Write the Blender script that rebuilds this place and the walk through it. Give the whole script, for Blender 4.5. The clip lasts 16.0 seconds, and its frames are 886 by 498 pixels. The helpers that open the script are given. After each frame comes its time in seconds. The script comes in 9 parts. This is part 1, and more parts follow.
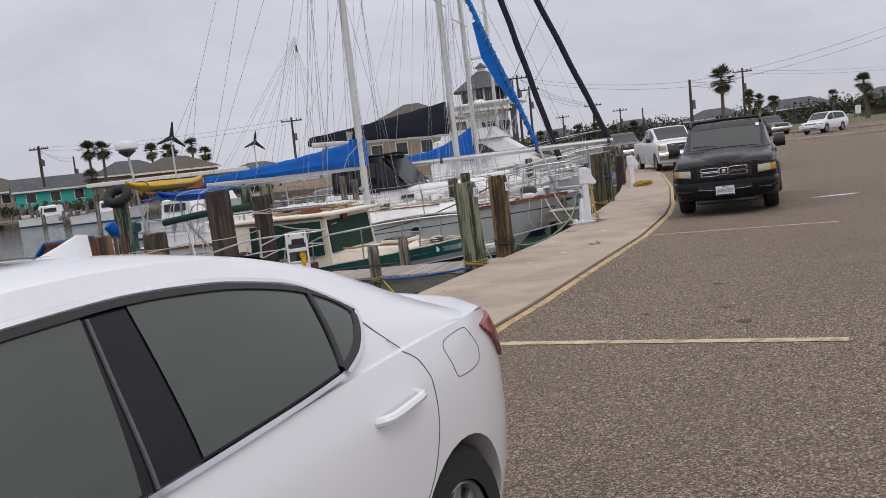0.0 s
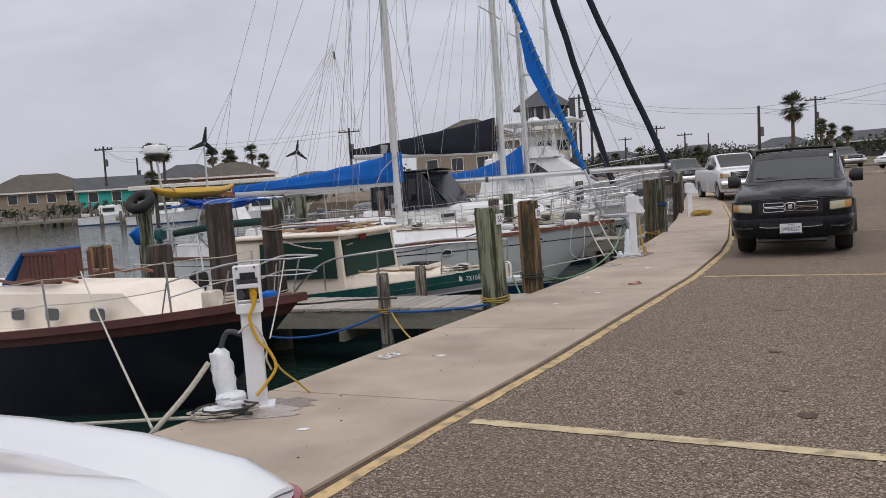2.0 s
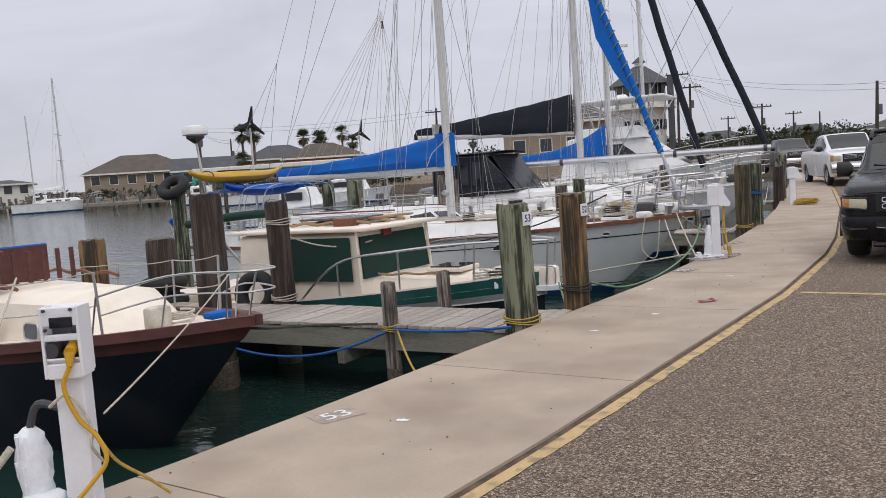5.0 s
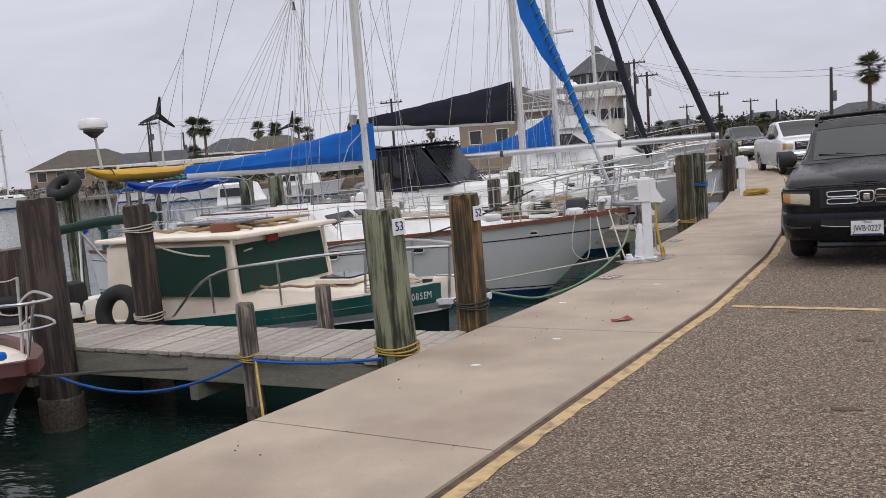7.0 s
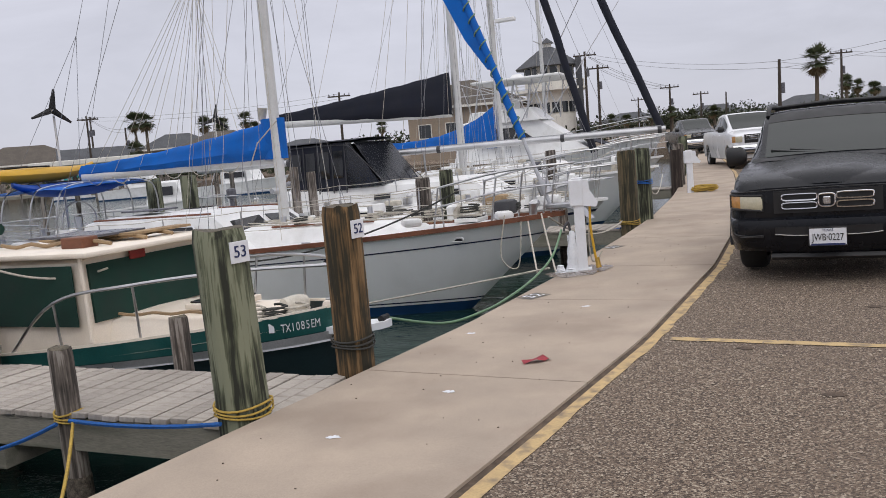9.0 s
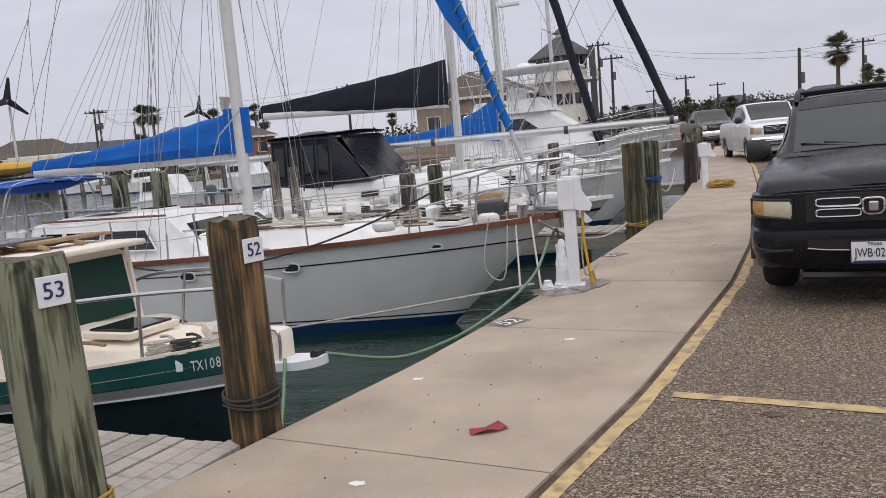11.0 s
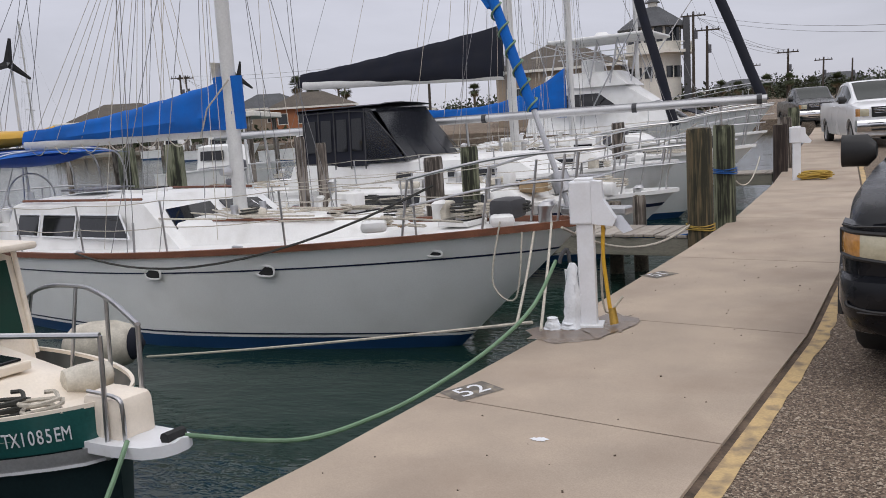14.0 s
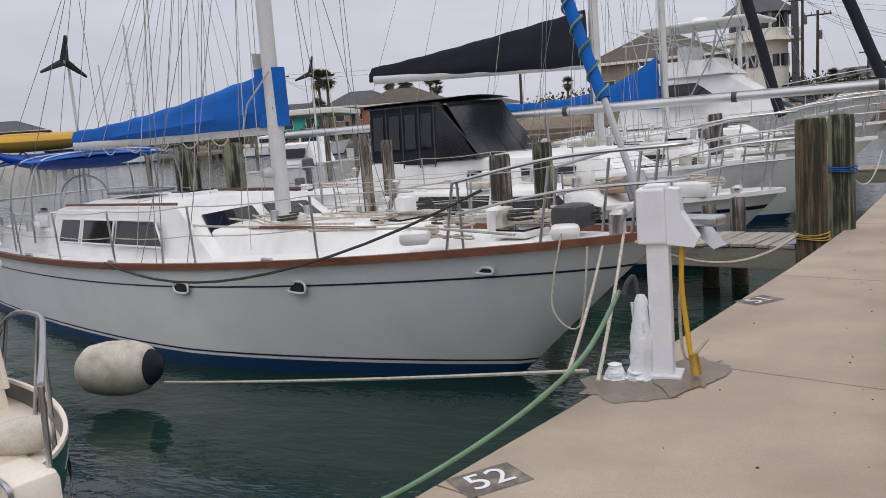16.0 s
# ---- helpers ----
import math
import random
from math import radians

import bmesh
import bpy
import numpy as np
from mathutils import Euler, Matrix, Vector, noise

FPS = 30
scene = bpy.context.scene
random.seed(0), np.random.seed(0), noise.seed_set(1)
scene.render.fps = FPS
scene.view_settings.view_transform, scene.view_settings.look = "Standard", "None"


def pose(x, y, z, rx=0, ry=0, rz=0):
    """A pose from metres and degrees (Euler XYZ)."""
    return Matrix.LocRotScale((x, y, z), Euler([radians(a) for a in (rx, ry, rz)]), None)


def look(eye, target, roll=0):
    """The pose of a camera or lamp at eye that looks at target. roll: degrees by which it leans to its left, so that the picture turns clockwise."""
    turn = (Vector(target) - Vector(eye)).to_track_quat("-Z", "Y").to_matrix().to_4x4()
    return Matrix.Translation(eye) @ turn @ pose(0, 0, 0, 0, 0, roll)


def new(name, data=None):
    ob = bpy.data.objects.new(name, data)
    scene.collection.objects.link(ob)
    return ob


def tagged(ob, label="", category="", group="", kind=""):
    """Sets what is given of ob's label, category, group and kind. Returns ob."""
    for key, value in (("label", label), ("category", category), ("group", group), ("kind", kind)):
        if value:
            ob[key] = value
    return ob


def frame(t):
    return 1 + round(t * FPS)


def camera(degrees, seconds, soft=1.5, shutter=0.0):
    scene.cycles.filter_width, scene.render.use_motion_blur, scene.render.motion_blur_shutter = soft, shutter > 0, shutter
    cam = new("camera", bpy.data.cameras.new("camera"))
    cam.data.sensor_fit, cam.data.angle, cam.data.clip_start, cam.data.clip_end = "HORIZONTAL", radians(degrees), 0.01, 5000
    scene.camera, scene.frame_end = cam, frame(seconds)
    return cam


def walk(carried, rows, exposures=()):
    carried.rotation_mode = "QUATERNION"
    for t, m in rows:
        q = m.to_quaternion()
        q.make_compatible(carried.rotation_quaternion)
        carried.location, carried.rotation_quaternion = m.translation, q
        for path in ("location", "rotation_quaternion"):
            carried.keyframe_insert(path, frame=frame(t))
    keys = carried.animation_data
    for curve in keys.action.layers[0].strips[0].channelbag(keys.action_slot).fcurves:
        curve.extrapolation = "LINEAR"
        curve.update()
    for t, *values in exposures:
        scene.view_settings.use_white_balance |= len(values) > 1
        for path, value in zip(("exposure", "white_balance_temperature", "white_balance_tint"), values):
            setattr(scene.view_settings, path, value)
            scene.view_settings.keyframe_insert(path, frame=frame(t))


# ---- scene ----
cam = camera(56.6, 16.0, soft=0.9)
PATH = [
    (0, (0.866, -1.336, 1.444), (0.538, 0.627, 1.252), -6.8),
    (0.5, (0.939, -0.992, 1.448), (0.608, 0.971, 1.255), -6.8),
    (1, (1.070, -0.635, 1.464), (0.754, 1.331, 1.277), -6.3),
    (1.5, (1.138, -0.257, 1.459), (0.811, 1.707, 1.272), -5.9),
    (2, (1.148, 0.178, 1.469), (0.689, 2.119, 1.328), -4.2),
    (2.5, (1.204, 0.607, 1.519), (0.541, 2.489, 1.387), -3.5),
    (3, (1.184, 1.011, 1.472), (0.494, 2.884, 1.347), -3.7),
    (3.5, (1.258, 1.356, 1.484), (0.563, 3.226, 1.349), -3.9),
    (6, (1.642, 3.371, 1.521), (0.995, 5.255, 1.334), -4.3),
    (6.5, (1.777, 3.786, 1.506), (1.163, 5.68, 1.314), -4.9),
    (7, (1.828, 4.21, 1.516), (1.223, 6.106, 1.317), -4.7),
    (7.5, (1.887, 4.604, 1.492), (1.36, 6.523, 1.291), -5.2),
    (8, (2.022, 5.014, 1.503), (1.512, 6.937, 1.3), -5.4),
    (8.5, (2.038, 5.423, 1.519), (1.525, 7.344, 1.3), -5.3),
    (9, (1.995, 5.848, 1.535), (1.489, 7.77, 1.313), -5.1),
    (11.5, (2.137, 7.875, 1.511), (1.59, 9.783, 1.259), -5.3),
    (12, (2.183, 8.255, 1.548), (1.646, 10.16, 1.265), -5.2),
    (12.5, (2.265, 8.641, 1.546), (1.623, 10.514, 1.265), -4.1),
    (13, (2.264, 9.034, 1.505), (1.553, 10.882, 1.222), -3.7),
    (13.5, (2.281, 9.432, 1.507), (1.567, 11.278, 1.22), -3.7),
    (14, (2.376, 9.817, 1.571), (1.637, 11.653, 1.283), -3.9),
    (14.5, (2.312, 10.198, 1.538), (1.544, 12.022, 1.247), -3.7),
    (15, (2.272, 10.528, 1.569), (1.433, 12.319, 1.274), -4.5),
    (15.5, (2.278, 10.905, 1.589), (1.352, 12.655, 1.305), -4.6),
    (16, (2.241, 11.196, 1.534), (1.294, 12.935, 1.252), -4.6),
]
walk(cam, [(t, look(eye, target, roll)) for t, eye, target, roll in PATH],
     [(0, -0.03), (1.5, -0.10), (3, 0.0), (6, 0.07), (12, 0.06), (13.5, 0.0), (16, 0.0)])

# ==== world and light ====
world = bpy.data.worlds.new("overcast")
scene.world = world
world.use_nodes = True
wn, wl = world.node_tree.nodes, world.node_tree.links
wn.clear()
w_out = wn.new("ShaderNodeOutputWorld")
w_bg = wn.new("ShaderNodeBackground")
w_sky = wn.new("ShaderNodeTexSky")
w_sky.sky_type = "NISHITA"
w_sky.sun_disc = False
w_sky.sun_elevation, w_sky.sun_rotation = radians(48), radians(150)
w_dim = wn.new("ShaderNodeVectorMath")
w_dim.operation = "SCALE"
w_dim.inputs["Scale"].default_value = 0.08
w_co = wn.new("ShaderNodeTexCoord")
w_sep = wn.new("ShaderNodeSeparateXYZ")
w_ramp = wn.new("ShaderNodeValToRGB")          # overcast: the zenith brighter than the horizon
w_ramp.color_ramp.elements[0].position = 0.0
w_ramp.color_ramp.elements[0].color = (0.60, 0.60, 0.69, 1)
w_ramp.color_ramp.elements[1].position = 1.0
w_ramp.color_ramp.elements[1].color = (1.46, 1.44, 1.50, 1)
w_mid = w_ramp.color_ramp.elements.new(0.3)
w_mid.color = (0.70, 0.70, 0.785, 1)
w_cloud = wn.new("ShaderNodeTexNoise")
w_cloud.inputs["Scale"].default_value = 2.4
w_cloud.inputs["Detail"].default_value = 7
w_cloud.inputs["Roughness"].default_value = 0.6
w_cloud.inputs["Distortion"].default_value = 0.6
w_flat = wn.new("ShaderNodeMapping")               # cloud streaks lie level
w_flat.inputs["Scale"].default_value = (1, 1, 3.2)
w_map = wn.new("ShaderNodeMapRange")
w_map.inputs["From Min"].default_value, w_map.inputs["From Max"].default_value = 0.3, 0.7
w_map.inputs["To Min"].default_value, w_map.inputs["To Max"].default_value = 0.87, 1.10
w_mul = wn.new("ShaderNodeVectorMath")
w_mul.operation = "SCALE"
w_mix = wn.new("ShaderNodeMix")
w_mix.data_type = "RGBA"
w_mix.inputs[0].default_value = 0.9
wl.new(w_co.outputs["Generated"], w_sep.inputs[0])
wl.new(w_sep.outputs["Z"], w_ramp.inputs[0])
wl.new(w_co.outputs["Generated"], w_flat.inputs[0])
wl.new(w_flat.outputs[0], w_cloud.inputs["Vector"])
wl.new(w_cloud.outputs[0], w_map.inputs[0])
wl.new(w_ramp.outputs[0], w_mul.inputs[0])
wl.new(w_map.outputs[0], w_mul.inputs["Scale"])
wl.new(w_sky.outputs[0], w_dim.inputs[0])
wl.new(w_dim.outputs[0], w_mix.inputs[6])
wl.new(w_mul.outputs[0], w_mix.inputs[7])
wl.new(w_mix.outputs[2], w_bg.inputs[0])
wl.new(w_bg.outputs[0], w_out.inputs[0])

sun = new("sun", bpy.data.lights.new("sun", "SUN"))
sun.data.energy, sun.data.angle, sun.data.color = 0.5, radians(25), (1.0, 0.96, 0.9)
sun.matrix_world = look((0, 0, 30), (-13, 22, 0))


# ==== materials ====
def mat(name, color, rough=0.6, metal=0.0, vary=0.12, scale=6.0, fine=60.0, bump=0.15, depth=0.004, dirt=None,
        dirt_amount=0.5, dirt_scale=1.5, stretch=(1, 1, 1), coat=0.0, per_piece=0.0):
    """Base colour varied at two scales, stains of another colour, and fine relief."""
    m = bpy.data.materials.new(name)
    m.use_nodes = True
    n, l = m.node_tree.nodes, m.node_tree.links
    bsdf = n["Principled BSDF"]
    bsdf.inputs["Roughness"].default_value = rough
    bsdf.inputs["Metallic"].default_value = metal
    bsdf.inputs["Coat Weight"].default_value = coat
    bsdf.inputs["Coat Roughness"].default_value = 0.05
    co = n.new("ShaderNodeTexCoord")
    mp = n.new("ShaderNodeMapping")
    mp.inputs["Scale"].default_value = stretch
    l.new(co.outputs["Object"], mp.inputs[0])

    def cloud(size, detail):
        t = n.new("ShaderNodeTexNoise")
        t.inputs["Scale"].default_value = size
        t.inputs["Detail"].default_value = detail
        l.new(mp.outputs[0], t.inputs["Vector"])
        return t.outputs[0]

    def span(value, a, b, c, d):
        r = n.new("ShaderNodeMapRange")
        for k, v in zip(("From Min", "From Max", "To Min", "To Max"), (a, b, c, d)):
            r.inputs[k].default_value = v
        l.new(value, r.inputs[0])
        return r.outputs[0]

    def scaled(col, value):
        v = n.new("ShaderNodeVectorMath")
        v.operation = "SCALE"
        l.new(col, v.inputs[0])
        l.new(value, v.inputs["Scale"])
        return v.outputs[0]

    big, small = cloud(scale, 3), cloud(fine, 4)
    base = n.new("ShaderNodeRGB")
    base.outputs[0].default_value = (*color, 1)
    col = scaled(base.outputs[0], span(big, 0.3, 0.7, 1 - vary, 1 + vary))
    col = scaled(col, span(small, 0.3, 0.7, 1 - vary * 0.8, 1 + vary * 0.8))
    if per_piece:
        info = n.new("ShaderNodeObjectInfo")
        col = scaled(col, span(info.outputs["Random"], 0, 1, 1 - per_piece, 1 + per_piece))
    if dirt:
        mx = n.new("ShaderNodeMix")
        mx.data_type = "RGBA"
        l.new(span(cloud(dirt_scale, 6), 0.48, 0.68, 0, dirt_amount), mx.inputs[0])
        l.new(col, mx.inputs[6])
        mx.inputs[7].default_value = (*dirt, 1)
        col = mx.outputs[2]
    l.new(col, bsdf.inputs["Base Color"])
    l.new(span(big, 0.3, 0.7, max(rough - 0.08, 0.02), min(rough + 0.08, 1)), bsdf.inputs["Roughness"])
    if bump:
        b = n.new("ShaderNodeBump")
        b.inputs["Strength"].default_value = bump
        b.inputs["Distance"].default_value = depth
        l.new(small, b.inputs["Height"])
        l.new(b.outputs[0], bsdf.inputs["Normal"])
    return m


def glass(name, color, rough=0.03, alpha=0.75):
    """Tinted glass: part see-through, part gloss."""
    m = bpy.data.materials.new(name)
    m.use_nodes = True
    bsdf = m.node_tree.nodes["Principled BSDF"]
    bsdf.inputs["Base Color"].default_value = (*color, 1)
    bsdf.inputs["Roughness"].default_value = rough
    bsdf.inputs["Alpha"].default_value = alpha
    return m


# ==== tools for meshes ====
WATER = -0.885


def lift(y):
    """The rise of the ground far up the quay."""
    return float(np.interp(y, (-400, 27, 40, 56, 85, 160, 900), (0, 0, 0.22, 0.5, 0.95, 2.0, 11.0)))


def sea(x, y):
    """The level of the water."""
    return WATER + 0.0185 * max(0.0, y - 18) - 0.007 * min(0.0, x + 5)


def part(name, bm, material, parent=None, label="", smooth=False):
    me = bpy.data.meshes.new(name)
    bmesh.ops.recalc_face_normals(bm, faces=bm.faces)
    bm.to_mesh(me)
    bm.free()
    if material:
        me.materials.append(material)
    if smooth:
        me.shade_smooth()
        me.set_sharp_from_angle(angle=radians(40))
    ob = new(name, me)
    if parent:
        ob.parent = parent
    if label:
        ob["label"] = label
    return ob


def thing(name, x, y, z, rz, label, category, group="", kind=""):
    ob = new(name)
    ob.matrix_world = pose(x, y, z, 0, 0, rz)
    return tagged(ob, label, category, group, kind)


def box(bm, cx, cy, cz, sx, sy, sz, bevel=0.0, turn=None):
    r = bmesh.ops.create_cube(bm, size=1)
    m = Matrix.Translation((cx, cy, cz)) @ (turn or Matrix()) @ Matrix.Diagonal((sx, sy, sz, 1))
    bmesh.ops.transform(bm, matrix=m, verts=r["verts"])
    if bevel:
        es = list({e for v in r["verts"] for e in v.link_edges})
        bmesh.ops.bevel(bm, geom=es, offset=bevel, segments=2, affect="EDGES", profile=0.5)
    return bm


def rod(bm, a, b, r, r2=None, seg=8):
    a, b = Vector(a), Vector(b)
    d = b - a
    m = Matrix.Translation((a + b) / 2) @ d.to_track_quat("Z", "Y").to_matrix().to_4x4()
    bmesh.ops.create_cone(bm, cap_ends=True, segments=seg, radius1=r, radius2=r if r2 is None else r2, depth=d.length, matrix=m)
    return bm


def smooth_line(pts, n=6):
    """Catmull-Rom through the points."""
    p = [Vector(q) for q in pts]
    out = []
    for i in range(len(p) - 1):
        a, b, c, d = p[max(i - 1, 0)], p[i], p[i + 1], p[min(i + 2, len(p) - 1)]
        for k in range(n):
            t = k / n
            out.append(0.5 * (2 * b + (c - a) * t + (2 * a - 5 * b + 4 * c - d) * t * t + (3 * b - a - 3 * c + d) * t ** 3))
    return out + [p[-1]]


def tube(bm, pts, r, seg=6, taper=None):
    """A round bar or rope along a line of points."""
    pts = [Vector(p) for p in pts]
    rings = []
    side = None
    for i, p in enumerate(pts):
        d = (pts[min(i + 1, len(pts) - 1)] - pts[max(i - 1, 0)]).normalized()
        if side is None:
            side = d.orthogonal().normalized()
        side = (side - d * side.dot(d)).normalized()
        up = d.cross(side)
        rr = r if taper is None else r + (taper - r) * i / (len(pts) - 1)
        rings.append([bm.verts.new(p + rr * (math.cos(2 * math.pi * k / seg) * side + math.sin(2 * math.pi * k / seg) * up)) for k in range(seg)])
    for a, b in zip(rings, rings[1:]):
        for k in range(seg):
            bm.faces.new((a[k], a[(k + 1) % seg], b[(k + 1) % seg], b[k]))
    bm.faces.new(rings[0])
    bm.faces.new(rings[-1])
    return bm


def sag(a, b, drop, n=14):
    a, b = Vector(a), Vector(b)
    return [a.lerp(b, k / n) - Vector((0, 0, drop * 4 * (k / n) * (1 - k / n))) for k in range(n + 1)]


def loft(bm, rows, closed=False, caps=True):
    """Skins rows of points, all of one length; closed rows make a tube."""
    vs = [[bm.verts.new(p) for p in row] for row in rows]
    n = len(rows[0])
    for a, b in zip(vs, vs[1:]):
        for k in range(n if closed else n - 1):
            q = []
            for v in (a[k], a[(k + 1) % n], b[(k + 1) % n], b[k]):
                if all((v.co - w.co).length > 1e-6 for w in q):
                    q.append(v)
            if len(q) > 2:
                bm.faces.new(q)
    if closed and caps:
        for row in (vs[0], vs[-1]):
            if len({tuple(round(c, 5) for c in v.co) for v in row}) > 2:
                bm.faces.new(row)
    return bm


def slab(bm, outline, z0, z1):
    """A flat plate of any outline, from z0 to z1."""
    lo = [bm.verts.new((x, y, z0)) for x, y in outline]
    hi = [bm.verts.new((x, y, z1)) for x, y in outline]
    bm.faces.new(lo[::-1])
    bm.faces.new(hi)
    n = len(lo)
    for k in range(n):
        bm.faces.new((lo[k], lo[(k + 1) % n], hi[(k + 1) % n], hi[k]))
    return bm


def block(bm, foot, top, z0, z1):
    """A house-like body: a foot outline drawn to a top outline."""
    loft(bm, [[(x, y, z0) for x, y in foot], [(x, y, z1) for x, y in top]], closed=True)
    return bm


def panel(bm, a, b, c, d, thick=0.01):
    """A thin plate through four corners."""
    p = [Vector(q) for q in (a, b, c, d)]
    n = (p[1] - p[0]).cross(p[3] - p[0]).normalized() * thick / 2
    lo = [bm.verts.new(q - n) for q in p]
    hi = [bm.verts.new(q + n) for q in p]
    bm.faces.new(lo[::-1])
    bm.faces.new(hi)
    for k in range(4):
        bm.faces.new((lo[k], lo[(k + 1) % 4], hi[(k + 1) % 4], hi[k]))
    return bm


def B():
    return bmesh.new()


def writing(name, text, size, material, parent, m, thick=0.002):
    """Letters in the built-in font, as a mesh."""
    cu = bpy.data.curves.new(name, "FONT")
    cu.body, cu.size, cu.extrude, cu.align_x, cu.align_y = text, size, thick, "CENTER", "CENTER"
    tmp = bpy.data.objects.new(name, cu)
    me = bpy.data.meshes.new_from_object(tmp)
    bpy.data.objects.remove(tmp)
    me.materials.clear()
    me.materials.append(material)
    ob = new(name, me)
    ob.parent = parent
    ob.matrix_local = m
    return ob


# ==== surfaces of the setting ====
def speckled(name, tones, scale, rough, bump, dirt, dirt_amount, wear_scale=0.35):
    """Loose-looking aggregate: cells of several tones, with wide stains."""
    m = bpy.data.materials.new(name)
    m.use_nodes = True
    n, l = m.node_tree.nodes, m.node_tree.links
    bsdf = n["Principled BSDF"]
    bsdf.inputs["Roughness"].default_value = rough
    co = n.new("ShaderNodeTexCoord")
    vo = n.new("ShaderNodeTexVoronoi")
    vo.inputs["Scale"].default_value = scale
    l.new(co.outputs["Object"], vo.inputs["Vector"])
    ramp = n.new("ShaderNodeValToRGB")
    ramp.color_ramp.interpolation = "CONSTANT"
    els = ramp.color_ramp.elements
    while len(els) < len(tones):
        els.new(0.5)
    for k, (pos, col) in enumerate(tones):
        els[k].position = pos
        els[k].color = (*col, 1)
    sep = n.new("ShaderNodeSeparateColor")
    l.new(vo.outputs["Color"], sep.inputs[0])
    l.new(sep.outputs[0], ramp.inputs[0])
    big = n.new("ShaderNodeTexNoise")
    big.inputs["Scale"].default_value = wear_scale
    big.inputs["Detail"].default_value = 7
    l.new(co.outputs["Object"], big.inputs["Vector"])
    mr = n.new("ShaderNodeMapRange")
    for k, v in zip(("From Min", "From Max", "To Min", "To Max"), (0.42, 0.7, 0, dirt_amount)):
        mr.inputs[k].default_value = v
    l.new(big.outputs[0], mr.inputs[0])
    mx = n.new("ShaderNodeMix")
    mx.data_type = "RGBA"
    l.new(mr.outputs[0], mx.inputs[0])
    l.new(ramp.outputs[0], mx.inputs[6])
    mx.inputs[7].default_value = (*dirt, 1)
    l.new(mx.outputs[2], bsdf.inputs["Base Color"])
    b = n.new("ShaderNodeBump")
    b.inputs["Strength"].default_value = bump
    b.inputs["Distance"].default_value = 0.01
    l.new(vo.outputs["Distance"], b.inputs["Height"])
    b.invert = True
    l.new(b.outputs[0], bsdf.inputs["Normal"])
    return m


M_ASPHALT = speckled("asphalt", [(0, (0.07, 0.05, 0.036)), (0.28, (0.155, 0.112, 0.080)), (0.6, (0.24, 0.178, 0.127)), (0.85, (0.42, 0.345, 0.26))],
                     110, 0.9, 0.8, (0.14, 0.104, 0.078), 0.45)
M_WALK = mat("walk_concrete", (0.40, 0.325, 0.255), 0.85, vary=0.13, scale=1.6, fine=140, bump=0.3, depth=0.002, dirt=(0.25, 0.19, 0.145), dirt_amount=0.6, dirt_scale=0.9)
M_SEAWALL = mat("seawall_concrete", (0.2, 0.18, 0.15), 0.9, vary=0.2, scale=2, dirt=(0.05, 0.05, 0.045), dirt_amount=0.8, dirt_scale=1.2)
M_YELLOW = mat("road_paint", (0.52, 0.37, 0.18), 0.8, vary=0.12, scale=3, fine=70, bump=0.4, dirt=(0.2, 0.155, 0.11), dirt_amount=0.85, dirt_scale=9)
M_WHITELINE = mat("pale_road_paint", (0.52, 0.425, 0.26), 0.8, vary=0.12, scale=3, fine=70, bump=0.4, dirt=(0.2, 0.155, 0.11), dirt_amount=0.8, dirt_scale=9)
M_GAP = mat("dark_joint", (0.085, 0.06, 0.042), 0.95, vary=0.4, scale=9, dirt=(0.16, 0.115, 0.08), dirt_amount=0.8, dirt_scale=5)
M_GRASS = mat("winter_grass", (0.10, 0.105, 0.04), 0.95, vary=0.3, scale=0.3, fine=3, bump=0.6, depth=0.05, dirt=(0.17, 0.13, 0.07), dirt_amount=0.6, dirt_scale=0.08)
M_EARTH = mat("shore_soil", (0.13, 0.115, 0.075), 0.95, vary=0.3, scale=0.2, fine=3, bump=0.5, depth=0.05)


def water_material():
    m = bpy.data.materials.new("harbour_water")
    m.use_nodes = True
    n, l = m.node_tree.nodes, m.node_tree.links
    bsdf = n["Principled BSDF"]
    bsdf.inputs["Base Color"].default_value = (0.012, 0.032, 0.026, 1)
    bsdf.inputs["Roughness"].default_value = 0.04
    bsdf.inputs["IOR"].default_value = 1.33
    co = n.new("ShaderNodeTexCoord")
    mp = n.new("ShaderNodeMapping")
    mp.inputs["Scale"].default_value = (0.8, 1.6, 1)
    l.new(co.outputs["Object"], mp.inputs[0])
    a = n.new("ShaderNodeTexNoise")
    a.inputs["Scale"].default_value, a.inputs["Detail"].default_value = 1.6, 3
    c = n.new("ShaderNodeTexNoise")
    c.inputs["Scale"].default_value, c.inputs["Detail"].default_value = 9, 2
    for t in (a, c):
        l.new(mp.outputs[0], t.inputs["Vector"])
    ad = n.new("ShaderNodeMath")
    ad.operation = "MULTIPLY_ADD"
    l.new(c.outputs[0], ad.inputs[0])
    ad.inputs[1].default_value = 0.22
    l.new(a.outputs[0], ad.inputs[2])
    b = n.new("ShaderNodeBump")
    b.inputs["Strength"].default_value, b.inputs["Distance"].default_value = 0.5, 0.05
    l.new(ad.outputs[0], b.inputs["Height"])
    l.new(b.outputs[0], bsdf.inputs["Normal"])
    return m


M_WATER = water_material()

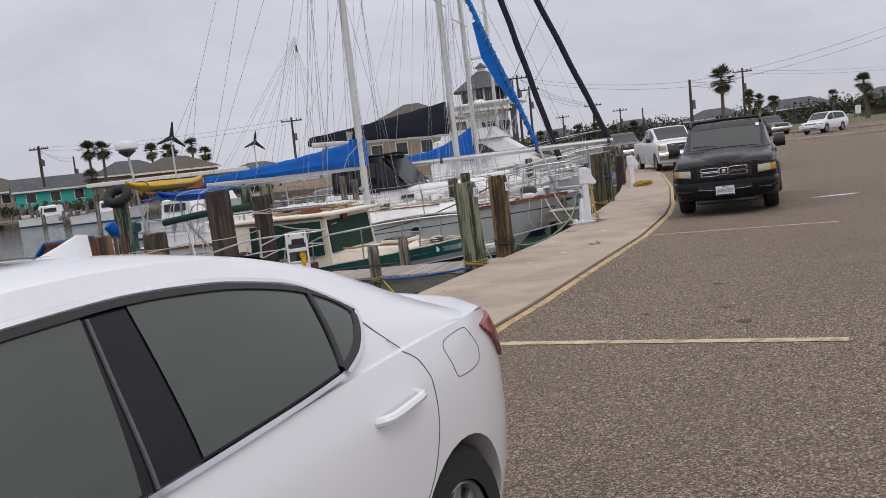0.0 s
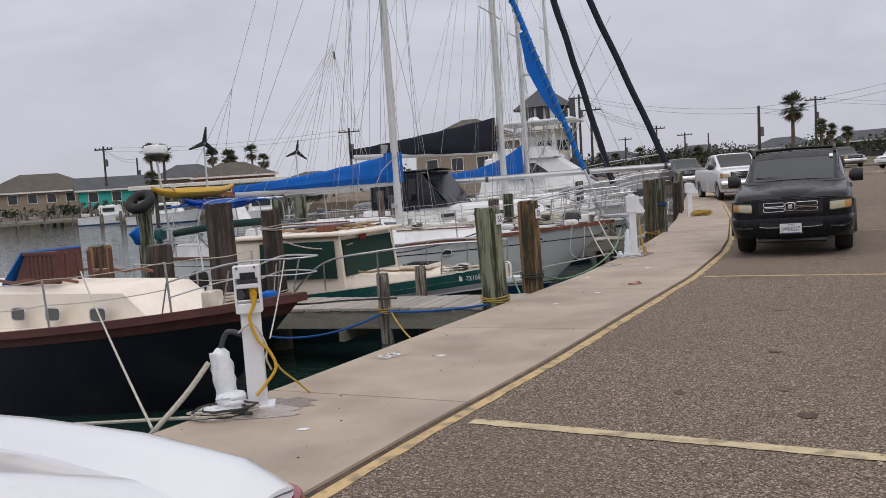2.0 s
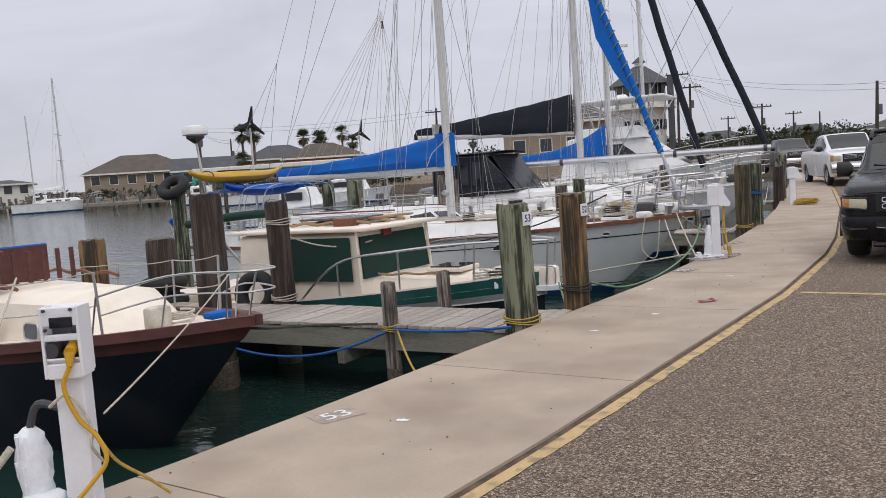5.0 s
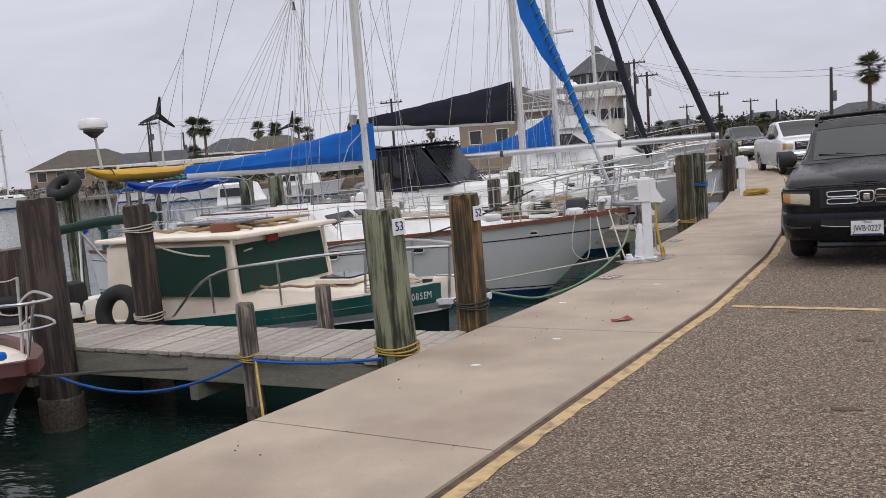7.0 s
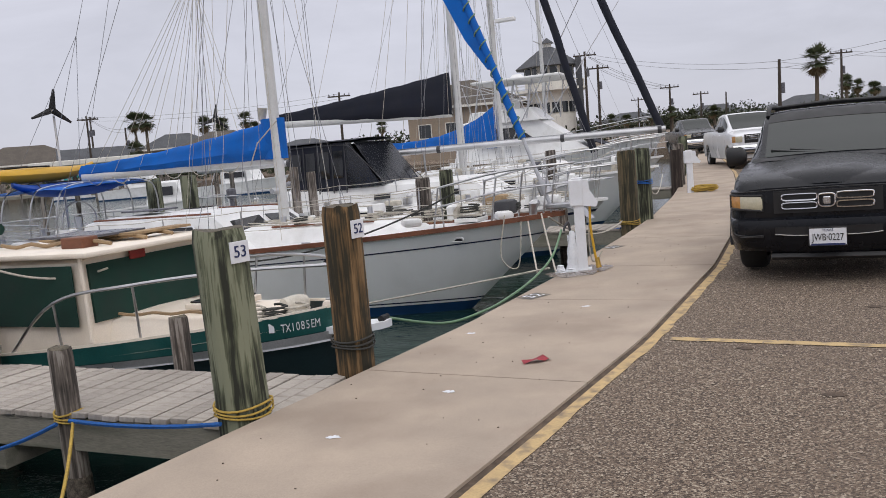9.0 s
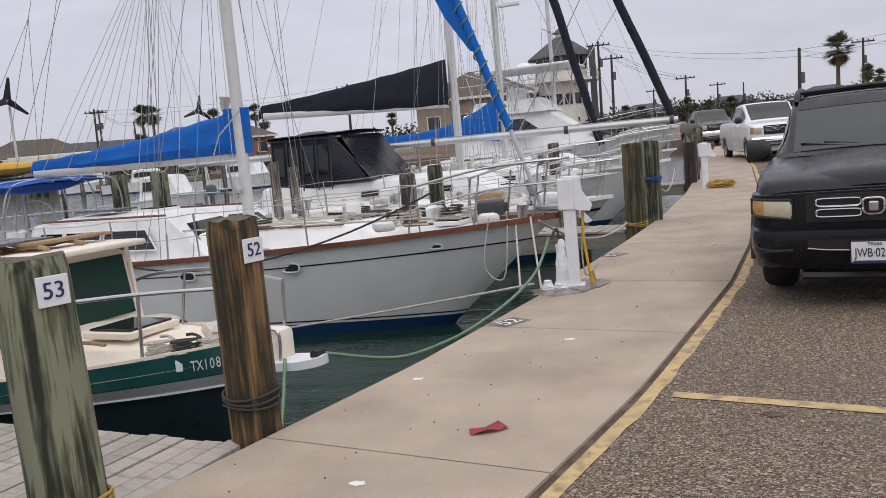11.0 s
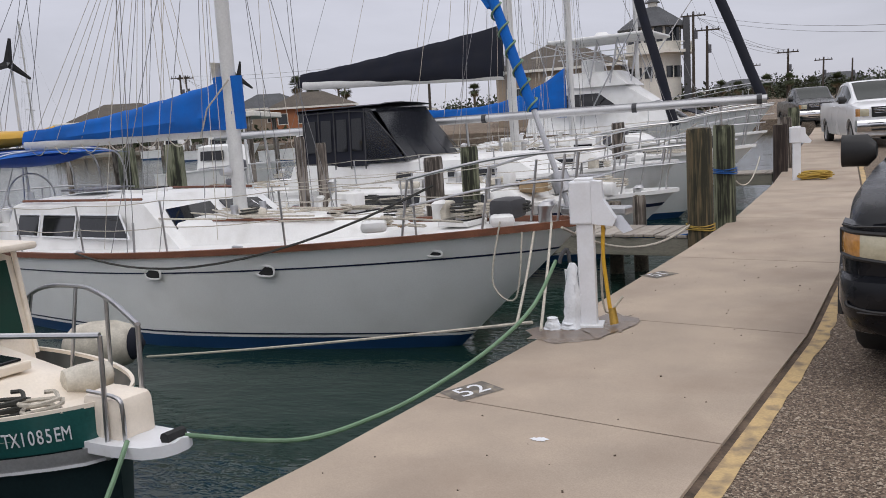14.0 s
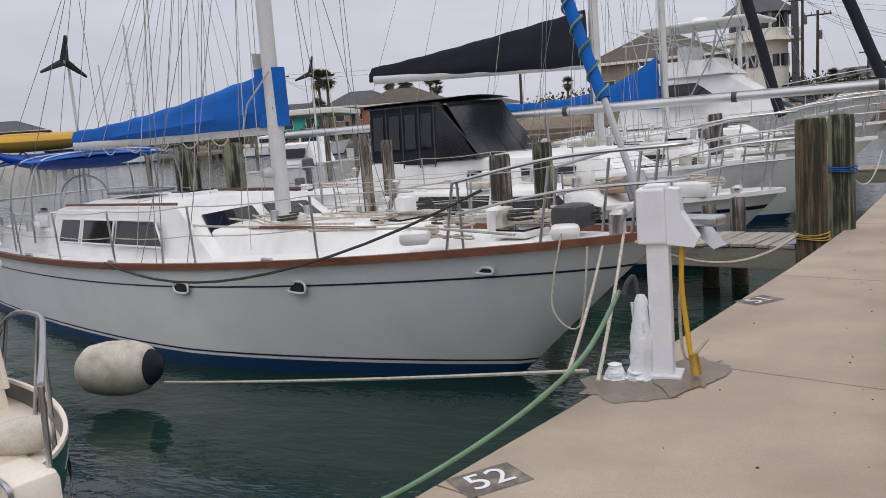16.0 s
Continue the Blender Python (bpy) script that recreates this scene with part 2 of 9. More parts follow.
# ==== the quay: one sheet of ground, a walk, the seawall ====
WALK_W = [(-6.6, -11), (-2.1, 4.7), (-1.6, 6.35), (-0.93, 8.8), (-0.13, 11.6), (0.28, 13.05), (0.78, 15.4), (1.46, 19.4), (1.9, 22.4), (2.45, 27.9), (3.08, 36), (4.2, 50), (4.9, 60)]
WALK_E = [(-4.75, -11), (-0.2, 5.0), (0.38, 6.86), (1.05, 9.3), (1.89, 12.3), (2.65, 15.8), (3.05, 18.4), (3.95, 26.3), (4.6, 35), (5.25, 50), (5.8, 60)]


def edge_x(table, y):
    return float(np.interp(y, [p[1] for p in table], [p[0] for p in table]))


SHORE = [(5.8, 60), (3, 66), (-14, 73), (-40, 80), (-70, 88.5), (-110, 100), (-180, 125), (-400, 210), (-900, 380)]


def bank(x):
    """Land level along the far shore."""
    y = float(np.interp(-x, [-p[0] for p in SHORE], [p[1] for p in SHORE]))
    return max(lift(min(y, 160)), sea(x, y) + 0.8)


def ground_sheet():
    bm = B()
    ys = [-300, -100, -11, 0, 8, 16, 24, 27, 33, 40, 48, 56, 60, 70, 85, 110, 160, 300, 900]
    rows = []
    for y in ys:
        w = edge_x(WALK_E, y) - 0.04
        rows.append([(w + (900 - w) * f, y, lift(y) - 0.015) for f in (0, 0.004, 0.01, 0.02, 0.04, 0.1, 0.3, 1)])
    loft(bm, rows)
    rows = []
    for x, y in SHORE:
        z = bank(x) - 0.03
        rows.append([(x, y, z - 4), (x, y, z), (x, y + 3, z + (0.9 if x < -30 else 0.1)), (x * 1.02 + 3, y + 12, z + (1.2 if x < -30 else 0.1)), (x * 1.1 + 5.5, y + 60, z + 1.6), (x * 1.6 + 5, y + 840, z + 10)])
    loft(bm, rows)
    return bm


ground = tagged(part("ground", ground_sheet(), M_ASPHALT), "brown-grey exposed-aggregate asphalt of the parking lane", "ground", kind="structure")

bm = B()
xs = [-900, -300, -120, -60, -30, -15, -5, 0, 6]
ys = [-200, -20, 0, 10, 18, 24, 30, 40, 60, 90, 140, 300]
loft(bm, [[(x, y, sea(x, y)) for x in xs] for y in ys])
water = tagged(part("water", bm, M_WATER, smooth=True), "dark green harbour water with slight ripples", "water", kind="structure")

walk_ob = tagged(new("pavement"), "pale tan concrete quay walk with cut joints", "pavement", kind="structure")
JOINTS = [-11, -7.5, -3.9, -0.3, 3.35, 5.9, 8.55, 11.35, 14.0, 16.1, 18.9, 22.3, 26, 30, 35, 42, 60]
for a, b in zip(JOINTS, JOINTS[1:]):
    bm = B()
    n = 8
    left, right = [], []
    for k in range(n + 1):
        y = a + (b - a) * k / n
        gap = 0.006 if k in (0, n) else 0
        yy = y + (gap if k == 0 else -gap)
        left.append((edge_x(WALK_W, yy + 0.14), yy + 0.14, lift(yy)))
        right.append((edge_x(WALK_E, yy - 0.28) - 0.045, yy - 0.28, lift(yy)))
    top = [[lo, tuple(Vector(lo).lerp(Vector(hi), 0.5)), hi] for lo, hi in zip(left, right)]
    rows = [[(x, y, z + 0.012) for x, y, z in r] for r in top]
    lows = [[(x, y, z - 0.18) for x, y, z in r] for r in top]
    loft(bm, rows)
    loft(bm, lows)
    loft(bm, [[r[0] for r in rows], [r[0] for r in lows]])
    loft(bm, [[r[-1] for r in rows], [r[-1] for r in lows]])
    loft(bm, [rows[0], lows[0]])
    loft(bm, [rows[-1], lows[-1]])
    bmesh.ops.remove_doubles(bm, verts=bm.verts, dist=0.0005)
    part("concrete_panel", bm, M_WALK, walk_ob)

bm = B()
rows = []
for x, y in [(edge_x(WALK_W, q), q) for q in np.linspace(-11, 60, 60)]:
    z = lift(y)
    rows.append([(x + 0.06, y, z - 0.2), (x + 0.06, y, -4), (x + 0.6, y, -4), (x + 0.6, y, z - 0.2)])
loft(bm, rows, closed=True)
tagged(part("seawall", bm, M_SEAWALL), "dark stained concrete seawall under the walk", "seawall", kind="structure")

bm = B()
rows = [[(edge_x(WALK_E, y) - 0.15, y, lift(y) + 0.002), (edge_x(WALK_E, y) - 0.06, y, lift(y) - 0.004), (edge_x(WALK_E, y) + 0.0, y, lift(y) - 0.012)] for y in np.linspace(-11, 59, 140)]
loft(bm, rows)
tagged(part("joint_filler", bm, M_GAP), "dark open joint between walk and asphalt", "joint", kind="structure")

bm = B()
r = random.Random(4)
prev = None
for y in np.linspace(-11, 58, 420):
    x, z = edge_x(WALK_E, y), lift(y) - 0.011
    a, b = x - 0.03 + 0.012 * r.uniform(-1, 1), x + 0.085 + 0.012 * r.uniform(-1, 1)
    cur = (bm.verts.new((a, y, z)), bm.verts.new((b, y, z)))
    if prev:
        bm.faces.new((*prev, *cur[::-1]))
    prev = cur
tagged(part("kerb_line", bm, M_YELLOW), "worn yellow painted line along the walk", "road marking", kind="structure")

for x0, y0, x1, y1, w in ((0.06, 5.24, 2.58, 4.46, 0.11), (2.05, 12.3, 4.66, 11.56, 0.10), (3.65, 19.6, 6.4, 19.0, 0.09), (-1.92, -1.9, 0.6, -2.7, 0.11), (4.55, 26.9, 7.2, 26.2, 0.09)):
    bm = B()
    d = Vector((x1 - x0, y1 - y0, 0))
    nrm = Vector((-d.y, d.x, 0)).normalized() * w / 2
    prev = None
    for k in range(41):
        p = Vector((x0, y0, lift(y0) - 0.010)) + d * k / 40
        j = 1 + r.uniform(-0.12, 0.12)
        cur = (bm.verts.new(p + nrm * j), bm.verts.new(p - nrm * j))
        if prev:
            bm.faces.new((*prev, *cur[::-1]))
        prev = cur
    tagged(part("stall_line", bm, M_WHITELINE if y0 < 10 else M_YELLOW), "worn pale yellow parking stall line", "road marking", "parking stall lines", kind="structure")


# ==== posts and docks ====
M_ENDGRAIN = mat("end_grain", (0.10, 0.085, 0.06), 0.95, vary=0.4, scale=12, fine=60, bump=0.8)
M_BARNACLE = mat("barnacles", (0.14, 0.115, 0.09), 0.95, vary=0.55, scale=40, fine=120, bump=1.0, depth=0.02)
M_DECK = mat("dock_plank", (0.40, 0.36, 0.315), 0.9, vary=0.16, scale=3, fine=45, bump=0.5, depth=0.006, dirt=(0.12, 0.10, 0.08), dirt_amount=0.6, dirt_scale=3, stretch=(1, 5, 1), per_piece=0.16)
M_BEAM = mat("dock_beam", (0.25, 0.235, 0.19), 0.9, vary=0.2, scale=2, fine=40, bump=0.5, dirt=(0.07, 0.075, 0.05), dirt_amount=0.7, dirt_scale=2, stretch=(0.5, 3, 3))
M_ROPE_W = mat("pale_rope", (0.5, 0.46, 0.39), 0.9, vary=0.2, scale=30, fine=200, bump=0.8)
M_ROPE_Y = mat("yellow_rope", (0.45, 0.30, 0.06), 0.8, vary=0.2, scale=30, fine=200, bump=0.8)
M_ROPE_B = mat("blue_rope", (0.015, 0.10, 0.34), 0.8, vary=0.2, scale=30, fine=200, bump=0.8)
M_ROPE_G = mat("green_hose", (0.14, 0.24, 0.14), 0.5, vary=0.15, scale=10, fine=100, bump=0.2)
M_ROPE_D = mat("dark_line", (0.05, 0.05, 0.045), 0.9, vary=0.2, scale=30, fine=200, bump=0.8)
M_WHITE = mat("white_gelcoat", (0.82, 0.82, 0.81), 0.35, vary=0.04, scale=2, fine=60, bump=0.03, dirt=(0.5, 0.48, 0.44), dirt_amount=0.3, dirt_scale=2.5)
M_PLASTIC = mat("white_plastic", (0.76, 0.77, 0.80), 0.5, vary=0.03, scale=3, fine=50, bump=0.05, dirt=(0.55, 0.54, 0.52), dirt_amount=0.25, dirt_scale=5)
M_INK = mat("dark_blue_ink", (0.02, 0.03, 0.10), 0.7, vary=0.1)
M_BLACK = mat("black_rubber", (0.014, 0.014, 0.015), 0.75, vary=0.2, scale=8, bump=0.3)


def streaked(name, dark, mid, pale, across=13, along=0.9):
    """Weathered timber: long streaks of three tones over fine grain."""
    m = bpy.data.materials.new(name)
    m.use_nodes = True
    n, l = m.node_tree.nodes, m.node_tree.links
    bsdf = n["Principled BSDF"]
    bsdf.inputs["Roughness"].default_value = 0.9
    co = n.new("ShaderNodeTexCoord")
    outs = []
    for a, z, d in ((across, along, 4), (across * 4, along * 2.5, 3), (5, 2.2, 5)):
        mp = n.new("ShaderNodeMapping")
        mp.inputs["Scale"].default_value = (a, a, z)
        l.new(co.outputs["Object"], mp.inputs[0])
        t = n.new("ShaderNodeTexNoise")
        t.inputs["Scale"].default_value, t.inputs["Detail"].default_value = 1, d
        l.new(mp.outputs[0], t.inputs["Vector"])
        outs.append(t.outputs[0])
    mx = n.new("ShaderNodeMath")
    mx.operation = "MULTIPLY_ADD"
    l.new(outs[1], mx.inputs[0])
    mx.inputs[1].default_value = 0.6
    l.new(outs[0], mx.inputs[2])
    m2 = n.new("ShaderNodeMath")
    m2.operation = "MULTIPLY_ADD"
    l.new(outs[2], m2.inputs[0])
    m2.inputs[1].default_value = 0.6
    l.new(mx.outputs[0], m2.inputs[2])
    ramp = n.new("ShaderNodeValToRGB")
    els = ramp.color_ramp.elements
    els[0].position, els[0].color = 0.80, (*dark, 1)
    els[1].position, els[1].color = 1.17, (*pale, 1)
    els[1].position = 1.0
    els.new(0.93).color = (*mid, 1)
    sc = n.new("ShaderNodeMath")
    sc.operation = "SUBTRACT"
    l.new(m2.outputs[0], sc.inputs[0])
    sc.inputs[1].default_value = 0.17
    l.new(sc.outputs[0], ramp.inputs[0])
    l.new(ramp.outputs[0], bsdf.inputs["Base Color"])
    b = n.new("ShaderNodeBump")
    b.inputs["Strength"].default_value, b.inputs["Distance"].default_value = 0.7, 0.012
    l.new(mx.outputs[0], b.inputs["Height"])
    l.new(b.outputs[0], bsdf.inputs["Normal"])
    return m


M_PILE_G = streaked("treated_pile", (0.025, 0.027, 0.018), (0.12, 0.13, 0.08), (0.22, 0.23, 0.155))
M_PILE_B = streaked("brown_pile", (0.03, 0.026, 0.015), (0.125, 0.075, 0.032), (0.22, 0.135, 0.062))
M_PILE_M = streaked("mossy_pile", (0.03, 0.029, 0.018), (0.082, 0.068, 0.038), (0.14, 0.105, 0.058))
M_PILE_D = streaked("dark_pile", (0.026, 0.019, 0.016), (0.05, 0.036, 0.030), (0.078, 0.058, 0.048))
M_PILE_W = streaked("weathered_post", (0.05, 0.042, 0.036), (0.15, 0.125, 0.105), (0.28, 0.25, 0.22))


def pile(x, y, top, r, bottom, material, label, lean=(0, 0), ring=None, name="mooring_pile", group="mooring piles"):
    ob = thing(name, x, y, bottom, 0, label, "post", group)
    bm = B()
    rr = random.Random(int(1000 * (x + 50) + y))
    rows = []
    h = top - bottom
    seg = 20
    wob = [1 + rr.uniform(-0.035, 0.035) for _ in range(seg)]
    for f in (0, 0.25, 0.5, 0.75, 0.93, 0.985, 1.0):
        q = r * (1.05 - 0.07 * f) * (0.93 if f == 1.0 else 1)
        rows.append([(q * w * math.cos(2 * math.pi * k / seg) + lean[0] * f * h, q * w * math.sin(2 * math.pi * k / seg) + lean[1] * f * h, h * f + (rr.uniform(-0.012, 0.012) if f > 0.95 else 0)) for k, w in enumerate(wob)])
    loft(bm, rows, closed=True, caps=False)
    part("shaft", bm, material, ob, smooth=True)
    bm = B()
    bm.faces.new([bm.verts.new(p) for p in rows[-1]])
    part("end_grain", bm, M_ENDGRAIN, ob)
    wet = sea(x, y) - bottom
    if wet > 0:
        bm = B()
        loft(bm, [[(1.05 * r * (1.05 + 0.06 * math.sin(5 * k)) * math.cos(2 * math.pi * k / seg) + lean[0] * z, 1.05 * r * (1.05 + 0.06 * math.sin(5 * k)) * math.sin(2 * math.pi * k / seg) + lean[1] * z, z + 0.03 * math.sin(3 * k)) for k in range(seg)] for z in (wet - 0.5, wet + 0.1, wet + 0.32)], closed=True)
        part("barnacle_band", bm, M_BARNACLE, ob)
    for z, mtl in ring or ():
        bm = B()
        for j in range(3):
            tube(bm, [((r * 1.02 + 0.015) * math.cos(a / 12 * math.pi) + lean[0] * (z - bottom), (r * 1.02 + 0.015) * math.sin(a / 12 * math.pi) + lean[1] * (z - bottom), z - bottom + 0.03 * j + 0.012 * math.sin(a / 2 + j)) for a in range(25)], 0.008, 5)
        part("rope_lashing", bm, mtl, ob)
    return ob


BED = -3.2
P53 = pile(-0.55, 10.50, 1.21, 0.168, BED, M_PILE_G, "grey-green treated timber pile with a number plate", (-0.033, 0.006), [(0.02, M_ROPE_Y)])
P52 = pile(-0.31, 11.66, 1.24, 0.147, BED, M_PILE_B, "brown weathered timber pile with a number plate", (0.0, 0.0), [(0.17, M_ROPE_D)])
PC = pile(-4.64, 11.0, 1.52, 0.2, BED, M_PILE_D, "tall dark brown timber pile at the dock", (-0.02, 0.02))
PE = pile(-4.50, 12.42, 1.36, 0.16, BED, M_PILE_D, "dark brown timber pile wound with pale rope", (-0.01, 0.0), [(1.05, M_ROPE_W), (0.0, M_ROPE_W)])
pile(-2.2, 10.80, 0.41, 0.085, BED, M_PILE_W, "short weathered grey dock post", (-0.01, 0), [(-0.12, M_ROPE_Y)], "dock_post", "dock posts")
pile(-2.02, 12.0, 0.38, 0.085, BED, M_PILE_W, "short weathered grey dock post", (0, 0), None, "dock_post", "dock posts")
PD = pile(1.52, 21.15, 1.35, 0.165, BED, M_PILE_M, "brown and green timber pile with rope round its foot", (0, 0), [(0.03, M_ROPE_Y)])
PD2 = pile(1.79, 22.0, 1.36, 0.150, BED, M_PILE_G, "dark green timber pile with blue rope turns", (0, 0), [(0.7, M_ROPE_B)])


def number_plate(ob, text, p, out):
    plate = thing("number_plate", p[0], p[1], p[2], math.degrees(math.atan2(out[1], out[0])) + 90, f"white plate with the number {text} on a pile", "sign", "pile number plates")
    part("plate", box(B(), 0, 0, 0, 0.145, 0.012, 0.135, 0.003), M_PLASTIC, plate)
    writing("digits", text, 0.105, M_INK, plate, pose(0, -0.008, 0, 90, 0, 0))


number_plate(P53, "53", (-0.69 + 0.172 * 0.93, 10.53 - 0.172 * 0.37, 1.06), (0.93, -0.37))
number_plate(P52, "52", (-0.31 + 0.150 * 0.95, 11.66 - 0.150 * 0.31, 1.06), (0.95, -0.31))


def dock(x0, y0, x1, y1, width, top, name_label):
    """Planks across two beams, from the walk (x0, y0) outward."""
    d = Vector((x1 - x0, y1 - y0, 0))
    ob = thing("dock", x0, y0, top, math.degrees(math.atan2(d.y, d.x)), name_label, "dock", "finger docks")
    L = d.length
    rr = random.Random(int(L * 100))
    n = int(L / 0.15)
    meshes = []
    for k in range(3):
        bm = box(B(), 0, 0, -0.02, 0.133, width, 0.038, 0.004)
        for v in bm.verts:
            v.co.z += rr.uniform(-0.003, 0.003)
        me = bpy.data.meshes.new("plank")
        bm.to_mesh(me)
        bm.free()
        me.materials.append(M_DECK)
        meshes.append(me)
    for k in range(n):
        p = new("plank", meshes[k % 3])
        p.parent = ob
        p.matrix_local = pose(0.08 + 0.15 * k, rr.uniform(-0.015, 0.015), rr.uniform(-0.004, 0.004), rr.uniform(-0.4, 0.4), 0, rr.uniform(-0.7, 0.7))
    for s in (-1, 1):
        bm = box(B(), L / 2, s * (width / 2 - 0.04), -0.17, L, 0.05, 0.24, 0.006)
        part("beam", bm, M_BEAM, ob)
    for k in range(1, int(L / 2.4) + 1):
        part("cross_beam", box(B(), k * 2.4, 0, -0.38, 0.09, width + 0.1, 0.16, 0.008), M_BEAM, ob)
    return ob


dock(-0.42, 11.0, -8.2, 12.35, 1.14, -0.05, "weathered grey plank dock on timber piles")
dock(1.45, 21.6, -6.4, 23.2, 1.0, -0.05, "weathered grey plank dock beside moored sailboats")


# ==== boats ====
M_NAVY = mat("navy_hull", (0.008, 0.009, 0.016), 0.3, vary=0.15, scale=1, fine=30, bump=0.03, dirt=(0.03, 0.03, 0.035), dirt_amount=0.4, dirt_scale=1.2)
M_GREYHULL = mat("chalky_white_hull", (0.86, 0.87, 0.855), 0.38, vary=0.03, scale=1.2, fine=60, bump=0.02, dirt=(0.7, 0.7, 0.66), dirt_amount=0.3, dirt_scale=1.4)
M_BLUEBOOT = mat("blue_bottom_paint", (0.008, 0.05, 0.14), 0.5, vary=0.15, scale=2, bump=0.05)
M_CREAM = mat("cream_gelcoat", (0.83, 0.745, 0.635), 0.45, vary=0.05, scale=2, fine=60, bump=0.04, dirt=(0.55, 0.45, 0.32), dirt_amount=0.3, dirt_scale=2.2)
M_TEAK = mat("brown_teak", (0.17, 0.062, 0.03), 0.55, vary=0.25, scale=3, fine=50, bump=0.3, stretch=(0.4, 4, 4))
M_MAROON = mat("maroon_wood", (0.10, 0.035, 0.028), 0.6, vary=0.25, scale=3, fine=50, bump=0.3, stretch=(0.4, 4, 4))
M_GREENHULL = mat("dark_green_paint", (0.008, 0.06, 0.058), 0.4, vary=0.15, scale=2, bump=0.05)
M_TEALBAND = mat("teal_paint", (0.014, 0.088, 0.082), 0.4, vary=0.18, scale=3, bump=0.05, dirt=(0.05, 0.11, 0.10), dirt_amount=0.4, dirt_scale=3)
M_DARKHULL = mat("black_green_bottom", (0.012, 0.024, 0.028), 0.35, vary=0.2, scale=2, bump=0.05)
M_GREENCLOTH = mat("dark_green_canvas", (0.006, 0.034, 0.024), 0.9, vary=0.2, scale=4, fine=150, bump=0.3)
M_BLUECLOTH = mat("blue_canvas", (0.0, 0.112, 0.46), 0.9, vary=0.14, scale=3, fine=150, bump=0.3)
M_NAVYCLOTH = mat("navy_canvas", (0.010, 0.012, 0.022), 0.9, vary=0.2, scale=3, fine=150, bump=0.3)
M_STEEL = mat("stainless_steel", (0.52, 0.52, 0.53), 0.36, metal=1.0, vary=0.08, bump=0)
M_ALU = mat("mast_paint", (0.62, 0.62, 0.61), 0.45, vary=0.08, scale=2, fine=40, bump=0.05, dirt=(0.42, 0.42, 0.4), dirt_amount=0.5, dirt_scale=2)
M_SPAR = mat("bare_aluminium", (0.55, 0.55, 0.56), 0.4, metal=0.7, vary=0.1, scale=2, bump=0.05)
M_WIRE = mat("rigging_wire", (0.22, 0.22, 0.225), 0.5, metal=0.3, vary=0.1, bump=0)
M_DARKWIN = glass("dark_window", (0.012, 0.013, 0.015), 0.06, 1.0)
M_YELLOWPL = mat("yellow_plastic", (0.60, 0.34, 0.02), 0.45, vary=0.08, scale=3, bump=0.05, dirt=(0.35, 0.2, 0.05), dirt_amount=0.4)
M_BLUEPL = mat("blue_plastic", (0.006, 0.06, 0.33), 0.5, vary=0.1, scale=3, bump=0.05)
M_DECKNS = mat("white_deck", (0.82, 0.82, 0.81), 0.55, vary=0.05, scale=2, fine=90, bump=0.1, dirt=(0.5, 0.49, 0.46), dirt_amount=0.35, dirt_scale=2)


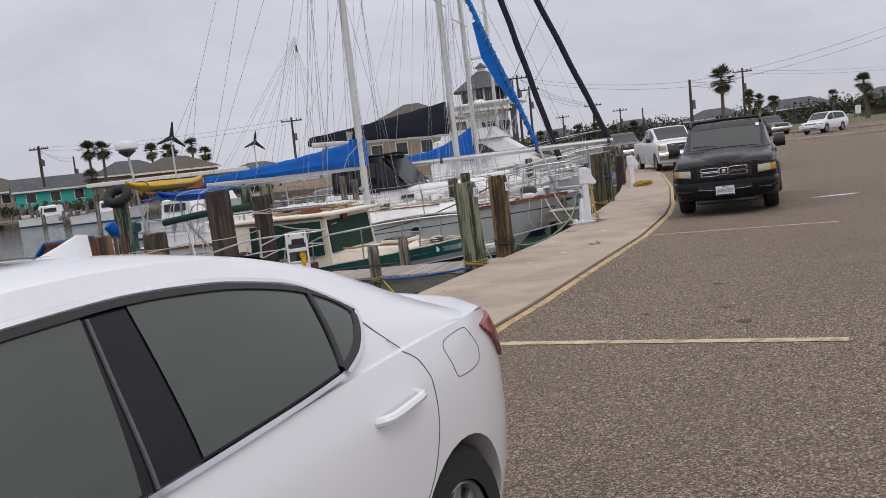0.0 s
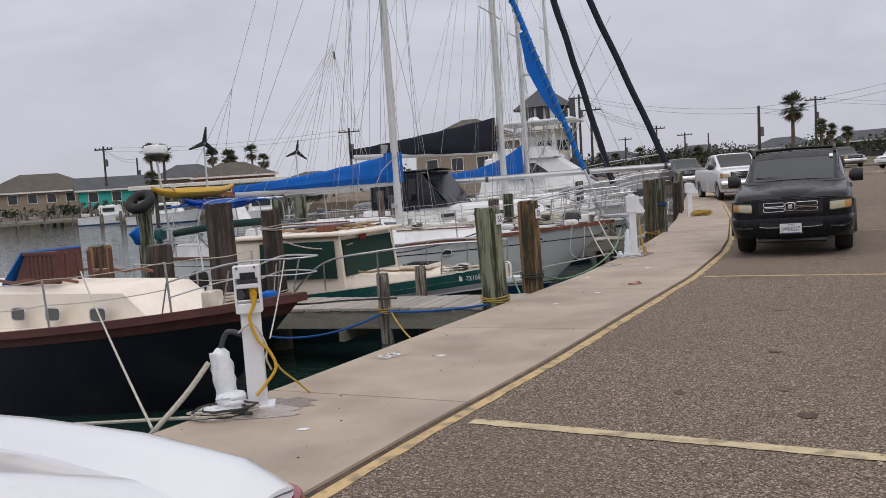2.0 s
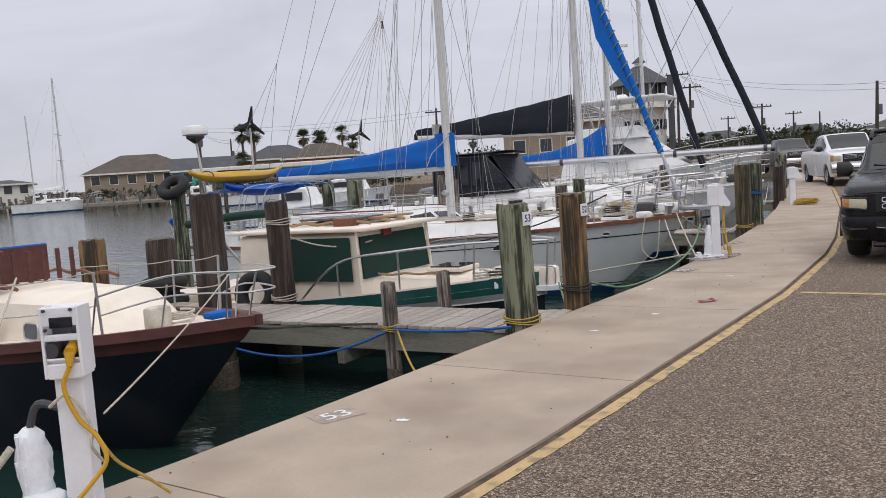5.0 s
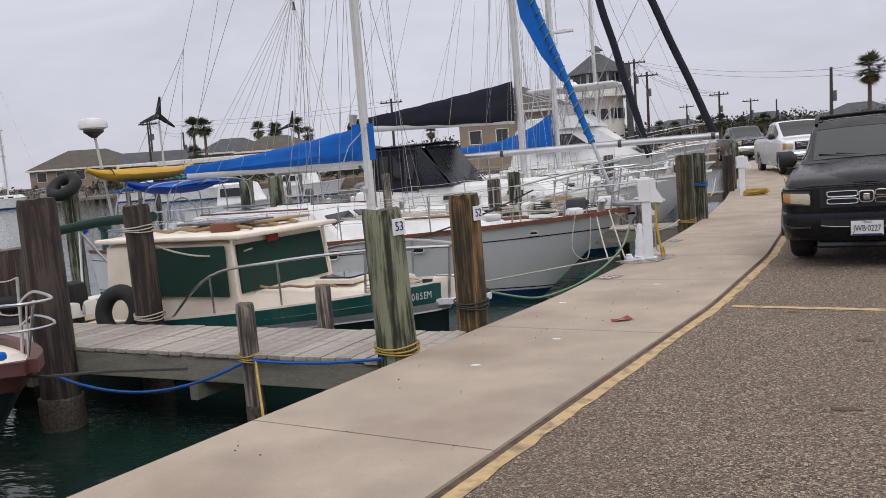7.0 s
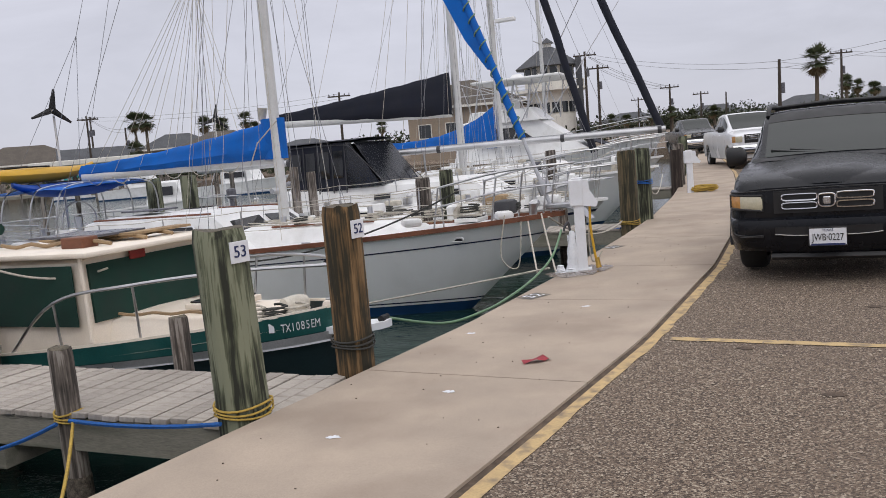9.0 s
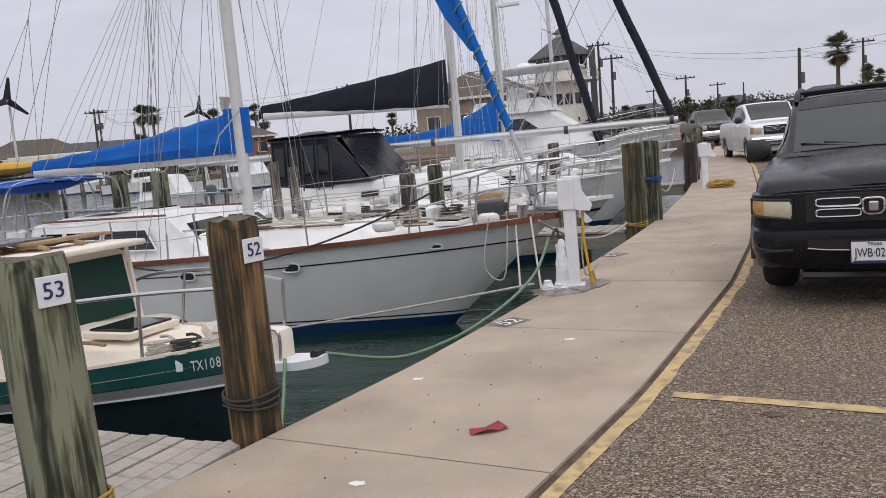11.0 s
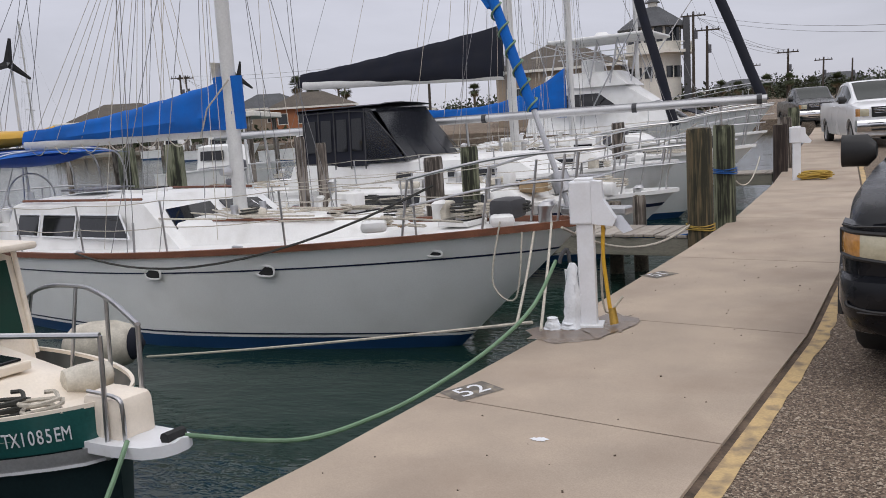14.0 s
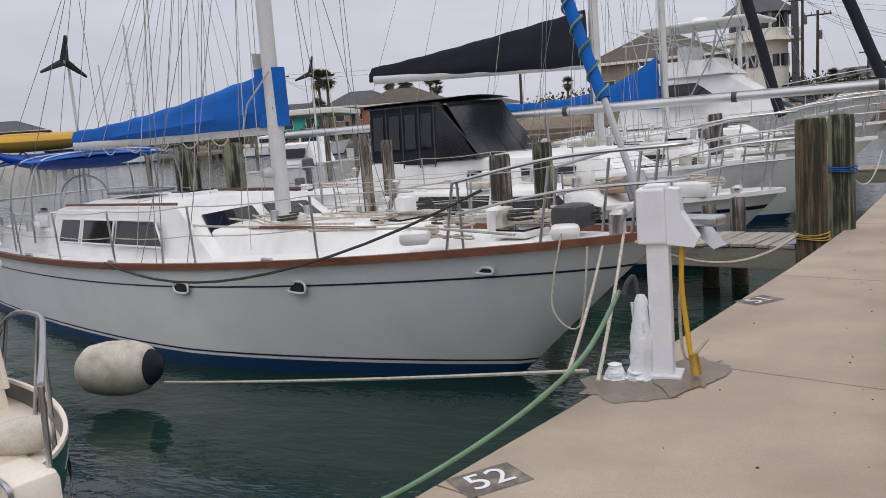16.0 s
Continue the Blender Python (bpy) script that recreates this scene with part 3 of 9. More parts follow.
class Hull:
    """A hull whose local x runs aft from the stem head, z up from the waterline."""

    def __init__(self, L, beam, bow, mid, stern, rake, transom=0.7, draft=0.5, full=0.36, flare=0.92):
        self.L, self.beam, self.bow, self.mid, self.stern, self.rake, self.transom, self.draft, self.full, self.flare = L, beam, bow, mid, stern, rake, transom, draft, full, flare

    def half(self, x):
        s = min(max(x / self.L, 0), 1)
        f = math.sin(min(s / 0.55, 1) * math.pi / 2) ** (2 * self.full)
        if s > 0.55:
            f = 1 - (1 - self.transom) * ((s - 0.55) / 0.45) ** 2
        return self.beam / 2 * f

    def sheer(self, x):
        s = min(max(x / self.L, 0), 1)
        return self.bow * (1 - s) ** 2 + self.mid * 2 * s * (1 - s) + self.stern * s * s + 0.0

    def shift(self, x, z):
        """How far aft the stem has run at height z."""
        s = min(max(x / self.L, 0), 1)
        drop = max(0.0, 1 - z / self.sheer(x))
        return self.rake * drop * max(0, 1 - s / 0.5) ** 1.5

    def side(self, x, z, sgn=1):
        h = self.sheer(x)
        f = z / h
        if f >= 0:
            w = self.half(x) * (self.flare + (1 - self.flare) * f) if x > 0.02 * self.L else self.half(x)
            w *= 1 - 0.35 * (1 - f) * max(0, 1 - x / self.L / 0.4)
        else:
            w = self.half(x) * self.flare * (1 - 0.35 * max(0, 1 - x / self.L / 0.4)) * max(0.0, 1 - (z / -self.draft) ** 2) ** 0.5
        return (x + self.shift(x, z), sgn * w, z)

    def stations(self, n=26):
        return [self.L * (k / (n - 1)) ** 1.35 for k in range(n)]

    def skin(self, lo, hi, steps, out=0.0):
        bm = B()
        rows = []
        for x in self.stations():
            a, b = (lo(x) if callable(lo) else lo), (hi(x) if callable(hi) else hi)
            zs = [a + (b - a) * k / steps for k in range(steps + 1)]
            port = [self.side(x, z, 1) for z in zs]
            star = [self.side(x, z, -1) for z in zs]
            grow = lambda p: (p[0] - out, p[1] + math.copysign(out, p[1]) if abs(p[1]) > 1e-4 else p[1], p[2])
            rows.append(([grow(p) for p in port], [grow(p) for p in star]))
        loft(bm, [r[0] for r in rows])
        loft(bm, [r[1] for r in rows])
        a, b = rows[-1]
        loft(bm, [a, b])
        bmesh.ops.remove_doubles(bm, verts=bm.verts, dist=0.002)
        return bm

    def deck(self, drop=0.03, x0=0.0, x1=None):
        bm = B()
        rows = []
        for x in self.stations():
            if x0 <= x <= (x1 or self.L):
                z = self.sheer(x) - drop
                w = self.half(x) * 0.99
                rows.append([(x, -w, z), (x, -w * 0.5, z + 0.03), (x, 0, z + 0.05), (x, w * 0.5, z + 0.03), (x, w, z)])
        return loft(bm, rows)

    def rail(self, r, lift_z=0.0, x0=0.0, x1=1.0, sgn=(1, -1), inset=0.0, tall=1.0):
        bm = B()
        for s in sgn:
            row = []
            for k in range(40):
                x = self.L * (x0 + (x1 - x0) * (k / 39) ** 1.3)
                y, z = self.half(x) - inset, self.sheer(x) + lift_z
                row.append([(x - (r if k == 0 else 0), s * (y + r), z - r * tall), (x - (r if k == 0 else 0), s * (y + r), z + r * tall), (x, s * max(y - r, 0), z + r * tall), (x, s * max(y - r, 0), z - r * tall)])
            loft(bm, row, closed=True)
        return bm


def boat_root(name, bow, aft, label, category="boat", z=None, group=""):
    x, y = bow
    return thing(name, x, y, sea(x, y) if z is None else z, math.degrees(math.atan2(aft[1], aft[0])), label, category, group)


def hull_parts(root, H, topside, bottom, boot=0.12, stripe=None, rail=None, rail_r=0.025, deck=None, deck_drop=0.03):
    part("hull", H.skin(boot, H.sheer, 7), topside, root, smooth=True)
    part("bottom", H.skin(-H.draft, boot, 5), bottom, root, "painted waterline band", smooth=True)
    part("deck", H.deck(deck_drop), deck or M_DECKNS, root, smooth=True)
    if stripe:
        for z0, z1, m in stripe:
            part("stripe", H.skin(lambda x: z0 * H.sheer(x), lambda x: z1 * H.sheer(x), 1, 0.006), m, root)
    if rail:
        part("cap_rail", H.rail(rail_r), rail, root, smooth=True)


def stanchions(root, H, xs, height, sgns=(1, -1), material=None, lines=2, inset=0.06, r=0.013):
    material = material or M_STEEL
    for s in sgns:
        tops = []
        for x in xs:
            a = Vector((x, s * (H.half(x) - inset), H.sheer(x) - 0.02))
            b = a + Vector((0, s * 0.03, height))
            part("stanchion", rod(B(), a, b, r, seg=8), material, root, smooth=True)
            tops.append((a, b))
        for j in range(lines):
            f = 1 - 0.48 * j
            pts = []
            for (a, b), (c, d) in zip(tops, tops[1:]):
                pts += sag(a.lerp(b, f), c.lerp(d, f), 0.03, 5)[:-1]
            pts.append(tops[-1][0].lerp(tops[-1][1], f))
            part("lifeline", tube(B(), pts, 0.006, 5), M_ROPE_W, root)


def pulpit(root, H, back, height, r=0.016, rise=0.1):
    z0 = H.sheer(0)
    pts = []
    for s in (1, -1):
        x = back
        p = [Vector((x, s * (H.half(x) - 0.05), H.sheer(x) + height)), Vector((back * 0.45, s * (H.half(back * 0.45) + 0.02), z0 + height + rise * 0.6)), Vector((-0.1, s * 0.16, z0 + height + rise))]
        pts.append(p)
    top = smooth_line(pts[0] + [Vector((-0.2, 0, z0 + height + rise))] + pts[1][::-1], 6)
    part("pulpit_rail", tube(B(), top, r, 8), M_STEEL, root, smooth=True)
    mid = smooth_line([p - Vector((0, 0, height * 0.45)) for p in pts[0]] + [p - Vector((0, 0, height * 0.45)) for p in pts[1][::-1]], 4)
    part("pulpit_rail", tube(B(), mid, r * 0.8, 6), M_STEEL, root, smooth=True)
    for s in (1, -1):
        for x in (back, back * 0.5, 0.12):
            h = H.sheer(x)
            part("pulpit_leg", rod(B(), (x + 0.12, s * max(H.half(x + 0.12) - 0.06, 0.04), h - 0.02), (x, s * max(H.half(x) - 0.03, 0.15), h + height + rise * (1 - x / back) * 0.8), r * 0.9), M_STEEL, root, smooth=True)


def spar(root, name, a, b, rx, ry, material, label=""):
    """An oval spar from a to b."""
    a, b = Vector(a), Vector(b)
    q = (b - a).to_track_quat("Z", "Y").to_matrix()
    rows = [[a.lerp(b, f) + q @ Vector((rx * math.cos(2 * math.pi * k / 14), ry * math.sin(2 * math.pi * k / 14), 0)) for k in range(14)] for f in (0, 0.5, 1)]
    return part(name, loft(B(), rows, closed=True), material, root, label, smooth=True)


def sail_cover(root, mast_end, boom_end, high, low, material, label, seed=1, lump=0.08, slope=1.35):
    """A cloth cover over a sail flaked on a boom: tall at the mast, low at the end."""
    a, b = Vector(mast_end), Vector(boom_end)
    d = (b - a)
    side = Vector((-d.y, d.x, 0)).normalized()
    rr = random.Random(seed)
    rows = []
    n = 60
    for k in range(n + 1):
        f = k / n
        c = a.lerp(b, f)
        h = low + (high - low) * (1 - f) ** slope + 0.008 * math.sin(k * 0.7) + 0.004 * rr.uniform(-1, 1)
        w = 0.05 + 0.09 * (1 - f) + 0.05 * math.sin(math.pi * min(1, f * 1.3))
        if k == n:
            h, w = h * 0.5, w * 0.4
        row = []
        for j in range(18):
            t = 2 * math.pi * j / 18
            u, v = math.cos(t), math.sin(t)
            fold = 1 + lump * math.sin(3 * t + k * 0.5 + rr.uniform(-0.3, 0.3))
            row.append(c + side * (w * u * (1.15 if v < 0 else 0.75) * fold) + Vector((0, 0, (h * 0.5) * (1 + v) - 0.06 - (0.03 if v < 0 else 0) * fold)))
        rows.append(row)
    return part("sail_cover", loft(B(), rows, closed=True), material, root, label, smooth=True)


def wires(root, lines, r=0.007, name="shroud", material=None):
    for a, b in lines:
        part(name, tube(B(), [a, b], r, 5), material or M_WIRE, root)


def loc_of(root):
    """World to the boat's own axes."""
    return root.matrix_world.inverted()


# the white sloop with the brown cap rail
SLOOP = boat_root("sailboat", (0.66, 17.96), (-0.966, 0.245), "white sloop with brown cap rail and blue boot stripe")
S = Hull(12.4, 3.5, 1.45, 1.03, 1.12, 1.62, 0.72, 0.6, 0.36, 0.87)
hull_parts(SLOOP, S, M_GREYHULL, M_BLUEBOOT, 0.16, None, M_TEAK, 0.035)
I = loc_of(SLOOP)
m0 = I @ Vector((-4.40, 19.3, 0.3))
mt = I @ Vector((-4.47, 19.6, 14.5))
spar(SLOOP, "mast", m0, mt, 0.09, 0.12, M_ALU, "white painted mast")
be = I @ Vector((-9.0, 20.05, 1.76))
bg = I @ Vector((-4.5, 19.42, 1.76))
spar(SLOOP, "boom", bg, be, 0.06, 0.09, M_ALU)
sail_cover(SLOOP, bg + Vector((-0.18, 0, 0.08)), be + Vector((0.1, 0, 0.1)), 0.68, 0.19, M_BLUECLOTH, "bright blue sail cover", 3, slope=1.6)

# the navy sloop
NAVY = boat_root("sailboat", (-2.40, 8.40), (-0.945, 0.327), "navy blue sloop with cream cabin and maroon trim")
NV = Hull(9.6, 2.9, 1.33, 0.80, 0.95, 1.5, 0.62, 0.6, 0.40)
hull_parts(NAVY, NV, M_NAVY, M_NAVY, 0.05, None, M_MAROON, 0.045, M_CREAM)

# the green and cream pilot-house boat
GREEN = boat_root("cabin_cruiser", (-1.02, 13.22), (-0.982, 0.19), "small cream and dark green pilot-house boat by the dock")
G = Hull(6.6, 2.35, 1.10, 0.76, 0.64, 0.06, 0.85, 0.35, 0.30)
hull_parts(GREEN, G, M_DARKHULL, M_DARKHULL, 0.1, None, M_CREAM, 0.013, M_CREAM, 0.13)

# sloops further along
LATE = boat_root("sailboat", (2.1, 28.2), (-0.985, 0.12), "white cutter with navy sail cover and two furled headsails")
T = Hull(12.8, 3.7, 1.5, 1.1, 1.15, 1.6, 0.72, 0.6)
hull_parts(LATE, T, M_GREYHULL, M_BLUEBOOT, 0.14, None, M_WHITE, 0.03)
FIFTY1 = boat_root("sailboat", (1.0, 23.4), (-0.975, 0.2), "low white sloop with a cabin trunk in the next slip")
F1 = Hull(9.5, 3.0, 1.15, 0.85, 0.9, 1.2, 0.7, 0.5)
hull_parts(FIFTY1, F1, M_WHITE, M_BLUEBOOT, 0.12, None, M_WHITE, 0.03)


# ==== what the boats carry ====
M_RUBRAIL = mat("dark_moulding", (0.05, 0.05, 0.055), 0.6, vary=0.1)
M_LINEBLUE = mat("navy_line_paint", (0.01, 0.015, 0.05), 0.5, vary=0.1)
M_CLEARVINYL = glass("clear_vinyl", (0.02, 0.022, 0.028), 0.16, 0.8)
M_OXBLOOD = mat("red_canvas", (0.2, 0.02, 0.015), 0.8, vary=0.2)
M_GREYPL = mat("grey_solar_panel", (0.10, 0.10, 0.115), 0.3, vary=0.15, scale=8)
M_FENDER = mat("worn_white_vinyl", (0.58, 0.54, 0.46), 0.6, vary=0.12, scale=6, bump=0.2, dirt=(0.25, 0.22, 0.17), dirt_amount=0.6, dirt_scale=5)
M_WOODRAW = mat("sun_bleached_wood", (0.32, 0.22, 0.12), 0.8, vary=0.25, scale=4, stretch=(0.5, 4, 4))


def trunk(root, name, x0, x1, w0, w1, z0, z1, material, slope=0.25, lean=0.12, arch=0.06, back=None, label=""):
    """A cabin trunk: sloped front, leaning sides, cambered top."""
    back = lean if back is None else back
    rows = []
    for x, zz, f in ((x0, z0, 0), (x0 + slope, z1, 1), ((x0 + x1) / 2, z1, 1), (x1 - back, z1, 1), (x1, z0, 0)):
        w = w0 + (w1 - w0) * (x - x0) / (x1 - x0)
        t = w - lean * f * 0.8
        rows.append([(x, -w, z0), (x, -t, zz - 0.03 * f), (x, -t * 0.93, zz), (x, -t * 0.5, zz + arch * 0.75 * f), (x, 0, zz + arch * f), (x, t * 0.5, zz + arch * 0.75 * f), (x, t * 0.93, zz), (x, t, zz - 0.03 * f), (x, w, z0)])
    bm = loft(B(), rows)
    return part(name, bm, material, root, label, smooth=True)


def side_pane(root, name, x0, x1, y0, y1, z0, z1, lean, material, rake=0.0, rake2=0.0, frame_m=None, sgns=(1, -1)):
    """Window in a cabin's leaning side, with a frame round it."""
    for s in sgns:
        a, b = (x0, s * y0, z0), (x1, s * y1, z0)
        c, d = (x1 + rake2, s * (y1 - lean), z1), (x0 + rake, s * (y0 - lean), z1)
        w = part(name, panel(B(), a, b, c, d, 0.012), material, root)
        if frame_m:
            part("window_frame", tube(B(), [a, b, c, d, a], 0.014, 6), frame_m, w)


def hatch(root, x, y, z, w, l, material=None, lid=None):
    h = part("deck_hatch", box(B(), x, y, z, l, w, 0.06, 0.012), material or M_WHITE, root)
    part("hatch_lid", box(B(), x, y, z + 0.04, l * 0.85, w * 0.85, 0.02, 0.006), lid or M_DARKWIN, h)


def winch(root, x, y, z):
    bm = rod(B(), (x, y, z), (x, y, z + 0.09), 0.06, 0.045, 14)
    rod(bm, (x, y, z + 0.09), (x, y, z + 0.14), 0.055, 0.05, 14)
    part("winch", bm, M_STEEL, root, smooth=True)


def hull_hole(root, H, x, zf, s=1, w=0.2, h=0.085, frame_m=None):
    """A hawse hole or port: a black plate on the hull paints its dark inside."""
    z = H.sheer(x) * zf
    px, py, pz = H.side(x, z, s)
    py += s * 0.006
    ring = [(px + w / 2 * math.copysign(abs(math.cos(t)) ** 0.6, math.cos(t)), py, pz + h / 2 * math.copysign(abs(math.sin(t)) ** 0.6, math.sin(t))) for t in np.linspace(0, 2 * math.pi, 20, endpoint=False)]
    bm = B()
    lo = [bm.verts.new(p) for p in ring]
    hi = [bm.verts.new((p[0], p[1] + s * 0.01, p[2])) for p in ring]
    bm.faces.new(hi)
    for k in range(20):
        bm.faces.new((lo[k], lo[(k + 1) % 20], hi[(k + 1) % 20], hi[k]))
    q = part("hawse_hole", bm, M_BLACK, root)
    part("rim", tube(B(), [(a, b + s * 0.012, c) for a, b, c in ring + ring[:1]], 0.012, 6), frame_m or M_WHITE, q, smooth=True)


def rig(root, H, base, top, chain_x, stem, stern, spread=(0.45, 0.72), seed=1, halyards=6, r=0.005, fore=True):
    """Spreaders, shrouds, stays and halyards of one mast."""
    base, top = Vector(base), Vector(top)
    rr = random.Random(seed)
    lines = []
    for s in (1, -1):
        tips = []
        for f in spread:
            p = base.lerp(top, f)
            q = p + Vector((0.1, s * H.beam * 0.36, 0.05))
            part("spreader", rod(B(), p, q, 0.03, 0.02), M_ALU, root, smooth=True)
            tips.append(q)
        foot = Vector((chain_x, s * (H.half(chain_x) - 0.1), H.sheer(chain_x)))
        seq = [foot] + tips + [top]
        lines += list(zip(seq, seq[1:]))
        lines += [(foot + Vector((-0.5, 0, 0)), base.lerp(top, spread[0] - 0.02)), (foot + Vector((0.5, 0, 0)), base.lerp(top, spread[0] - 0.02)), (foot + Vector((0.15, 0, 0)), tips[0])]
        part("turnbuckle", rod(B(), foot, foot.lerp(tips[0], 0.06), 0.016), M_STEEL, root)
    if fore:
        lines.append((Vector(stem), top))
    lines.append((Vector(stern), top))
    wires(root, lines, r)
    for k in range(halyards):
        f = rr.uniform(0.55, 1.0)
        a = base.lerp(top, f) + Vector((rr.uniform(-0.1, 0.1), rr.uniform(-0.12, 0.12), 0))
        b = base + Vector((rr.uniform(-0.9, 1.6), rr.uniform(-1.1, 1.1), rr.uniform(0.1, 0.6)))
        part("halyard", tube(B(), [a, b], 0.0045, 5), M_ROPE_W if k % 2 else M_WIRE, root)
    part("masthead_gear", rod(B(), top, top + Vector((0, 0, 0.6)), 0.01), M_STEEL, root)


def furled(root, name, a, b, f0, f1, r, material, label, wrap=None):
    """A headsail rolled on its stay, between two fractions of it."""
    a, b = Vector(a), Vector(b)
    n = 40
    pts = [a.lerp(b, f0 + (f1 - f0) * k / n) + Vector((0.01 * math.sin(k), 0.01 * math.cos(1.3 * k), 0)) for k in range(n + 1)]
    roll = part(name, tube(B(), pts, r, 10, r * 1.15), material, root, label, smooth=True)
    if wrap:
        d = (b - a).normalized()
        u = d.orthogonal().normalized()
        v = d.cross(u)
        pts = [a.lerp(b, f0 + (f1 - f0) * k / 900) + (r * 1.12 + 0.008) * (math.cos(k * 0.42) * u + math.sin(k * 0.42) * v) for k in range(901)]
        part("wrapping_line", tube(B(), pts, 0.012, 4), wrap, roll)


def coil(root, c, r, material, turns=4, name="rope_coil"):
    pts = [(c[0] + (r + 0.02 * math.sin(k)) * math.cos(k * 0.5), c[1] + (r + 0.02 * math.cos(k * 1.3)) * math.sin(k * 0.5), c[2] + 0.012 * k / 4) for k in range(int(turns * 12.6))]
    return part(name, tube(B(), pts, 0.013, 5), material, root)


def wind_generator(root, p, h, turn):
    """Pole, pod, three blades at rest, tail."""
    x, y, z = p
    pole = part("generator_pole", rod(B(), (x, y, z), (x, y, z + h), 0.03, 0.025, 10), M_ALU, root, smooth=True)
    c = Vector((x, y, z + h + 0.1))
    q = Matrix.Rotation(radians(turn), 4, "Z")
    pod = part("pod", rod(B(), c + q @ Vector((-0.16, 0, 0)), c + q @ Vector((0.24, 0, 0)), 0.065, 0.04, 14), M_WHITE, pole, smooth=True)
    for k in range(3):
        a = radians(100 + 120 * k)
        rows = []
        for f in (0.05, 0.2, 0.6, 1.0):
            w = 0.07 * (1.1 - f * 0.75)
            d = Vector((0, math.cos(a), math.sin(a))) * 0.45 * f
            e = Vector((0.35, -math.sin(a), math.cos(a))).normalized() * w
            rows.append([c + q @ (Vector((-0.2, 0, 0)) + d + e), c + q @ (Vector((-0.212, 0, 0)) + d), c + q @ (Vector((-0.2, 0, 0)) + d - e), c + q @ (Vector((-0.19, 0, 0)) + d)])
        part("blade", loft(B(), rows, closed=True), M_BLACK, pod)
    for s in (1, -1):
        part("generator_strut", rod(B(), (x + 0.5 * s, y + 0.4, z), (x, y, z + h * 0.6), 0.014), M_STEEL, root)


def kayak(x, y, z, rz, L, material, label):
    k = thing("kayak", x, y, z, rz, label, "kayak")
    rows = []
    for i in range(17):
        f = i / 16
        w = 0.36 * math.sin(math.pi * min(max(f, 0.02), 0.98)) ** 0.7
        up = 0.16 * (2 * f - 1) ** 4
        rows.append([((f - 0.5) * L, w * math.cos(t), up + (0.15 if math.sin(t) > 0 else 0.17) * math.sin(t) * math.sin(math.pi * min(max(f, 0.03), 0.97)) ** 0.5 + 0.16) for t in np.linspace(0, 2 * math.pi, 14, endpoint=False)])
    part("shell", loft(B(), rows, closed=True), material, k, smooth=True)
    part("cockpit_rim", tube(B(), [(0.45 * math.cos(t) - 0.1, 0.22 * math.sin(t), 0.315) for t in np.linspace(0, 2 * math.pi, 24)], 0.018, 6), M_BLACK, k)
    part("strap", tube(B(), [(-0.9, 0.31 * math.cos(t), 0.17 + 0.16 * math.sin(t)) for t in np.linspace(0, math.pi, 12)], 0.012, 5), M_BLACK, k)
    return k


# -- white sloop --
I = loc_of(SLOOP)
part("cove_line", S.skin(lambda x: 0.80 * S.sheer(x), lambda x: 0.815 * S.sheer(x), 1, 0.004), M_LINEBLUE, SLOOP)
part("waterline_stripe", S.skin(0.16, 0.175, 1, 0.004), M_WHITE, SLOOP)
part("waterline_stripe", S.skin(0.195, 0.215, 1, 0.004), M_LINEBLUE, SLOOP)
for x, z in ((1.25, 0.86), (3.25, 0.80), (4.95, 0.80)):
    for s in (1, -1):
        hull_hole(SLOOP, S, x, z, s, 0.20 if x < 2 else 0.30, 0.06 if x < 2 else 0.12)
trunk(SLOOP, "fore_cabin", 2.1, 5.9, 0.45, 1.05, 1.12, 1.47, M_WHITE, 0.7, 0.14)
trunk(SLOOP, "pilot_house", 5.0, 9.1, 1.10, 1.34, 1.10, 1.76, M_WHITE, 0.9, 0.20, 0.07, 0.15)
for a, b in ((6.0, 7.18), (7.28, 8.1), (8.2, 8.95)):
    side_pane(SLOOP, "side_window", a, b, 1.205 + 0.06 * (a - 6.1) / 2.7, 1.205 + 0.06 * (b - 6.1) / 2.7, 1.30, 1.61, 0.08, M_DARKWIN, 0.28 if a < 6.2 else 0, 0, M_PLASTIC)
for s in (1, -1):
    part("front_window", panel(B(), (5.37, s * 0.10, 1.42), (5.40, s * 0.88, 1.40), (5.72, s * 0.80, 1.645), (5.70, s * 0.08, 1.68), 0.02), M_DARKWIN, SLOOP)
    part("grab_rail", tube(B(), [(x, s * (0.95 + 0.05 * (x - 6)), 1.80) for x in np.linspace(6.0, 8.8, 8)], 0.018, 6), M_TEAK, SLOOP)
    part("handrail", tube(B(), [(x, s * (0.42 + 0.12 * (x - 2.6)), 1.50) for x in np.linspace(3.0, 4.9, 6)], 0.018, 6), M_TEAK, SLOOP)
    winch(SLOOP, 9.3, s * 1.0, 1.5)
    winch(SLOOP, 5.0, s * 0.25, 1.5)
trunk(SLOOP, "cockpit_coaming", 9.1, 11.6, 1.25, 1.1, 1.05, 1.45, M_WHITE, 0.1, 0.1, 0.0)
hatch(SLOOP, 3.1, 0, 1.50, 0.55, 0.55)
hatch(SLOOP, 1.5, 0, 1.42, 0.4, 0.4)
hatch(SLOOP, 7.2, 0, 1.84, 0.5, 0.5)
part("solar_panel", box(B(), 8.3, 0.2, 1.9, 0.9, 0.6, 0.03, 0.005), M_GREYPL, SLOOP)
stanchions(SLOOP, S, (1.6, 3.1, 4.8, 6.4, 8.0, 9.6, 11.4), 0.66, inset=0.12)
pulpit(SLOOP, S, 1.6, 0.62)
rig(SLOOP, S, m0, mt, 5.35, (0.15, 0, 1.5), (12.1, 0, 1.25), seed=5, halyards=10)
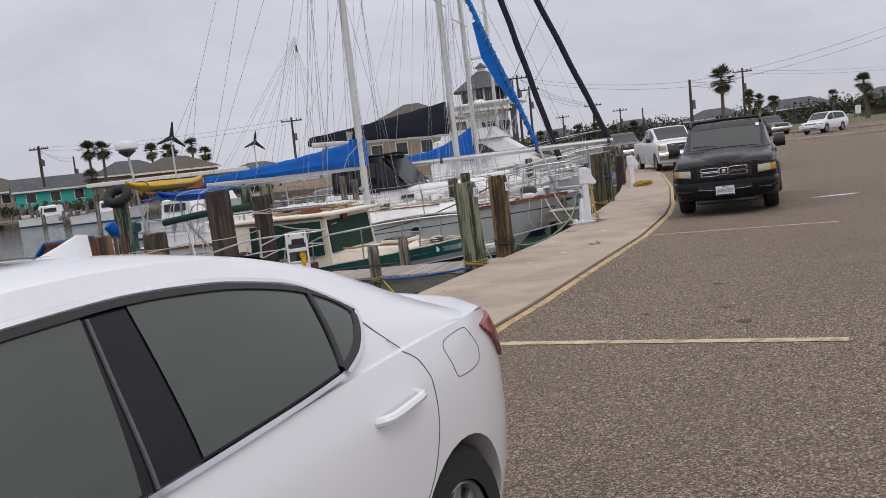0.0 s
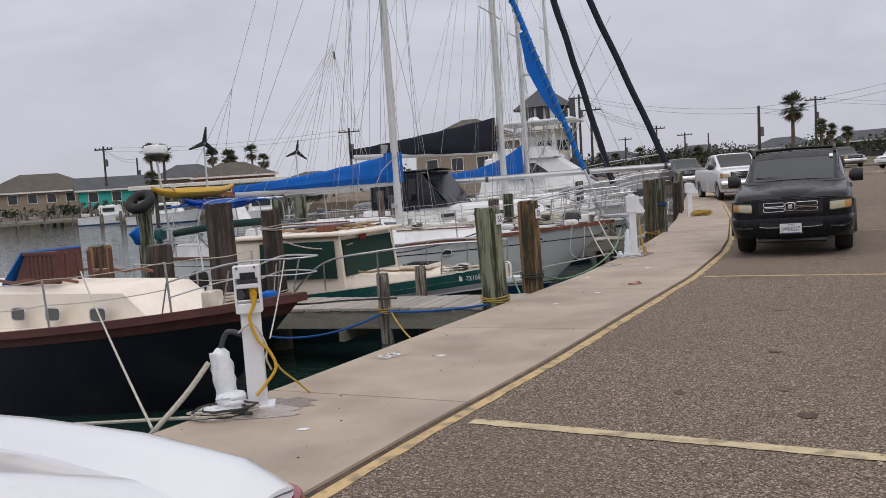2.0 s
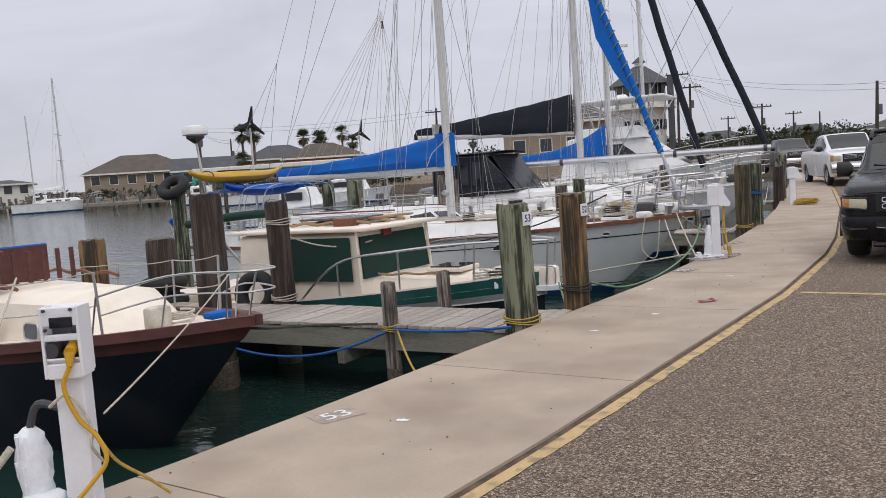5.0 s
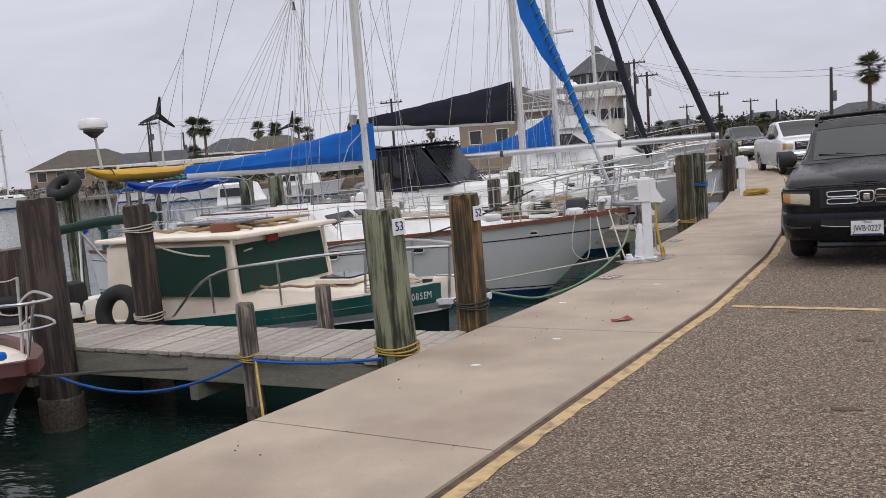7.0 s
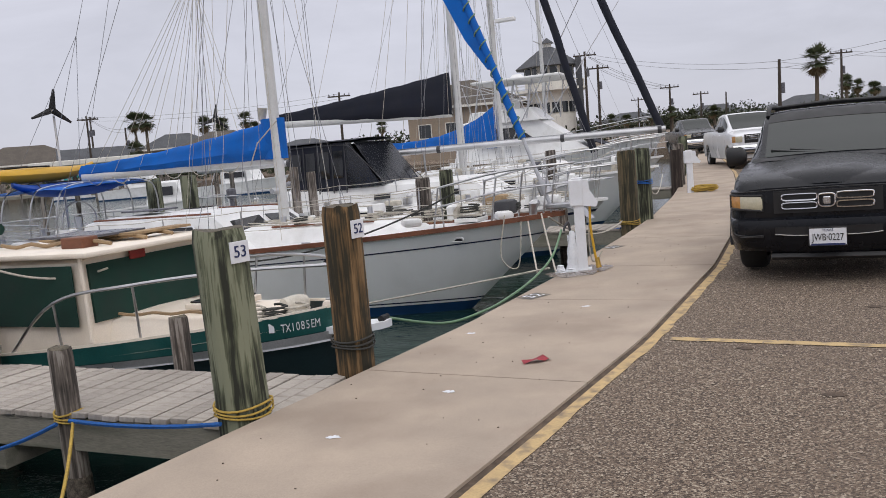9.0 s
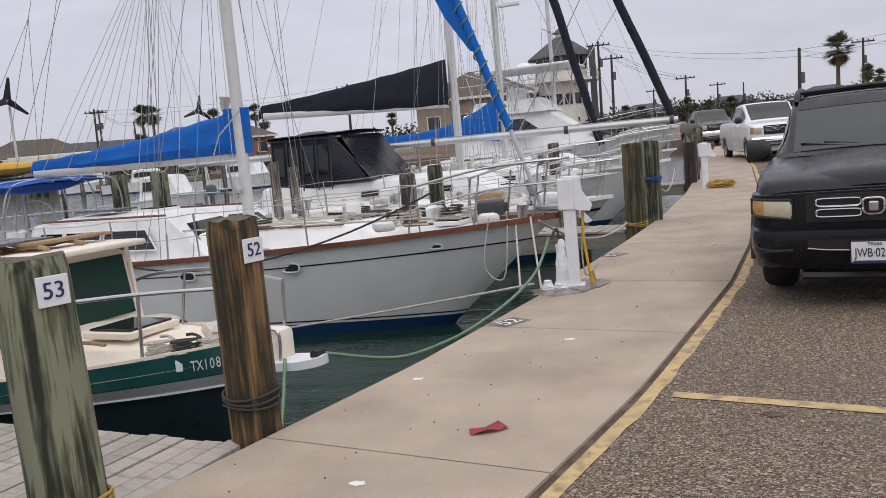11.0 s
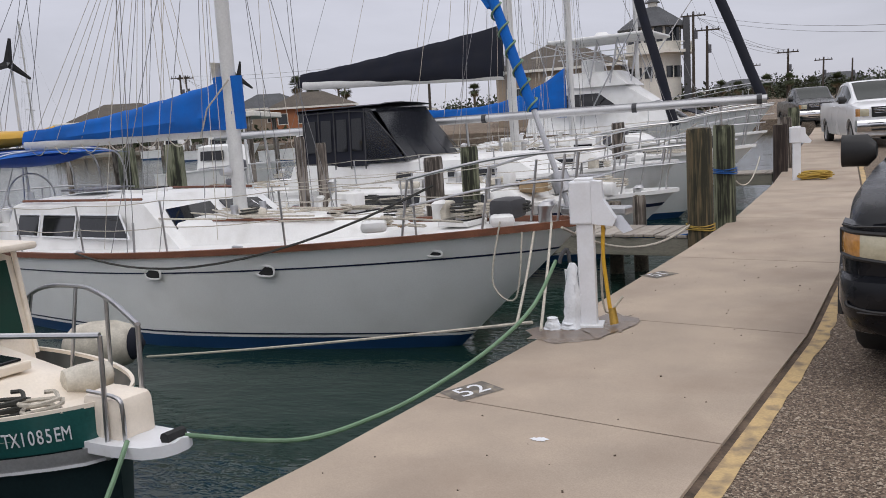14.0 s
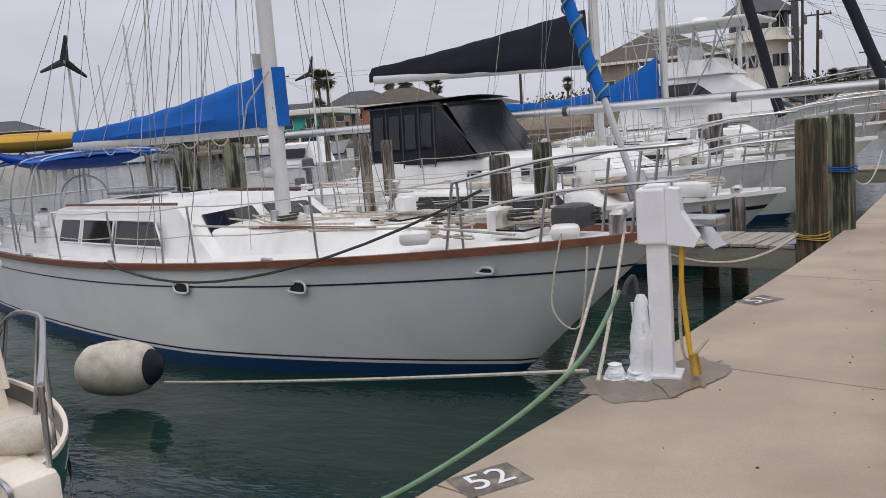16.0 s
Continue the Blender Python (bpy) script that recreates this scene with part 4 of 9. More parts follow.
furled(SLOOP, "furled_jib", (0.15, 0, 1.55), mt, 0.075, 0.95, 0.055, M_BLUECLOTH, "blue furled jib wound with green line", M_ROPE_G)
stay = [Vector((0.15, 0, 1.55)).lerp(mt, f) for f in (0.155, 0.19, 0.24, 0.30)]
rows = []
for k, p in enumerate(stay):
    w = (0.06, 0.22, 0.30, 0.12)[k]
    rows.append([p + Vector((0.0, 0.03, 0)), p + Vector((w, 0.05, -0.04)), p + Vector((w, -0.05, -0.04)), p + Vector((0, -0.03, 0))])
part("loose_sail_clew", loft(B(), rows, closed=True), M_BLUECLOTH, SLOOP, "blue cloth corner slack on the stay", smooth=True)
part("furler_drum", rod(B(), Vector((0.15, 0, 1.55)).lerp(mt, 0.014), Vector((0.15, 0, 1.55)).lerp(mt, 0.028), 0.10, 0.10, 16), M_STEEL, SLOOP, smooth=True)
part("stay_foot", rod(B(), (0.15, 0, 1.5), Vector((0.15, 0, 1.55)).lerp(mt, 0.08), 0.03), M_STEEL, SLOOP)
part("anchor_roller", box(B(), -0.12, 0, 1.56, 0.7, 0.2, 0.08, 0.02), M_STEEL, SLOOP)
part("anchor", loft(B(), [[(-0.45, 0.12, 1.35), (-0.45, -0.12, 1.35)], [(-0.3, 0.17, 1.5), (-0.3, -0.17, 1.5)], [(0.3, 0.03, 1.62), (0.3, -0.03, 1.62)]]), M_STEEL, SLOOP)
part("windlass", box(B(), 0.9, 0, 1.58, 0.3, 0.35, 0.22, 0.06), M_RUBRAIL, SLOOP, smooth=True)
rr = random.Random(8)
for k in range(5):
    coil(SLOOP, (0.9 + 0.35 * k, rr.uniform(-0.25, 0.35), 1.52), 0.13 + 0.04 * rr.random(), M_ROPE_W if k % 2 else M_ROPE_D, 3)
for k in range(9):
    a = Vector((rr.uniform(0.5, 6), rr.uniform(-0.3, 1.0), 1.55))
    part("deck_line", tube(B(), smooth_line([a, a + Vector((0.6, rr.uniform(-0.3, 0.3), 0.02)), a + Vector((1.4, rr.uniform(-0.3, 0.3), 0.0)), a + Vector((2.2, rr.uniform(-0.4, 0.4), 0.03))], 5), 0.012, 5), M_ROPE_W, SLOOP)
part("slack_line", tube(B(), [p + Vector((0, 0.30 * math.sin(math.pi * k / 14), 0)) for k, p in enumerate(sag((1.3, S.half(1.3) + 0.05, 1.9), (6.3, S.half(6.3) + 0.06, 1.2), 0.42))], 0.014, 5), M_ROPE_D, SLOOP)
part("hanging_line", tube(B(), smooth_line([(0.7, 0.5, 1.5), (0.75, 0.62, 0.9), (0.5, 0.6, 0.75), (0.45, 0.5, 1.4)], 6), 0.01, 5), M_ROPE_W, SLOOP)
part("mast_winch", rod(B(), m0 + Vector((0, 0.14, 0.9)), m0 + Vector((0, 0.26, 0.9)), 0.07, 0.05, 12), M_STEEL, SLOOP)
part("radar_reflector", rod(B(), I @ Vector((-4.72, 19.5, 2.45)), I @ Vector((-4.69, 19.5, 2.68)), 0.06, 0.09, 14), M_FENDER, SLOOP, "faded canvas bundle on the mast", smooth=True)
rows = []
cov = bg + Vector((-0.18, 0, 0))
part("cover_collar", loft(B(), [[cov + Vector((0.24 * math.cos(t) + 0.16, 0.16 * math.sin(t), z)) for t in np.linspace(0, 2 * math.pi, 14, endpoint=False)] for z in (0.0, 0.25, 0.5, 0.71)], closed=True), M_BLUECLOTH, SLOOP, "blue canvas collar round the mast", smooth=True)
part("sail_tie", tube(B(), [cov + Vector((-0.1, 0.2, 0.65)), cov + Vector((0.35, 0.24, 0.3)), cov + Vector((0.6, 0.2, -0.08))], 0.012, 5), M_ROPE_W, SLOOP)
for k in range(6):
    p = bg.lerp(be, 0.15 + 0.14 * k)
    part("reef_line", tube(B(), sag(p + Vector((0, 0.12, -0.04)), p + Vector((0.5, 0.12, -0.04)), 0.14, 6), 0.008, 4), M_ROPE_W, SLOOP)
# lazy jacks: a fan of thin lines over the boom, and the lift that holds it
fan = I @ Vector((-5.88, 19.75, 5.0))
for k in range(7):
    p = bg.lerp(be, 0.12 + 0.135 * k)
    for s in (0.1, -0.1):
        part("lazy_jack", tube(B(), [fan + Vector((0, s * 0.3, 0.05 * k)), p + Vector((0, s, 0.05))], 0.0045, 5), M_ROPE_W, SLOOP)
part("lazy_jack", tube(B(), [fan, m0.lerp(mt, 0.66)], 0.005, 5), M_ROPE_W, SLOOP)
part("topping_lift", tube(B(), [be + Vector((-0.05, 0, 0.1)), mt], 0.005, 5), M_WIRE, SLOOP)
part("backstay_block", rod(B(), fan + Vector((0, 0, -0.08)), fan + Vector((0, 0, 0.08)), 0.03, 0.02), M_RUBRAIL, SLOOP)
for s in (1, -1):
    part("backstay_leg", tube(B(), [(12.2, s * 1.2, 1.2), Vector((12.1, 0, 1.25)).lerp(mt, 0.3)], 0.005, 5), M_WIRE, SLOOP)
    part("running_stay", tube(B(), [(9.6, s * 1.55, 1.3), m0.lerp(mt, 0.72)], 0.005, 5), M_WIRE, SLOOP)
    part("flag_halyard", tube(B(), [(6.2, s * 1.45, 1.2), m0.lerp(mt, 0.45) + Vector((0.1, s * 0.9, 0))], 0.004, 5), M_ROPE_W, SLOOP)
# bimini frame, arches and wheel at the stern
for x in (9.7, 10.5, 11.4):
    for h in (2.55,):
        pts = smooth_line([(x, -1.25, 1.25), (x - 0.1, -1.2, 2.2), (x - 0.12, -0.8, h - 0.03), (x - 0.12, 0.8, h - 0.03), (x - 0.1, 1.2, 2.2), (x, 1.25, 1.25)], 6)
        part("bimini_bow", tube(B(), pts, 0.016, 7), M_STEEL, SLOOP, smooth=True)
rows = [[(x, y, 2.50 - 0.05 * (y / 1.1) ** 2 - 0.03 * math.sin(3 * x)) for y in np.linspace(-1.25, 1.25, 7)] for x in np.linspace(9.4, 11.6, 6)]
part("bimini_top", loft(B(), rows + [[(a, b, c_ - 0.02) for a, b, c_ in rows[-1]]]), M_BLUECLOTH, SLOOP, "bright blue canopy", smooth=True)
part("stern_rail", tube(B(), smooth_line([(9.8, 1.5, 1.8), (11.2, 1.35, 1.85), (12.1, 1.0, 1.85), (12.3, 0, 1.85), (12.1, -1.0, 1.85), (11.2, -1.35, 1.85), (9.8, -1.5, 1.8)], 6), 0.016, 7), M_STEEL, SLOOP, smooth=True)
part("stern_rail", tube(B(), smooth_line([(9.8, 1.5, 1.5), (11.2, 1.35, 1.55), (12.1, 1.0, 1.55), (12.3, 0, 1.55), (12.1, -1.0, 1.55), (11.2, -1.35, 1.55), (9.8, -1.5, 1.5)], 6), 0.012, 7), M_STEEL, SLOOP, smooth=True)
for x, y in ((9.8, 1.5), (11.2, 1.35), (12.1, 1.0), (12.1, -1.0), (11.2, -1.35)):
    part("rail_leg", rod(B(), (x, y, 1.15), (x, y, 1.83), 0.014), M_STEEL, SLOOP)
part("steering_wheel", tube(B(), [(10.6, 0.42 * math.cos(t), 1.75 + 0.42 * math.sin(t)) for t in np.linspace(0, 2 * math.pi, 30)], 0.016, 6), M_STEEL, SLOOP)
part("helm_pedestal", rod(B(), (10.65, 0, 1.1), (10.65, 0, 1.85), 0.08, 0.06), M_WHITE, SLOOP)
pw = I @ Vector((-10.5, 21.3, 0))
wind_generator(SLOOP, (pw.x, pw.y, 1.2), 2.85, -41)
pr = I @ Vector((-10.86, 19.43, 0))
part("radar_pole", rod(B(), (pr.x, pr.y - 0.3, 1.2), (pr.x, pr.y, 3.8), 0.03), M_ALU, SLOOP)
part("radar_dome", loft(B(), [[(pr.x + r * math.cos(t), pr.y + r * math.sin(t), z) for t in np.linspace(0, 2 * math.pi, 20, endpoint=False)] for r, z in ((0.2, 3.82), (0.3, 3.86), (0.31, 3.96), (0.27, 4.05), (0.12, 4.08))], closed=True), M_WHITE, SLOOP, "white radar dome", smooth=True)
part("radar_bracket", loft(B(), [[(pr.x + r * math.cos(t), pr.y + r * math.sin(t), z) for t in np.linspace(0, 2 * math.pi, 10, endpoint=False)] for r, z in ((0.05, 3.65), (0.22, 3.78), (0.22, 3.82))], closed=True), M_RUBRAIL, SLOOP)
part("outboard_motor", box(box(B(), 11.9, 1.15, 1.75, 0.25, 0.3, 0.32, 0.08), 11.95, 1.15, 1.35, 0.12, 0.14, 0.6, 0.03), mat("teal_enamel", (0.02, 0.09, 0.09), 0.4), SLOOP, "teal outboard motor", smooth=True)
kayak(-10.25, 20.15, sea(-10, 20) + 2.56, 70, 2.7, M_YELLOWPL, "yellow plastic kayak lashed over the stern canopy")
kayak(-9.75, 20.7, sea(-10, 20) + 2.22, 70, 2.6, M_BLUEPL, "blue plastic kayak lashed over the stern canopy")
part("rolled_tarp", tube(B(), smooth_line([(12.4, 1.6, 1.9), (12.35, 1.5, 1.75), (12.4, 1.4, 1.6)], 4), 0.16, 10), M_BLUECLOTH, SLOOP, "blue rolled cloth", smooth=True)

# -- navy sloop --
part("rub_moulding", NV.skin(lambda x: 0.86 * NV.sheer(x), lambda x: 0.985 * NV.sheer(x), 2, 0.012), M_MAROON, NAVY, "maroon rubbing band", smooth=True)
trunk(NAVY, "cabin", 1.55, 6.8, 0.55, 0.95, 0.95, 1.46, M_CREAM, 0.75, 0.10, 0.07)
for x in (2.55, 3.35, 4.0, 4.75, 5.6):
    for s in (1, -1):
        y = 0.60 + 0.40 * (x - 1.55) / 5.25 + 0.05
        ring = [(x + 0.15 * math.copysign(abs(math.cos(t)) ** 0.45, math.cos(t)), s * (y + 0.02 - 0.08 * (0.25 + 0.07 * math.sin(t)) / 0.5), 1.20 + 0.08 * math.copysign(abs(math.sin(t)) ** 0.45, math.sin(t))) for t in np.linspace(0, 2 * math.pi, 20, endpoint=False)]
        bm = B()
        bm.faces.new([bm.verts.new(p) for p in ring])
        pl = part("porthole", bm, glass("port_glass", (0.07, 0.07, 0.068), 0.1, 1.0) if "port_glass" not in bpy.data.materials else bpy.data.materials["port_glass"], NAVY)
        part("port_rim", tube(B(), ring + ring[:1], 0.009, 6), M_SPAR, pl, smooth=True)
for s in (1, -1):
    part("grab_rail", tube(B(), smooth_line([(x, s * (0.55 + 0.06 * (x - 3)), 1.57 + (0.035 if k % 2 else 0)) for k, x in enumerate(np.linspace(3.1, 5.6, 9))], 3), 0.02, 6), M_TEAK, NAVY)
# slatted wooden companion hatch with a blue cover
for k in range(7):
    part("slat", box(B(), 3.72 + 0.095 * k, 0.44, 1.74, 0.066, 0.025, 0.36, 0.006), M_MAROON, NAVY)
part("slat_rail", box(B(), 4.0, 0.44, 1.925, 0.76, 0.05, 0.05, 0.01), M_MAROON, NAVY)
part("slat_rail", box(B(), 4.0, 0.44, 1.56, 0.76, 0.05, 0.05, 0.01), M_MAROON, NAVY)
bm = B()
loft(bm, [[(4.38, y, 1.53), (4.38, y, 1.94), (4.68, y, 1.53)] for y in (0.42, -0.4)], closed=True)
part("hatch_hood", bm, M_MAROON, NAVY)
for k in range(5):
    part("slat", box(B(), 3.64, 0.32 - 0.16 * k, 1.74, 0.025, 0.05, 0.36, 0.006), M_MAROON, NAVY)
part("blue_cover", panel(B(), (4.39, 0.46, 1.95), (4.39, -0.4, 1.95), (4.93, -0.4, 1.52), (4.93, 0.46, 1.52), 0.02), M_BLUECLOTH, NAVY, "blue canvas flap over the hatch")
stanchions(NAVY, NV, (1.35, 2.9, 4.6, 6.2, 7.8), 0.62, inset=0.06)
pulpit(NAVY, NV, 1.35, 0.38, 0.010, 0.05)
part("mooring_cover", box(B(), 0.45, 0.05, 1.36, 0.14, 0.22, 0.06, 0.025), M_BLUECLOTH, NAVY, "blue cloth on the foredeck", smooth=True)
part("hull_mark", tube(B(), [NV.side(4.9, 0.70) , NV.side(5.25, 0.52)], 0.008, 4), M_BLUEPL, NAVY)
part("hull_mark", tube(B(), [NV.side(5.2, 0.72) , NV.side(5.05, 0.55)], 0.008, 4), M_BLUEPL, NAVY)

# -- green and cream boat --
part("teal_band", G.skin(lambda x: 0.79 * G.sheer(x), lambda x: 0.995 * G.sheer(x), 2, 0.010), M_TEALBAND, GREEN, "teal painted topside band", smooth=True)
strip = part("rub_strip", G.skin(lambda x: 0.715 * G.sheer(x), lambda x: 0.79 * G.sheer(x), 1, 0.028), M_SPAR, GREEN, "pale metal rubbing strip")
part("strip_edge", G.skin(lambda x: 0.70 * G.sheer(x), lambda x: 0.718 * G.sheer(x), 1, 0.034), M_PLASTIC, strip)
for k in range(24):
    x, y, z = G.side(0.12 + 0.16 * k, 0.75 * G.sheer(0.12 + 0.16 * k))
    part("rivet", box(B(), x, y + 0.030, z, 0.012, 0.008, 0.012, 0.003), M_RUBRAIL, strip)
trunk(GREEN, "fore_cabin", 0.62, 2.9, 0.38, 0.84, 0.84, 1.06, M_CREAM, 0.35, 0.08, 0.035)
trunk(GREEN, "pilot_house", 2.33, 4.6, 0.94, 0.98, 0.75, 1.72, M_CREAM, 0.09, 0.06, 0.06, 0.05)
part("house_roof", box(B(), 3.45, 0, 1.775, 2.5, 2.0, 0.06, 0.025), M_CREAM, GREEN, smooth=True)
side_pane(GREEN, "canvas_window_cover", 2.45, 3.95, 0.978, 0.985, 1.06, 1.67, 0.035, M_GREENCLOTH, 0.04, 0, None)
part("canvas_window_cover", panel(B(), (2.345, 0.86, 1.08), (2.345, -0.86, 1.08), (2.40, -0.83, 1.67), (2.40, 0.83, 1.67), 0.03), M_GREENCLOTH, GREEN, "dark green canvas over the front windows")
for s in (1, -1):
    part("corner_post", tube(B(), [(2.335, s * 0.945, 0.90), (2.40, s * 0.905, 1.74)], 0.022, 8), M_CREAM, GREEN)
hatch(GREEN, 1.35, 0.1, 1.14, 0.55, 0.55, M_CREAM)
part("coachroof_rail", tube(B(), smooth_line([(x, 0.52 + 0.12 * (x - 1.2), 1.11 + (0.02 if k % 2 else 0)) for k, x in enumerate(np.linspace(1.2, 2.25, 6))], 3), 0.016, 6), M_WOODRAW, GREEN)
for y in (0.4, -0.1, -0.5):
    part("roof_rail", tube(B(), smooth_line([(x, y, 1.83 + (0.03 if k % 2 else 0)) for k, x in enumerate(np.linspace(2.5, 4.2, 8))], 3), 0.022, 6), M_WOODRAW, GREEN)
part("roof_box", box(B(), 2.9, 0.45, 1.86, 0.32, 0.22, 0.12, 0.015), M_TEAK, GREEN)
part("solar_panel", box(B(), 3.4, -0.1, 1.90, 1.1, 0.7, 0.03, 0.006), M_GREYPL, GREEN)
part("roof_plank", box(B(), 2.75, -0.5, 1.88, 0.25, 0.9, 0.03, 0.004), M_WOODRAW, GREEN)
part("red_pennant", box(B(), 2.36, 0.2, 1.70, 0.03, 0.22, 0.12, 0.02), M_OXBLOOD, GREEN)
rail_pts = [(-0.12, 0.12, 1.50), (0.75, 0.54, 1.52), (1.7, 0.95, 1.47), (2.6, 1.12, 1.33), (3.3, 1.15, 0.78)]
for s in (1, -1):
    part("hand_rail", tube(B(), smooth_line([(x, s * y, z) for x, y, z in rail_pts], 6), 0.017, 8), M_STEEL, GREEN, smooth=True)
    for k in (0, 1, 2, 3):
        x, y, z = rail_pts[k]
        part("rail_stanchion", rod(B(), (x + 0.06, s * (G.half(x + 0.06) - 0.08 if x > 0.3 else 0.12), 0.8), (x, s * y, z), 0.014), M_STEEL, GREEN, smooth=True)
rows = [[(x, -w, z - 0.035), (x, -w, z + 0.03), (x, 0, z + 0.04), (x, w, z + 0.03), (x, w, z - 0.035)] for x, w, z in ((0.2, 0.16, 0.86), (-0.15, 0.16, 0.875), (-0.38, 0.14, 0.89), (-0.49, 0.10, 0.905), (-0.53, 0.04, 0.91))]
part("bow_platform", loft(B(), rows, closed=True), M_PLASTIC, GREEN, "white bow platform", smooth=True)
part("anchor_locker", box(B(), 0.0, -0.02, 1.01, 0.34, 0.24, 0.27, 0.05), M_CREAM, GREEN, smooth=True)
part("locker_trim", tube(B(), smooth_line([(-0.18, 0.09, 0.90), (-0.19, 0.09, 1.08), (-0.15, 0.09, 1.15), (0.1, 0.09, 1.16)], 5), 0.012, 6), M_STEEL, GREEN, smooth=True)
part("bow_roller", rod(B(), (-0.47, -0.06, 0.955), (-0.47, 0.06, 0.955), 0.035), M_BLACK, GREEN)
for k in range(3):
    coil(GREEN, (0.35 + 0.2 * k, 0.22 + 0.08 * k, 0.99), 0.10, M_ROPE_W if k != 1 else M_ROPE_D, 4)
hull_hole(GREEN, G, 2.2, 0.40, 1, 0.13, 0.13, M_RUBRAIL)
reg = part("registration", box(B(), 0.50, G.half(0.50) - 0.005, 0.95, 0.05, 0.012, 0.09, 0, Matrix.Rotation(radians(38), 4, "Z")), M_PLASTIC, GREEN, "white registration letters on the teal band")
x = 0.14
for ch in reversed("TX1085EM"):
    here, ahead = Vector(G.side(x, 0.88 * G.sheer(x))), Vector(G.side(x - 0.02, 0.88 * G.sheer(x - 0.02)))
    d = ahead - here
    here += Vector((d.y, -d.x, 0)).normalized() * 0.022
    writing("letter", ch, 0.12, M_PLASTIC, reg, pose(here.x, here.y, here.z, 97, 0, math.degrees(math.atan2(d.y, d.x))) @ Matrix.Diagonal((0.62, 1, 1, 1)))
    x += 0.047 * 0.02 / max(d.length, 1e-4)
part("swim_step", box(B(), 6.7, 0, 0.35, 0.5, 2.0, 0.06, 0.02), M_CREAM, GREEN)
part("transom_box", box(B(), 6.1, 0, 0.72, 0.8, 1.9, 0.25, 0.06), M_CREAM, GREEN, smooth=True)
part("outboard_motor", box(box(B(), 5.4, 0.85, 1.0, 0.3, 0.28, 0.5, 0.1), 5.4, 0.85, 0.7, 0.14, 0.14, 0.4, 0.03), M_BLACK, GREEN, "black outboard motor", smooth=True)
furled_y = [(4.2, 0.4, 2.05), (5.2, 0.4, 2.02), (6.3, 0.35, 1.92)]
part("furled_awning", tube(B(), smooth_line(furled_y, 8), 0.068, 10), M_GREENCLOTH, GREEN, "rolled dark green canvas on a boom", smooth=True)
for s in (0.25, -0.25):
    part("boom_crutch", rod(B(), (5.2, 0.4 + s * 2, 0.8), (5.75, 0.38, 1.9), 0.018), M_STEEL, GREEN)
part("boom_crutch", rod(B(), (4.4, 0.4, 1.7), (4.4, 0.4, 2.0), 0.02), M_STEEL, GREEN)

# fenders: a large one afloat and a small one on the bow rail
fend = thing("fender", -4.45, 16.6, WATER + 0.16, 20, "large white fender with a navy end floating on the water", "fender", "fenders")
rows = [[(x, r * math.cos(t), r * math.sin(t) + 0.2) for t in np.linspace(0, 2 * math.pi, 16, endpoint=False)] for x, r in ((-0.42, 0.06), (-0.40, 0.14), (-0.3, 0.235), (-0.1, 0.275), (0.12, 0.275), (0.3, 0.22), (0.36, 0.13))]
part("body", loft(B(), rows, closed=True), M_FENDER, fend, smooth=True)
rows = [[(x, r * math.cos(t), r * math.sin(t) + 0.2) for t in np.linspace(0, 2 * math.pi, 16, endpoint=False)] for x, r in ((0.335, 0.18), (0.40, 0.135), (0.43, 0.06), (0.46, 0.03))]
part("end_cap", loft(B(), rows, closed=True), M_NAVYCLOTH, fend, "navy end cap", smooth=True)
fend2 = thing("fender", -1.75, 13.75, sea(0, 13) + 0.92, -30, "small scuffed white fender on the foredeck", "fender", "fenders")
fend2.scale = (0.75, 0.75, 0.75)
part("body", loft(B(), [[(r * math.cos(t), x * 0.6, r * math.sin(t) + 0.13) for t in np.linspace(0, 2 * math.pi, 14, endpoint=False)] for x, r in ((-0.36, 0.04), (-0.32, 0.11), (-0.1, 0.13), (0.15, 0.13), (0.32, 0.10), (0.36, 0.04))], closed=True), M_FENDER, fend2, smooth=True)

# -- cutter with the navy cover --
I = loc_of(LATE)
trunk(LATE, "cabin", 2.6, 8.6, 0.7, 1.25, 1.12, 1.60, M_WHITE, 0.8, 0.16)
for a in (3.6, 4.6, 5.6, 6.6, 7.6):
    side_pane(LATE, "side_window", a, a + 0.5, 0.98 + 0.05 * (a - 3.6), 1.0 + 0.05 * (a - 3.6), 1.30, 1.44, 0.04, M_DARKWIN, 0, 0, M_STEEL)
lm0, lmt = I @ Vector((-3.25, 28.85, 0.4)), I @ Vector((-3.3, 28.9, 16))
spar(LATE, "mast", lm0, lmt, 0.10, 0.13, M_ALU, "grey-white mast")
lb, le = I @ Vector((-3.42, 28.8, 2.72)), I @ Vector((-8.45, 28.1, 2.86))
spar(LATE, "boom", lb, le, 0.07, 0.1, M_ALU)
sail_cover(LATE, lb, le + Vector((0.15, 0, 0.05)), 1.22, 0.30, M_NAVYCLOTH, "dark navy sail cover", 9, 0.1, 1.15)
rig(LATE, T, lm0, lmt, 5.9, (0.1, 0, 1.5), (12.7, 0, 1.2), seed=11, halyards=9, fore=False)
sa, sb = I @ Vector((0.55, 28.6, 1.0)), I @ Vector((2.35, 28.5, 1.55))
furled(LATE, "furled_staysail", sa, lmt, 0.02, 0.8, 0.10, M_NAVYCLOTH, "navy furled staysail")
furled(LATE, "furled_genoa", sb, lmt, 0.01, 0.97, 0.10, M_NAVYCLOTH, "navy furled genoa on its stay")
stanchions(LATE, T, (1.8, 3.4, 5.0, 6.6, 8.2, 9.8, 11.4), 0.66)
pulpit(LATE, T, 1.7, 0.65)
